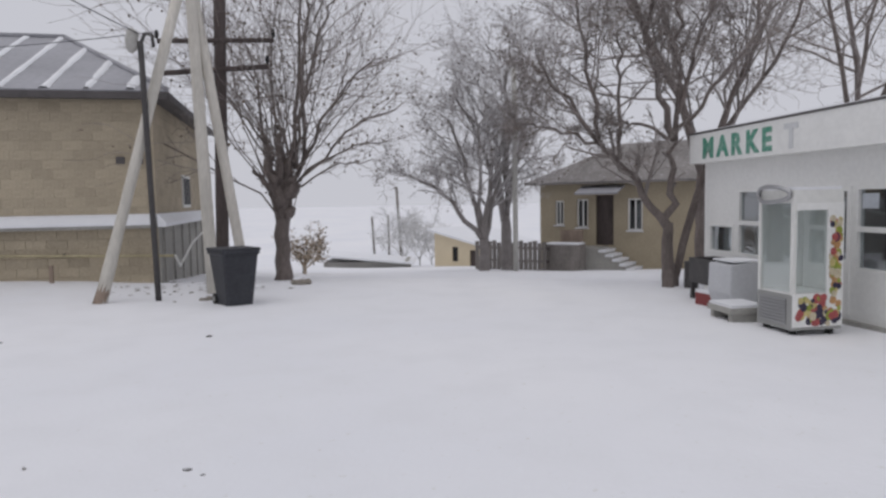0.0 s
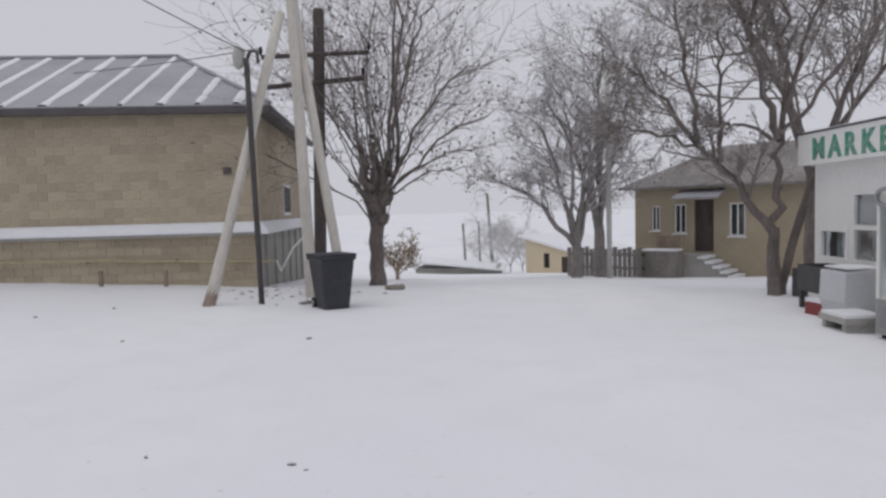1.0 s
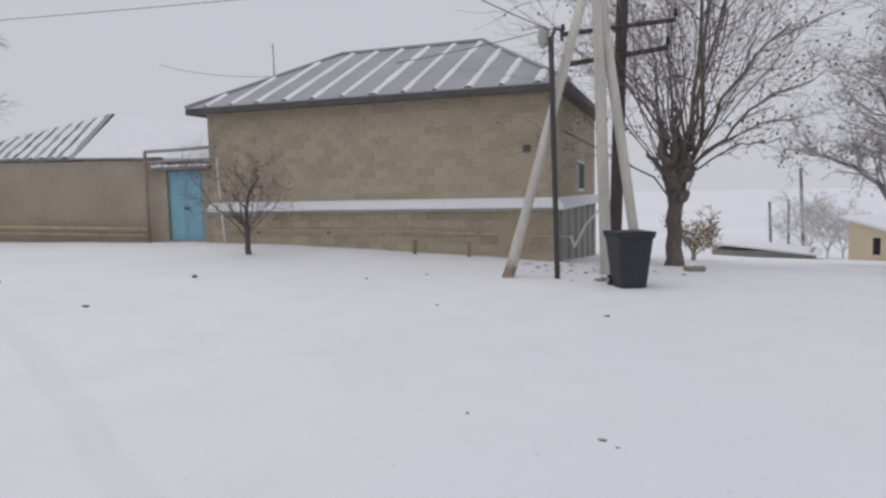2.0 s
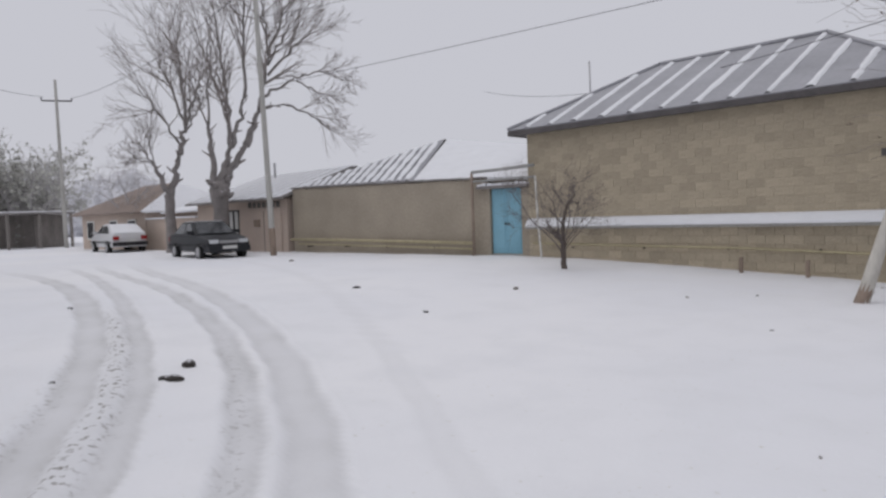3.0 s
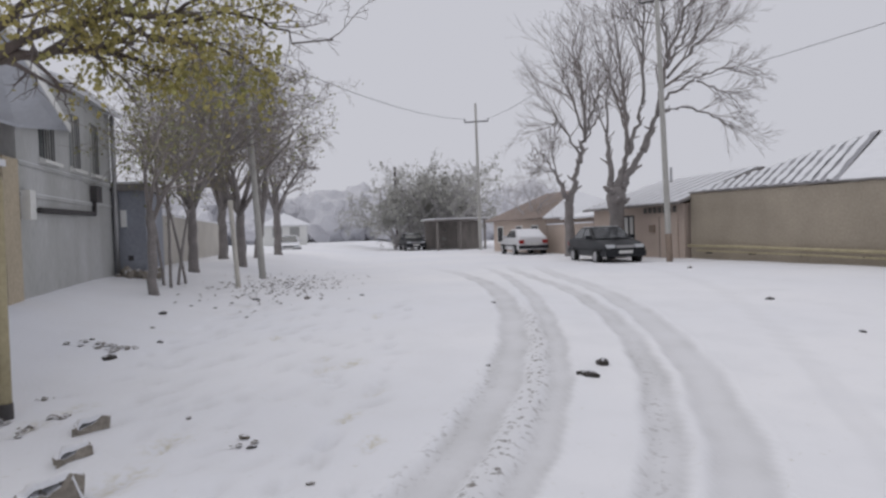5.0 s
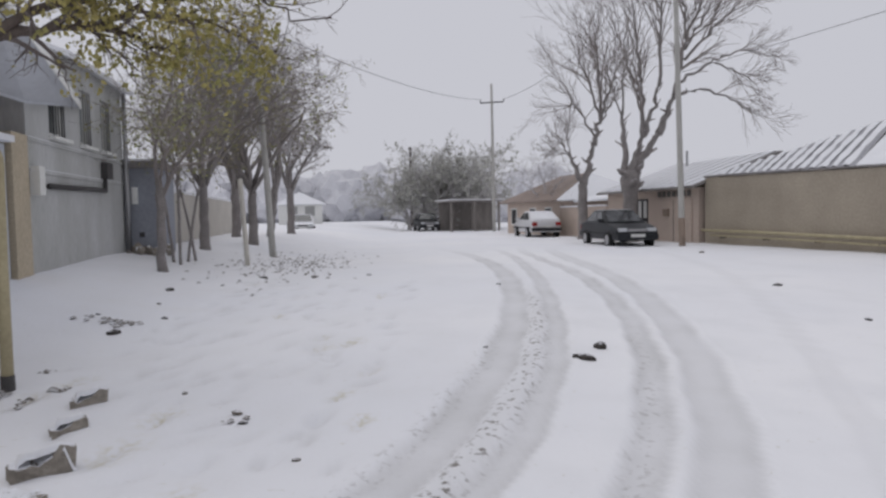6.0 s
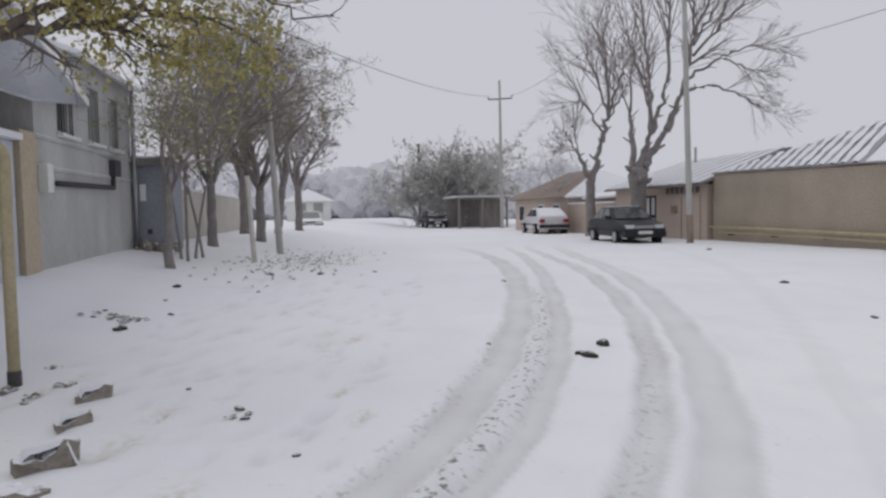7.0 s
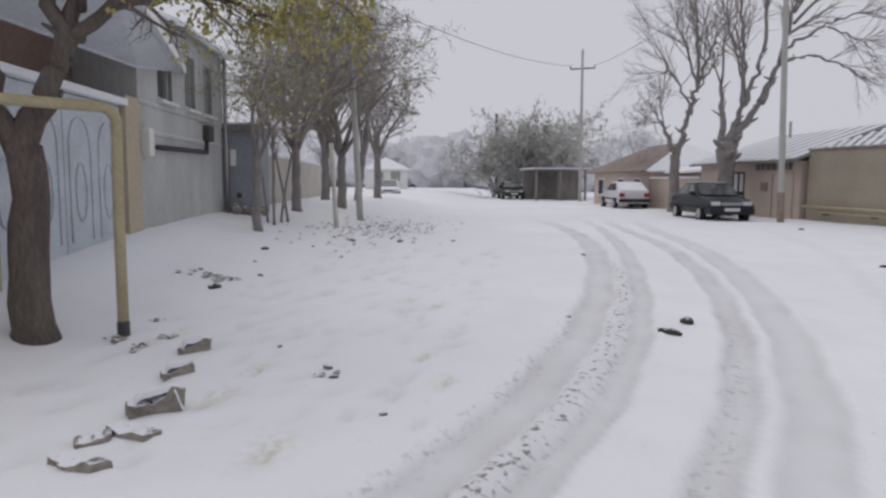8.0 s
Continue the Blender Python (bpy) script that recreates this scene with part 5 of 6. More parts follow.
pole("utility_pole", lerp_pts((2.33, 22.88, -0.9), (2.33, 22.88, 6.0), 5), 6 * [0.085], M_CONCRETE, "pale concrete pole in front of the bare trees")
pole("utility_pole", lerp_pts((-4.35, 42.0, -2.8), (-4.5, 42.0, 0.7), 4), 5 * [0.07], M_FENCE, "far timber pole down the street")
pole("utility_pole", lerp_pts((-3.95, 48.0, -3.2), (-4.0, 48.0, 0.7), 4), 5 * [0.075], M_FENCE, "far timber pole down the street")
pole("utility_pole", lerp_pts((-3.2, 50.0, -3.2), (-3.5, 50.0, 2.7), 4), 5 * [0.10], M_FENCE, "far leaning timber pole down the street")
pole("utility_pole", lerp_pts((-69, -3.6, 0.2), (-69, -3.6, 8.5), 4), 5 * [0.13], M_DARKWOOD, "far pole at the end of the street")
pole("antenna_mast", lerp_pts((-15.9, 15.6, 3.0), (-15.95, 15.6, 6.35), 3), 4 * [0.025], M_STEEL, "thin antenna mast behind the roof", "antenna")


def wire(a, b, sag, r=0.012):
    a, b = Vector(a), Vector(b)
    t = thing("overhead_wire", a.x, a.y, a.z, 0, "thin dark overhead wire strung between poles", "wire")
    pts = [a.lerp(b, i / 16) - a - Vector((0, 0, sag * 4 * (i / 16) * (1 - i / 16))) for i in range(17)]
    rod("cable", pts, r, M_WIRE, t, sides=5)


wire((-24.7, 7.9, 10.3), (-49.3, 4.0, 9.8), 0.7)
wire((-49.3, 2.5, 9.8), (-20.5, -5.7, 7.3), 0.5)
wire((-24.6, 8.0, 6.5), (-4.7, 12.3, 5.75), 0.05, 0.008)
wire((-4.75, 12.25, 8.3), (-24.6, 8.0, 9.0), 0.6, 0.008)
wire((-5.15, 11.62, 4.55), (-9.5, 4.0, 7.6), 0.25, 0.010)
wire((-5.70, 13.72, 5.1), (-30.0, 22.0, 8.2), 0.8, 0.010)
wire((-4.6, 12.1, 7.4), (-2.5, 4.5, 10.5), 0.2, 0.010)


# ---- trees ----
def tree(name, x, y, label, height, trunk_r, trunk_h, limbs, spread, seed, twig_mat, bark_mat, depth=5, leaves=0, leaf_mat=None,
         leaf_size=0.05, pollard=False, lean=(0, 0), up=0.25, twig_r=0.006, density=1.0, droop=0.0, targets=(), thick=(0.42, 0.62), leafy=None, offshoots=(), reach=1.0, crook=1.0, splay=1.0):
    """A tapered trunk, limbs that fork again and again, and thin twigs; what leaves still hang are small separate blades.
    targets: ends (x, y, z, radius) of limbs with a known reach, from the trunk's top."""
    r = random.Random(seed)
    t = thing(name, x, y, gz(x, y), 0, label, "tree")
    tv, tf, cv, cf, lv, lf = [], [], [], [], [], []
    ends = []

    def fork(pts, rr, d, length, level):
        n = len(pts) - 1
        kids = max(2, round(r.choice((3, 4, 4, 5)) * density * (1.5 if level == 1 else 1)))
        for k in range(kids):
            f = 0.25 + 0.75 * (k + r.random()) / kids
            i = min(n - 1, int(f * n))
            q = pts[i].lerp(pts[i + 1], f * n - i)
            along = (pts[i + 1] - pts[i]).normalized()
            ax = along.cross(Vector((r.gauss(0, 1), r.gauss(0, 1), r.gauss(0, 1)))).normalized()
            a = r.uniform(0.4, 1.0) * splay
            grow(q, (along * math.cos(a) + ax * math.sin(a)).normalized(), length * r.uniform(0.42, 0.70) * (1.15 - 0.35 * f), max(twig_r, rr[i] * r.uniform(0.42, 0.62)), level + 1)

    def grow(p, d, length, rad, level):
        n = 6 if level < 2 else 4
        pts, rr = [p.copy()], [rad]
        wig = (0.15 + 0.07 * level) * crook
        for i in range(n):
            d = (d + Vector((r.gauss(0, wig), r.gauss(0, wig), r.gauss(0, wig * 0.7) + up * 0.22 * (1 if level < 3 else 0.5) - droop * level * 0.05))).normalized()
            p = p + d * (length / n)
            pts.append(p.copy())
            rr.append(max(twig_r * 0.6, rad * (1 - 0.6 * (i + 1) / n)))
        big = level <= 1 and trunk_r > 0.1
        tube(tv if big else cv, tf if big else cf, pts, rr, 7 if big else (4 if level == 2 else 3))
        ends.append(pts)
        if level < depth:
            fork(pts, rr, d, length, level)

    top = Vector((lean[0], lean[1], trunk_h))
    n = 8
    pts = [Vector((top.x * (i / n) ** 1.3 + r.gauss(0, trunk_r * 0.10), top.y * (i / n) ** 1.3 + r.gauss(0, trunk_r * 0.10), -0.15 + (trunk_h + 0.15) * i / n)) for i in range(n + 1)]
    rad = [trunk_r * (1.3 if i == 0 else 1.0 - 0.22 * i / n) * r.uniform(0.94, 1.06) for i in range(n + 1)]
    if pollard:
        rad[-1], rad[-2], rad[-3] = trunk_r * 0.8, trunk_r * 1.3, trunk_r * 1.1
    tube(tv, tf, pts, rad, 14)
    for k in range(limbs):
        a = 2 * math.pi * (k + r.uniform(-0.3, 0.3)) / limbs * (2.4 if pollard else 1.0)
        tilt = spread * r.uniform(0.35, 1.1)
        d = Vector((math.cos(a) * math.sin(tilt), math.sin(a) * math.sin(tilt), math.cos(tilt)))
        start = pts[-1] + Vector((math.cos(a), math.sin(a), 0)) * trunk_r * (0.9 if pollard else 0.3) - Vector((0, 0, r.uniform(0, 0.25)))
        if pollard:
            start.z += r.uniform(-0.9, 0.5)
        grow(start, d, (height - trunk_h) * r.uniform(0.6, 0.95), trunk_r * r.uniform(*thick), 1)
    base = pts[-1] - Vector((0, 0, 0.1))
    for a, (tx, ty, tz, tr, *twigs) in [(base, q) for q in targets] + [(Vector(q[:3]), q[3:]) for q in offshoots]:
        b = Vector((tx, ty, tz))
        m = 9
        q = [a.lerp(b, i / m) + Vector((r.gauss(0, 0.05), r.gauss(0, 0.05), 0.10 * crook * (b - a).length * math.sin(math.pi * i / m) + r.gauss(0, 0.04))) * (1 if i else 0) for i in range(m + 1)]
        rr = [tr * (1 - 0.62 * i / m) for i in range(m + 1)]
        tube(tv, tf, q, rr, 8)
        ends.append(q)
        if not twigs:
            fork(q, rr, (b - a).normalized(), (b - a).length * 0.8 * reach, 1)
            fork(q, rr, (b - a).normalized(), (b - a).length * 0.6 * reach, 2)
        else:
            fork(q, rr, (b - a).normalized(), (b - a).length * 0.35, 4)
    if pollard:
        # knobs and cut stubs on the head
        for k in range(14):
            a = r.uniform(0, 6.28)
            c = pts[-1] + Vector((math.cos(a) * trunk_r * 1.2, math.sin(a) * trunk_r * 1.2, r.uniform(-0.7, 0.25)))
            tube(tv, tf, [c - Vector((math.cos(a), math.sin(a), 0.3)) * 0.15, c, c + Vector((math.cos(a), math.sin(a), 0.8)) * 0.14], [0.14, 0.13, 0.06], 6)
    mesh_part("trunk", tv, tf, bark_mat, t, smooth=True)
    mesh_part("crown", cv, cf, twig_mat, t)
    if leaves:
        spots = [p for ps in ends for p in ps if leafy is None or leafy(p)]
        clumps = [r.choice(spots) for _ in range(60)] if leafy else []
        for i in range(leaves):
            if clumps and r.random() < 0.8:
                p = r.choice(clumps) + Vector((r.gauss(0, 0.10), r.gauss(0, 0.10), r.gauss(-0.16, 0.17)))
            else:
                p = r.choice(spots) + Vector((r.gauss(0, 0.07), r.gauss(0, 0.07), r.gauss(-0.03, 0.06)))
            s = leaf_size * r.uniform(0.6, 1.3)
            a = Vector((r.gauss(0, 1), r.gauss(0, 1), r.gauss(-0.9, 0.7))).normalized() * s
            b = a.cross(Vector((r.gauss(0, 1), r.gauss(0, 1), r.gauss(0, 1)))).normalized() * s * 0.38
            c = a.cross(b).normalized() * s * 0.12
            k = len(lv)
            lv += [p, p + a * 0.5 + b + c, p + a, p + a * 0.5 - b + c]
            lf += [(k, k + 1, k + 2), (k, k + 2, k + 3)]
        mesh_part("leaves", lv, lf, leaf_mat, t, kind="stuff")
    return t


T = "street_tree"
# pollarded tree behind the bin
tree(T, -4.03, 16.6, "pollarded tree with a thick knotted head and long upright shoots", 8.2, 0.205, 2.35, 34, 0.58, 11, M_TWIGGREY, M_BARKGREY, depth=3, leaves=1300, leaf_mat=M_LEAFDRY,
     leaf_size=0.08, pollard=True, up=0.35, twig_r=0.006, thick=(0.06, 0.13),
     offshoots=((-0.15, 0, 2.1, -0.36, 0, 3.45, 0.17, 0), (-0.05, 0, 2.2, 0.0, 0.1, 3.7, 0.16, 0), (0.1, 0, 2.1, 0.32, 0, 3.3, 0.17, 0), (-0.1, -0.1, 2.0, -0.62, -0.1, 2.7, 0.10, 0),
                (0.4, 0, 2.7, 0.75, 0.2, 7.4, 0.06), (0.55, 0.1, 2.8, 0.95, -0.2, 8.4, 0.055), (0.3, -0.1, 2.8, 1.5, 0.1, 6.9, 0.045), (0.4, 0, 2.5, 2.4, 0.0, 5.4, 0.045), (0.4, 0.1, 2.4, 2.9, 0.2, 4.2, 0.04),
                (0.3, 0, 2.3, 2.6, -0.3, 3.3, 0.032), (0.3, 0.1, 2.2, 2.2, 0.4, 2.9, 0.028), (-0.3, 0, 3.3, -0.8, 0.1, 6.2, 0.032), (-0.3, 0.1, 3.2, -1.6, 0.1, 4.8, 0.03), (-0.1, 0, 3.5, -0.3, 0.3, 6.8, 0.03)))
# trees between the street and the ochre house
tree(T, 1.3, 23.4, "bare street tree with dry leaves and spreading limbs", 6.5, 0.20, 1.1, 1, 0.5, 21, M_TWIGHAZE, M_BARKHAZE, leaves=800, leaf_mat=M_LEAFDRY, leaf_size=0.08, twig_r=0.007,
     targets=((-2.6, 0, 3.4, 0.10), (-1.2, 0.4, 5.2, 0.10), (1.0, 0, 4.6, 0.09), (-0.3, -0.3, 5.6, 0.08)), density=1.15)
tree(T, 2.2, 24.9, "bare street tree beside the pale pole", 9.5, 0.22, 2.0, 3, 0.55, 23, M_TWIGHAZE, M_BARKHAZE, leaves=800, leaf_mat=M_LEAFDRY, leaf_size=0.08, twig_r=0.007, targets=((-1.8, 0, 6.4, 0.10), (1.6, 0, 7.5, 0.10), (0.2, 0.3, 8.2, 0.09)), density=1.1)
# tree at the kiosk: trunk forks low
tree(T, 4.26, 13.2, "bare tree by the kiosk with snow caught on its forked trunk", 8.6, 0.125, 1.25, 0, 0.62, 34, M_TWIGGREY, M_BARKGREY, leaves=900, leaf_mat=M_LEAFDRY, leaf_size=0.055, twig_r=0.0055, up=0.2, crook=0.6,
     targets=((-1.35, 0.1, 2.85, 0.085), (0.12, 0.0, 2.95, 0.085, 0)), density=1.15,
     offshoots=((0.11, 0, 2.85, -0.45, 0.2, 5.0, 0.075), (0.12, 0, 2.9, 0.95, 0.2, 5.6, 0.055), (0.12, 0, 2.9, 0.4, 0.4, 6.4, 0.05), (0.1, 0, 2.85, -1.2, -0.1, 3.2, 0.04), (0.1, 0, 2.8, 1.6, -0.2, 4.7, 0.045),
                (-1.3, 0.1, 2.8, -2.6, 0.2, 4.4, 0.05), (-1.3, 0.1, 2.8, -1.7, 0.3, 5.7, 0.048), (-1.2, 0.1, 2.75, -2.9, 0.0, 3.2, 0.035), (-0.9, 0.1, 2.5, -0.9, 0.3, 5.0, 0.045),
                (-0.4, 0.18, 4.8, -0.9, 0.3, 7.6, 0.05), (-0.4, 0.18, 4.7, 0.2, 0.3, 7.4, 0.045)))
tree(T, 4.42, 13.35, "slanting second stem of the tree by the kiosk", 8.0, 0.085, 2.4, 2, 0.7, 37, M_TWIGGREY, M_BARKGREY, depth=4, twig_r=0.006, lean=(0.75, 0.2), thick=(0.3, 0.5), targets=((2.2, 0.3, 5.6, 0.06),))
tree(T, 9.6, 15.8, "bare tree rising behind the kiosk roof", 10.0, 0.15, 3.0, 5, 0.55, 41, M_TWIGGREY, M_BARKGREY, twig_r=0.006, up=0.3, density=1.1, crook=0.7)
tree(T, 6.9, 18.5, "bare tree rising behind the kiosk roof", 10.5, 0.15, 2.8, 5, 0.6, 43, M_TWIGGREY, M_BARKGREY, twig_r=0.006, up=0.3, density=1.1, crook=0.7)
# trees by the parked cars
tree(T, -29.22, 7.52, "tall pollarded tree with a knotted head and fanning bare limbs", 12.0, 0.33, 3.0, 0, 0.6, 52, M_TWIGGREY, M_BARKHAZE, twig_r=0.007, up=0.2, density=1.2, pollard=True, reach=1.7, crook=0.3, splay=0.75, depth=4,
     offshoots=((-0.05, -0.15, 2.8, -0.07, -0.30, 5.5, 0.15, 0), (-0.07, -0.28, 5.3, 0.0, -0.1, 9.2, 0.05), (-0.07, -0.28, 5.2, -0.3, -0.9, 7.4, 0.04),
                (0.0, 0.0, 2.8, 0.18, 0.55, 4.5, 0.18, 0), (0.16, 0.52, 4.3, 0.10, 0.40, 7.0, 0.11), (0.10, 0.40, 6.8, 0.02, 0.14, 9.8, 0.06), (0.18, 0.55, 4.4, 0.34, 1.15, 6.5, 0.11, 0), (0.33, 1.12, 6.4, 0.36, 1.30, 10.5, 0.075),
                (0.0, 0.1, 2.75, 0.33, 1.14, 4.55, 0.22, 0), (0.32, 1.10, 4.45, 0.50, 1.75, 6.1, 0.17, 0), (0.49, 1.72, 6.0, 0.63, 2.2, 8.5, 0.11), (0.62, 2.18, 8.3, 0.88, 3.1, 10.6, 0.07), (0.62, 2.15, 8.2, 0.55, 1.95, 11.0, 0.06),
                (0.50, 1.75, 6.0, 0.82, 2.85, 6.15, 0.085, 0), (0.80, 2.8, 6.15, 1.30, 4.6, 5.2, 0.05), (0.54, 1.9, 6.5, 1.0, 3.5, 7.45, 0.075, 0), (0.98, 3.45, 7.4, 1.42, 5.0, 7.7, 0.045), (0.90, 3.2, 7.2, 1.35, 4.7, 6.3, 0.04),
                (0.60, 2.1, 7.4, 1.12, 4.0, 9.3, 0.065), (0.60, 2.1, 7.8, 0.95, 3.4, 9.9, 0.05)))
tree(T, -32.7, 6.25, "bare tree forked into a cut stub and one tall limb", 9.0, 0.26, 2.6, 0, 0.5, 57, M_TWIGGREY, M_BARKHAZE, twig_r=0.007, up=0.22, density=1.2, reach=1.7, crook=0.3, splay=0.75, depth=4,
     offshoots=((0, 0, 2.45, -0.13, -0.60, 3.95, 0.16, 0), (-0.12, -0.55, 3.9, -0.25, -1.2, 4.9, 0.05), (-0.12, -0.55, 3.85, -0.3, -1.45, 4.3, 0.04), (-0.13, -0.6, 3.9, -0.2, -0.8, 5.5, 0.035),
                (0, 0, 2.45, 0.11, 0.54, 4.5, 0.19, 0), (0.11, 0.52, 4.4, 0.19, 0.87, 5.9, 0.14, 0), (0.18, 0.85, 5.7, 0.14, 0.62, 9.3, 0.085), (0.17, 0.8, 5.5, -0.03, -0.15, 8.6, 0.07), (0.18, 0.86, 5.8, 0.36, 1.7, 8.2, 0.07),
                (0.12, 0.56, 4.8, -0.2, -0.95, 7.2, 0.06), (0.18, 0.84, 5.5, 0.32, 1.5, 6.6, 0.05)))
tree(T, -40.2, 5.4, "thin young bare tree by the yard wall", 5.2, 0.09, 1.5, 3, 0.6, 61, M_TWIGHAZE, M_BARKHAZE, depth=4, twig_r=0.008)
# sapling in front of the limestone wall
tree("sapling", -12.2, 10.78, "small bushy sapling with a snowy fork and many thin shoots", 2.5, 0.07, 0.6, 9, 0.95, 66, M_TWIG, M_BARK, depth=4, twig_r=0.003, up=0.2, density=1.0, thick=(0.16, 0.34),
     offshoots=((0, 0, 0.5, 0.22, 0.12, 1.9, 0.05), (0, 0, 0.5, -0.28, -0.1, 0.95, 0.05)))
# row of trees along the grey house
tree(T, -14.3, -6.1, "young street tree with a forked trunk and thin leaves", 4.6, 0.10, 1.7, 4, 0.5, 71, M_TWIGGREY, M_BARKHAZE, leaves=850, leaf_mat=M_LEAFGREEN, leaf_size=0.065, twig_r=0.004, density=0.8)
for i, (x, y) in enumerate(((-15.7, -6.28), (-16.3, -6.35), (-16.7, -6.3), (-15.9, -6.5))):
    tree("sapling", x, y, "thin straight sapling stem in a clump", 3.9, 0.035, 1.7, 3, 0.4, 75 + i, M_TWIGGREY, M_BARKHAZE, lean=((0.25, -0.2, 0.3, -0.1)[i], (0.1, 0.25, -0.2, -0.25)[i]), depth=4, leaves=260, leaf_mat=M_LEAFGREEN, leaf_size=0.07, twig_r=0.0045, density=0.85)
tree(T, -19.9, -7.2, "street tree with yellowing leaves and a dense crown", 6.4, 0.14, 2.0, 7, 0.8, 81, M_TWIGGREY, M_BARKHAZE, leaves=2800, leaf_mat=M_LEAFGREEN, leaf_size=0.075, twig_r=0.006, density=1.1, droop=0.25)
tree(T, -23.8, -6.9, "large bare street tree with fine drooping twigs", 5.9, 0.17, 2.0, 8, 0.6, 84, M_TWIGGREY, M_BARKHAZE, leaves=2400, leaf_mat=M_LEAFGREEN, leaf_size=0.08, twig_r=0.007, droop=0.25)
tree(T, -28.8, -9.0, "large bare street tree with fine drooping twigs", 8.8, 0.20, 2.2, 7, 0.36, 87, M_TWIGHAZE, M_BARKHAZE, up=0.5, leaves=900, leaf_mat=M_LEAFDRY, leaf_size=0.10, twig_r=0.008, density=0.95, droop=0.2)
tree(T, -29.6, -7.8, "bare street tree with a slanting trunk", 6.8, 0.17, 2.2, 6, 0.3, 88, M_TWIGHAZE, M_BARKHAZE, lean=(0.1, 0.3), up=0.5, leaves=400, leaf_mat=M_LEAFDRY, leaf_size=0.11, twig_r=0.009, density=0.85)
tree(T, -34.0, -7.9, "bare street tree further along the row", 6.2, 0.20, 2.2, 6, 0.32, 89, M_TWIGHAZE, M_BARKHAZE, up=0.5, leaves=500, leaf_mat=M_LEAFDRY, leaf_size=0.12, twig_r=0.010, density=0.85)
# the nearest tree, still holding yellow leaves
tree("street_tree", -6.45, -5.2, "street tree with a thick forked trunk and yellow-green leaves", 5.6, 0.20, 1.85, 0, 0.8, 91, M_TWIG, M_BARK, leaves=3300, leaf_mat=M_LEAF,
     leaf_size=0.064, twig_r=0.004, droop=0.35, up=0.15, density=0.8, depth=4,
     targets=((0.50, -0.65, 3.4, 0.13, 0), (-0.26, 0.36, 2.95, 0.155, 0)),
     offshoots=((-0.24, 0.33, 2.85, -0.45, 0.65, 4.6, 0.09, 0), (-0.22, 0.3, 2.75, 0.1, 0.1, 4.4, 0.09, 0), (-0.26, 0.36, 2.95, -0.55, 1.75, 3.35, 0.075), (-0.26, 0.36, 2.95, -0.65, 2.5, 3.75, 0.055),
                (-0.3, 0.45, 3.2, -0.3, 1.9, 4.0, 0.05), (-0.4, 1.2, 3.3, -0.75, 2.3, 3.15, 0.035), (-0.5, 1.6, 3.4, -0.4, 2.6, 3.3, 0.035),
                (-0.6, 2.2, 3.6, -0.8, 3.7, 3.45, 0.022), (-0.62, 2.3, 3.7, -0.7, 3.5, 4.2, 0.02), (-0.55, 2.0, 3.5, -0.9, 3.2, 3.1, 0.018)), leafy=lambda p: 1.1 < p.y < 3.3 and 3.02 < p.z < 4.5)
# far trees, haze put into their pale twig and leaf colours
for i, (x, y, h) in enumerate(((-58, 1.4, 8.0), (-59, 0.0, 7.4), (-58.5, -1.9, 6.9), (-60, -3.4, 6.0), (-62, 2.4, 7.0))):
    tree(T, x, y, "haze-paled tree with thin olive leaves at the end of the street", h, 0.2, 0.7, 7, 0.85, 101 + i, M_TWIGHAZE, M_TWIGHAZE, depth=4, leaves=2600, leaf_mat=M_LEAFHAZE, leaf_size=0.2, twig_r=0.013)


def distant_woods():
    """Bare woods on the far side of the fields, their pale colour standing for haze."""
    r = random.Random(64)
    vs, fs = [], []
    for i in range(230):
        a = radians(r.uniform(166, 212))
        d = r.uniform(100, 135)
        x, y = d * math.cos(a), d * math.sin(a)
        h = r.uniform(5.0, 8.6) * (0.55 + 0.45 * sm((212 - math.degrees(a)) / 10)) * (0.5 + 0.5 * sm((math.degrees(a) - 166) / 6))
        bm = bmesh.new()
        bmesh.ops.create_icosphere(bm, subdivisions=3, radius=1.0)
        k = len(vs)
        w = h * r.uniform(0.38, 0.6)
        off = Vector((i * 3.7, i * 1.3, 0))
        for v in bm.verts:
            f = 1 + 0.38 * noise.noise(v.co * 2.6 + off) + 0.22 * noise.noise(v.co * 6 + off)
            vs.append((x + v.co.x * f * w, y + v.co.y * f * w, gz(x, y) + h * 0.48 + v.co.z * f * h * 0.5))
        fs += [tuple(k + v.index for v in f.verts) for f in bm.faces]
        bm.free()
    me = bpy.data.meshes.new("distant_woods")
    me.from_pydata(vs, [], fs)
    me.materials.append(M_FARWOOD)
    tagged(new("distant_woods", me), "woods coloured pale as haze across the end of the street", "woods", kind="stuff")


distant_woods()
# brush on the slope beyond the pollarded tree
tree("bush", -4.75, 22.6, "thin ochre bush down the slope", 1.5, 0.06, 0.4, 9, 0.9, 121, M_TWIGOCHRE, M_TWIGOCHRE, depth=4, leaves=350, leaf_mat=M_LEAFDRY, leaf_size=0.09, twig_r=0.007)
# bushes coloured near-white in place of haze
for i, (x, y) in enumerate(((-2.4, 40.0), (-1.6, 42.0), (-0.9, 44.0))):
    tree("bush", x, y, "haze-paled bare bush beside the small cream house", 3.4, 0.06, 0.5, 7, 0.7, 125 + i, M_TWIGFARHAZE, M_TWIGFARHAZE, depth=4, twig_r=0.012)


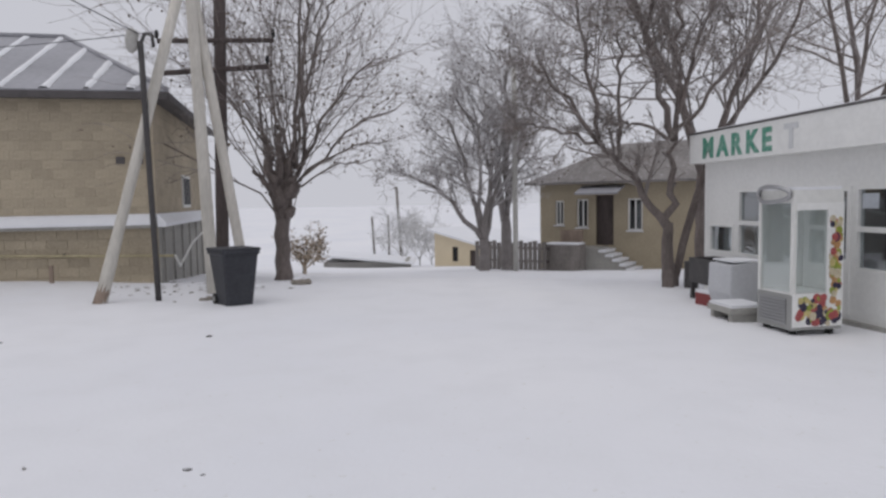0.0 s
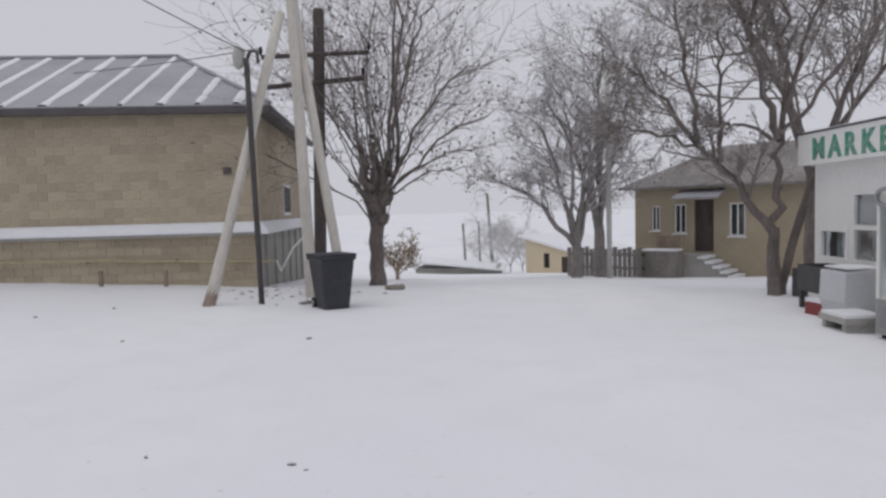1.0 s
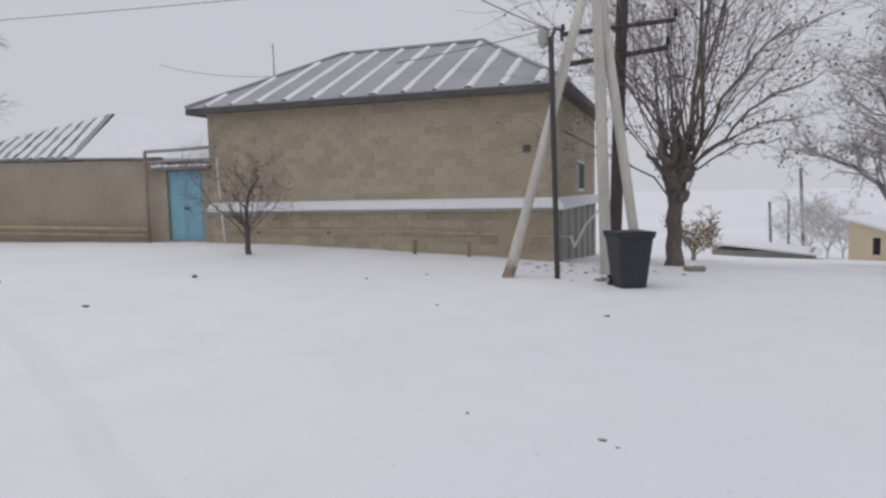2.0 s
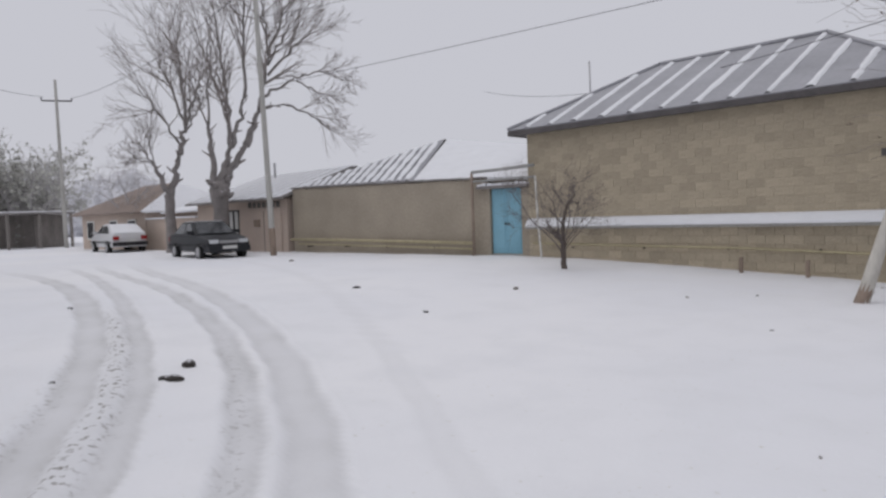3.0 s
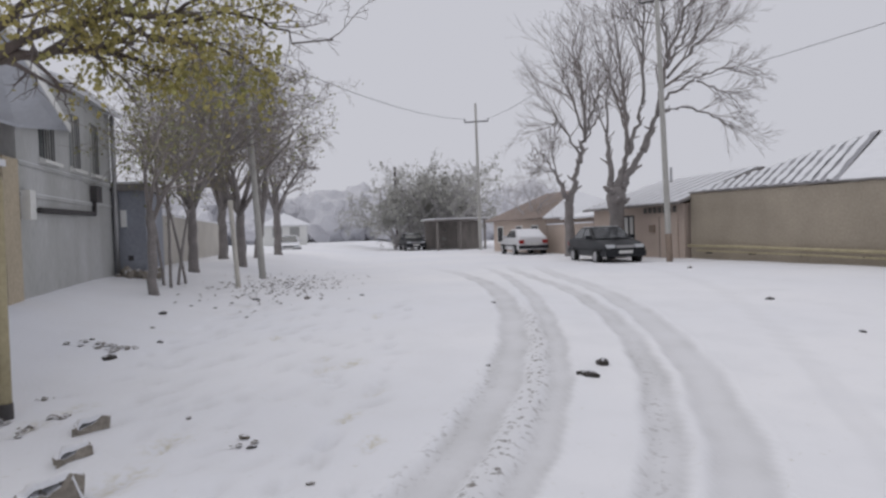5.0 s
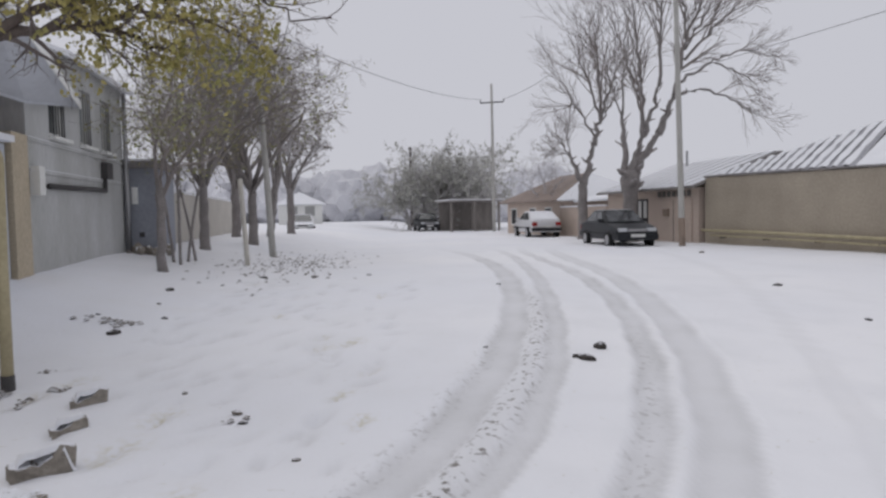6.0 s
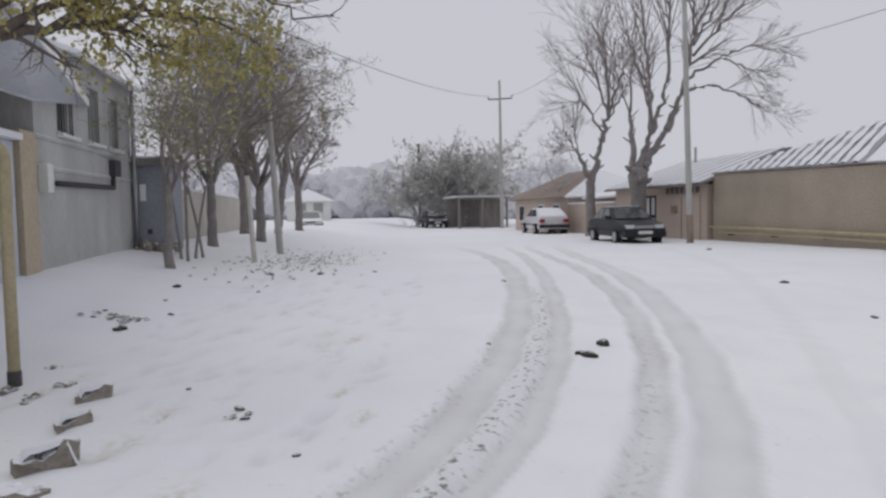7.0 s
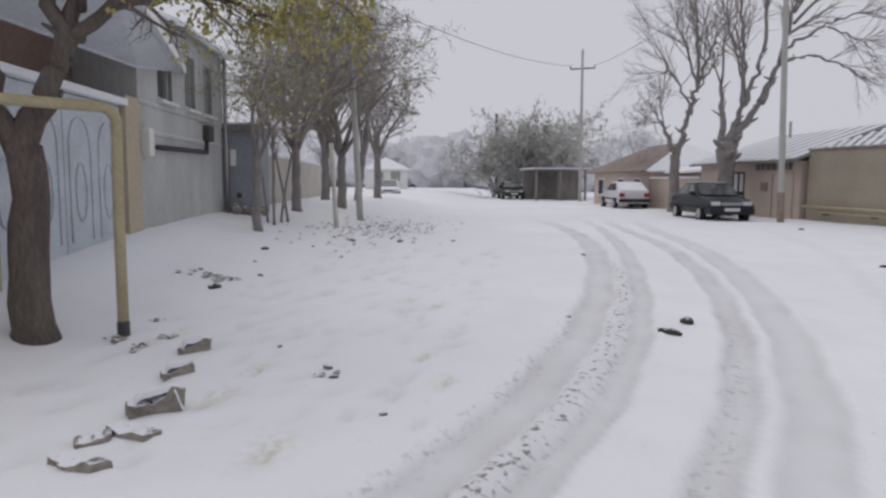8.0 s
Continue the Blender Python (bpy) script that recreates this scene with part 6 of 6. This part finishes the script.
# ---- bin ----
def wheelie_bin():
    b = thing("wheelie_bin", -3.62, 11.35, None, 38, "black plastic wheelie bin standing in snow", "bin")
    b.scale = (0.96, 0.96, 0.92)
    vs, fs = [], []
    prof = [(0.0, 0.22, 0.24), (0.10, 0.23, 0.25), (0.90, 0.30, 0.34), (0.93, 0.33, 0.37), (0.98, 0.33, 0.37)]
    for z, hx, hy in prof:
        for cx, cy in ((-1, -1), (1, -1), (1, 1), (-1, 1)):
            for k in range(4):
                a = math.atan2(cy, cx) + (k - 1.5) * 0.22
                vs.append((cx * (hx - 0.06) + 0.08 * math.cos(a), cy * (hy - 0.06) + 0.08 * math.sin(a), z))
    n = 16
    for i in range(len(prof) - 1):
        for j in range(n):
            a, c = i * n + j, i * n + (j + 1) % n
            fs.append((a, c, c + n, a + n))
    fs.append(tuple(range(n))[::-1])
    mesh_part("body", vs, fs, M_BIN, b, smooth=False)
    bm = boxes((-0.34, 0.34, -0.38, 0.38, 0.985, 1.03))
    part("lid", bm, M_BIN, b, bevel=0.02)
    part("lid_rib", boxes((-0.30, 0.30, -0.42, -0.37, 0.95, 1.0)), M_BIN, b)
    rod("handle_bar", [(-0.25, 0.36, 0.93), (-0.25, 0.44, 0.95), (0.25, 0.44, 0.95), (0.25, 0.36, 0.93)], 0.018, M_BIN, b, sides=8)
    for sx in (-0.25, 0.25):
        bm = bmesh.new()
        bmesh.ops.create_cone(bm, cap_ends=True, segments=20, radius1=0.10, radius2=0.10, depth=0.05)
        bmesh.ops.rotate(bm, verts=bm.verts, cent=(0, 0, 0), matrix=Matrix.Rotation(radians(90), 3, "Y"))
        bmesh.ops.translate(bm, verts=bm.verts, vec=(sx, 0.28, 0.09))
        w = part("wheel", bm, M_RUBBER, b, bevel=0.008)
        bm = bmesh.new()
        bmesh.ops.create_cone(bm, cap_ends=True, segments=16, radius1=0.055, radius2=0.055, depth=0.064)
        bmesh.ops.rotate(bm, verts=bm.verts, cent=(0, 0, 0), matrix=Matrix.Rotation(radians(90), 3, "Y"))
        bmesh.ops.translate(bm, verts=bm.verts, vec=(sx, 0.28, 0.09))
        part("hub", bm, M_GREYPLASTIC, w)


wheelie_bin()


# ---- cars ----
def car(x, y, rz, paint, label, hatch=False, name="car", z=None):
    """A four-door car; local +x is its front."""
    c = thing(name, x, y, z, rz, label, "car")
    L, W = 4.25, 1.66
    if hatch:
        out = [(-2.05, 0.30), (-2.1, 0.62), (-2.02, 0.92), (-1.35, 0.97), (-0.95, 0.95), (0.85, 0.93), (1.75, 0.80), (2.08, 0.66), (2.12, 0.42), (2.02, 0.27)]
        cab = [(-1.95, 0.93), (-1.15, 1.36), (-0.7, 1.40), (0.15, 1.38), (0.95, 0.92)]
    else:
        out = [(-2.1, 0.30), (-2.14, 0.62), (-2.06, 0.90), (-1.40, 0.94), (-0.95, 0.93), (0.85, 0.92), (1.75, 0.80), (2.08, 0.66), (2.12, 0.42), (2.02, 0.27)]
        cab = [(-1.55, 0.92), (-0.95, 1.35), (-0.6, 1.39), (0.15, 1.37), (0.92, 0.91)]

    def loft(profile, widths, closed=True):
        vs, fs = [], []
        k = len(profile)
        rows = []
        for side in (-1, 1):
            rows.append([(px, side * widths(px, pz), pz) for px, pz in profile])
        for row in rows:
            vs += row
        for i in range(k):
            j = (i + 1) % k
            if not closed and j == 0:
                continue
            fs.append((i, j, k + j, k + i))
        fs.append(tuple(range(k))[::-1])
        fs.append(tuple(range(k, 2 * k)))
        bm = bmesh.new()
        bv = [bm.verts.new(v) for v in vs]
        for f in fs:
            bm.faces.new([bv[i] for i in f])
        bmesh.ops.recalc_face_normals(bm, faces=bm.faces)
        return bm

    body = part("body", loft(out, lambda px, pz: W / 2 * (1.0 if abs(px) < 1.7 else 0.93) * (1.0 if pz < 0.8 else 0.97)), paint, c, bevel=0.05, smooth=True)
    cabin = part("cabin", loft(cab, lambda px, pz: W / 2 * (0.94 if pz < 1.0 else 0.74)), paint, c, bevel=0.03, smooth=True)
    # side glass, windscreen, rear glass
    for s in (-1, 1):
        for a, b, a2, b2 in ((-0.22, 0.68, -0.22, 0.16), (-1.30 if not hatch else -1.5, -0.30, -0.88, -0.30)):
            z0, z1 = 0.96, 1.32
            yo0, yo1 = W / 2 * 0.925 + 0.012, W / 2 * 0.765 + 0.012
            vs = [(a, s * yo0, z0), (b, s * yo0, z0), (b2, s * yo1, z1), (a2, s * yo1, z1)]
            mesh_part("side_window", vs, [(0, 1, 2, 3) if s < 0 else (3, 2, 1, 0)], M_CARWIN, c, "dark side glass")
        part("mirror", boxes((0.55, 0.70, s * 0.80 - 0.02 if s > 0 else -0.98, 0.98 if s > 0 else -0.78, 0.93, 1.06)), paint, c, bevel=0.02)
    vs = [(0.925, -0.66, 0.945), (0.925, 0.66, 0.945), (0.20, 0.56, 1.345), (0.20, -0.56, 1.345)]
    mesh_part("windscreen", [(a + 0.03, b, d + 0.01) for a, b, d in vs], [(0, 1, 2, 3)], M_CARWIN, c, "dark windscreen")
    rx, rt = (-1.55, -0.97) if not hatch else (-1.93, -1.17)
    vs = [(rx, -0.64, 0.95), (rx, 0.64, 0.95), (rt, 0.54, 1.33), (rt, -0.54, 1.33)]
    mesh_part("rear_window", [(a - 0.025, b, d + 0.01) for a, b, d in vs], [(3, 2, 1, 0)], M_CARWIN if paint is M_CARBLACK else M_SNOW, c)
    for wx in (-1.28, 1.30):
        for s in (-1, 1):
            bm = bmesh.new()
            bmesh.ops.create_cone(bm, cap_ends=True, segments=24, radius1=0.30, radius2=0.30, depth=0.19)
            bmesh.ops.rotate(bm, verts=bm.verts, cent=(0, 0, 0), matrix=Matrix.Rotation(radians(90), 3, "X"))
            bmesh.ops.translate(bm, verts=bm.verts, vec=(wx, s * (W / 2 - 0.07), 0.29))
            wh = part("wheel", bm, M_RUBBER, c, bevel=0.02)
            bm = bmesh.new()
            bmesh.ops.create_cone(bm, cap_ends=True, segments=16, radius1=0.19, radius2=0.17, depth=0.02)
            bmesh.ops.rotate(bm, verts=bm.verts, cent=(0, 0, 0), matrix=Matrix.Rotation(radians(90), 3, "X"))
            bmesh.ops.translate(bm, verts=bm.verts, vec=(wx, s * (W / 2 + 0.030), 0.29))
            part("rim", bm, M_STEEL, wh)
    part("front_bumper", boxes((2.02, 2.16, -0.76, 0.76, 0.30, 0.50)), paint if paint is M_CARBLACK else M_TRIM, c, bevel=0.03)
    part("rear_bumper", boxes((-2.20, -2.06, -0.78, 0.78, 0.36, 0.54)), paint if paint is M_CARBLACK else M_TRIM, c, bevel=0.03)
    for s in (-1, 1):
        part("headlight", boxes((1.96, 2.10, s * 0.70 - 0.0 if s < 0 else 0.38, -0.38 if s < 0 else 0.70, 0.60, 0.73)), M_LAMPGLASS, c, "clear headlight", bevel=0.02)
        part("tail_light", boxes((-2.14, -2.05, 0.50 if s > 0 else -0.76, 0.76 if s > 0 else -0.50, 0.64, 0.82)), M_REDLAMP, c, "red tail light", bevel=0.01)
    part("grille", boxes((2.05, 2.11, -0.34, 0.34, 0.60, 0.70)), M_STEEL if paint is M_CARBLACK else M_TRIM, c, "chrome-edged grille")
    part("front_plate", boxes((2.162, 2.172, -0.26, 0.26, 0.40, 0.51)), M_PLATE, c, "plain pale number plate")
    part("rear_plate", boxes((-2.212, -2.202, -0.26, 0.26, 0.55, 0.66)), M_PLATE, c, "plain pale number plate")
    part("side_trim", boxes((-1.9, 1.9, -W / 2 - 0.012, -W / 2 + 0.01, 0.50, 0.56)), M_TRIM, c)
    part("side_trim", boxes((-1.9, 1.9, W / 2 - 0.01, W / 2 + 0.012, 0.50, 0.56)), M_TRIM, c)
    if not hatch or paint is M_CARWHITE:
        part("roof_snow", boxes((-0.75, 0.1, -0.55, 0.55, 1.385, 1.41)), M_SNOW, c, "thin snow on the roof", bevel=0.01)
    return c


car(-26.9, 6.35, 6, M_CARBLACK, "black sedan parked in snow, facing down the street", z=0.36)
car(-37.8, 4.7, 187, M_CARWHITE, "white hatchback under snow, parked with its tail to the street", hatch=True, z=0.38)
car(-55.0, -1.8, 10, M_CARBLACK, "dark car by the carport", z=0.40)
car(-48.2, -10.3, 12, M_CARWHITE, "pale off-road car under snow", hatch=True, z=0.5)


# ---- gas pipe at the near tree, kerb blocks, stones ----
def near_pipe():
    x, y = -6.86, -4.52
    p = thing("gas_pipe", x, y, None, 0, "yellow-painted gas pipe rising from the snow and bending over the gate", "gas pipe")
    d = Vector((1.9, -1.35, 0)).normalized()
    pts = [Vector((0, 0, -0.1)), Vector((0, 0, 1.2)), Vector((-0.02, 0, 2.16))]
    c = Vector((-0.02, 0, 2.16)) + d * 0.16
    for i in range(1, 8):
        a = math.pi / 2 * i / 7
        pts.append(c - d * 0.16 * math.cos(a) + Vector((0, 0, 0.16 * math.sin(a))))
    pts += [pts[-1] + d * 1.2, pts[-1] + d * 4.5]
    rod("pipe", pts, 0.055, M_YELLOW, p, sides=12)
    rod("foot", [(0, 0, -0.12), (0, 0, 0.14)], 0.062, M_DARKSTEEL, p, "dark tarred foot of the pipe")


near_pipe()


def lump(name, x, y, sx, sy, sz, material, label, category, rz=0, seed=0, sub=2, rough=0.25, group=""):
    t = bmesh.new()
    bmesh.ops.create_icosphere(t, subdivisions=sub, radius=1.0)
    for v in t.verts:
        v.co *= 1 + rough * noise.noise(v.co * 1.7 + Vector((seed, 0, seed * 0.3)))
        v.co = Vector((v.co.x * sx, v.co.y * sy, max(-0.4, v.co.z) * sz))
    me = bpy.data.meshes.new(name)
    t.to_mesh(me)
    t.free()
    me.materials.append(material)
    ob = new(name, me)
    ob.matrix_basis = pose(x, y, gz(x, y) + 0.3 * sz, 0, 0, rz)
    return tagged(ob, label, category, group)


def kerb_block(x, y, rz, l, h, hump, seed, drift=True):
    """A broken slab on edge; its face shows, a jagged end stands up, and snow has drifted level behind it."""
    bm = bmesh.new()
    n = 9
    prof = [(-l / 2, -0.12)] + [(-l / 2 + l * i / n, h * (0.8 + 0.35 * noise.noise((i * 0.8, seed, 0))) + hump * sm((i / n - 0.45) / 0.4) * (1 if i < n else 0.7)) for i in range(n + 1)] + [(l / 2, -0.12)]
    prism(bm, prof, "y", -0.07, 0.07)
    bmesh.ops.subdivide_edges(bm, edges=[e for e in bm.edges if abs(e.verts[0].co.y - e.verts[1].co.y) > 0.05], cuts=2)
    for v in bm.verts:
        u = v.co.x / l + 0.5
        v.co.y += 0.25 * l * u * u
        v.co += noise.noise_vector(v.co * 6 + Vector((seed, 0, 0))) * 0.035
    t = thing("kerb_stone", x, y, None, rz, "rough broken kerb stone half under drifted snow", "stone", "loose kerb stones")
    part("block", bm, M_STONE, t, bevel=0.01)
    if not drift:
        return
    cap = bmesh.new()
    rows, cols = 10, 11
    grid = []
    for i in range(rows):
        for k in range(cols):
            u, w = max(0, i - 1) / (rows - 2), k / (cols - 1)
            side = sm(min(w, 1 - w) * 4)
            z = (h + 0.035 + 0.55 * hump * sm((w - 0.45) / 0.4)) * (1 - sm(u)) * side - 0.07 * max(sm(u), 1 - side)
            front = -0.045 if i == 0 else 0.0
            grid.append(cap.verts.new((l * 1.1 * (w - 0.5), -0.062 + 0.7 * u + 0.25 * l * w * w, z + 0.012 + front + 0.015 * noise.noise((u * 4, w * 5, seed)))))
    for i in range(rows - 1):
        for k in range(cols - 1):
            a = i * cols + k
            cap.faces.new((grid[a], grid[a + 1], grid[a + cols + 1], grid[a + cols]))
    part("snow_cap", cap, M_SNOW, t, "drifted snow level with the stone's top", smooth=True)


for i, (x, y, rz, l, h, hump, drift) in enumerate(((-6.47, -3.55, 122, 0.29, 0.09, 0.05, True), (-5.83, -3.37, 118, 0.26, 0.06, 0.04, True), (-4.95, -3.07, 124, 0.40, 0.12, 0.06, True),
                                                   (-4.52, -3.03, 58, 0.34, 0.05, 0.0, False), (-4.36, -3.16, 122, 0.22, 0.05, 0.0, False), (-3.98, -3.04, 60, 0.36, 0.06, 0.02, False))):
    kerb_block(x, y, rz, l, h, hump, i * 3.1, drift)

lump("clod", -7.72, 1.13, 0.135, 0.065, 0.05, M_CLOD, "flat dark clod of frozen mud between the ruts", "clod", 60, 1)
lump("clod", -8.18, 1.41, 0.085, 0.07, 0.06, M_CLOD, "round dark clod of frozen mud between the ruts", "clod", 20, 2)
SPOTS = ((-15.0, -3.16, .16), (-15.2, -2.0, .10), (-14.9, -4.2, .10), (-10.4, 7.85, .13), (-9.4, 5.23, .09), (-12.4, 5.5, .13), (-20.7, 7.3, .13), (-8.3, 0.1, .07), (-13.2, 0.66, .1),
         (-6.15, -2.13, .09), (-5.9, -2.0, .06), (-9.2, -4.65, .15), (-6.75, -2.8, .06), (-10.2, -4.4, .09), (-7.3, 10.7, .06), (-7.9, 9.6, .06), (-3.1, 8.55, .06), (-5.5, 8.15, .05),
         (-2.83, 4.28, .035), (-1.75, 4.21, .05), (-1.62, 4.12, .03), (-5.1, -1.4, .05), (-12.4, -5.2, .12), (-13.4, -4.6, .07), (-11.2, -4.9, .07), (-10.1, -5.3, .06))
for i, (x, y, s) in enumerate(SPOTS):
    lump("stone", x, y, s * 0.75, s * 0.42, s * 0.3, M_CLOD if i % 3 else M_EARTH, "small dark stone poking out of the snow", "stone", i * 47, i, 1, 0.5, "scattered stones")
lump("rubble_stone", -3.05, 14.0, 0.22, 0.14, 0.13, M_STONE, "pale rubble stone by the pollarded tree", "stone", 20, 5)
lump("rubble_stone", -4.25, 11.75, 0.12, 0.08, 0.07, M_STONE, "grey stone against the bin wheel", "stone", 50, 6)


def crumbs():
    """Leaf crumbs and bare earth under the street trees."""
    r = random.Random(12)
    vs, fs = [], []
    for i in range(520):
        if i < 400:
            x, y = r.gauss(-18.5, 2.2), r.gauss(-4.3, 0.75)
        elif i < 440:
            x, y = r.gauss(-9.75, 0.12), r.gauss(-4.95, 0.20)
        elif i < 462:
            cx, cy = r.choice(((-7.41, -4.47), (-6.9, -4.1), (-6.48, -4.28), (-6.68, -4.59), (-5.95, -2.05)))
            x, y = r.gauss(cx, 0.08), r.gauss(cy, 0.08)
        else:
            x, y = r.gauss(-5.2, 0.8), r.gauss(13.2, 0.8)
        s = r.uniform(0.015, 0.055)
        z = gz(x, y) + 0.012
        k = len(vs)
        n = 5
        for j in range(n):
            a = 2 * math.pi * j / n
            vs.append((x + s * 1.5 * math.cos(a) * r.uniform(.6, 1.2), y + s * math.sin(a) * r.uniform(.6, 1.2), z))
        vs.append((x, y, z + s * 0.5))
        fs += [(k + j, k + (j + 1) % n, k + n) for j in range(n)]
    me = bpy.data.meshes.new("ground_litter")
    me.from_pydata(vs, [], fs)
    me.materials.append(M_EARTH)
    tagged(new("ground_litter", me), "dark crumbs of earth and leaves showing through snow", "litter", kind="stuff")


crumbs()


# ---- limestone blocks of the corner house, laid last ----
def limestone_blocks():
    bl, bh = 0.393, 0.196
    meshes = []
    r = random.Random(77)
    for k in range(4):
        bm = boxes((0.002, bl - 0.002, 0.006 - 0.0015 * k, 0.02, 0.003, bh - 0.003))
        for v in bm.verts:
            if v.co.y < 0:
                v.co.x += r.uniform(-.003, .003)
                v.co.z += r.uniform(-.003, .003)
        me = bpy.data.meshes.new("stone_block")
        bm.to_mesh(me)
        bm.free()
        me.materials.append(M_LIME)
        meshes.append(me)
    n = int(HOUSE_L / bl)
    for row in range(13):
        for i in range(n):
            if row * n + i >= 300:
                break
            ob = new("stone_block", meshes[r.randrange(4)])
            ob.parent = HOUSE_WALL
            ob.matrix_basis = pose(i * bl + (bl / 2 if row % 2 else 0.0), 0, 1.47 + row * bh)
    vs, fs = [], []

    def block(x0, x1, z0, z1, side=False):
        pr = r.uniform(0.010, 0.015)
        k = len(vs)
        for d in (pr, -0.012):
            for a, b in ((x0 + .004, z0 + .004), (x1 - .004, z0 + .004), (x1 - .004, z1 - .004), (x0 + .004, z1 - .004)):
                vs.append((HOUSE_L - 0.012 + d, a, b) if side else (a, 0.012 - d - 0.004, b))
        f = [(0, 1, 2, 3), (0, 4, 5, 1), (1, 5, 6, 2), (2, 6, 7, 3), (3, 7, 4, 0)]
        for q in f:
            q = tuple(k + i for i in q)
            fs.append(q)
    done = 300
    for row in range(13):
        for i in range(n + 1):
            if row * n + i < done and i < n:
                continue
            x0 = i * bl + (bl / 2 if row % 2 else 0.0)
            if row * n >= done or i == n:
                if x0 < HOUSE_L - 0.05:
                    block(x0, min(x0 + bl, HOUSE_L), 1.47 + row * bh, 1.47 + (row + 1) * bh)
        if row % 2:
            block(0.0, bl / 2, 1.47 + row * bh, 1.47 + (row + 1) * bh)
    for row in range(9):
        z0 = 1.20 - (row + 1) * bh
        x = -bl / 2 if row % 2 else 0.0
        while x < HOUSE_L - 0.02:
            block(max(0, x), min(x + bl, HOUSE_L), z0, z0 + bh)
            x += bl
    for row in range(13):
        y = 0.02 - (bl / 2 if row % 2 else 0.0)
        while y < 7.35:
            block(max(0.02, y), min(y + bl, 7.4), 1.47 + row * bh, 1.47 + (row + 1) * bh, True)
            y += bl
    mesh_part("stonework", vs, fs, M_LIME_J, HOUSE_WALL, "courses of ochre limestone blocks", kind="stuff")


limestone_blocks()
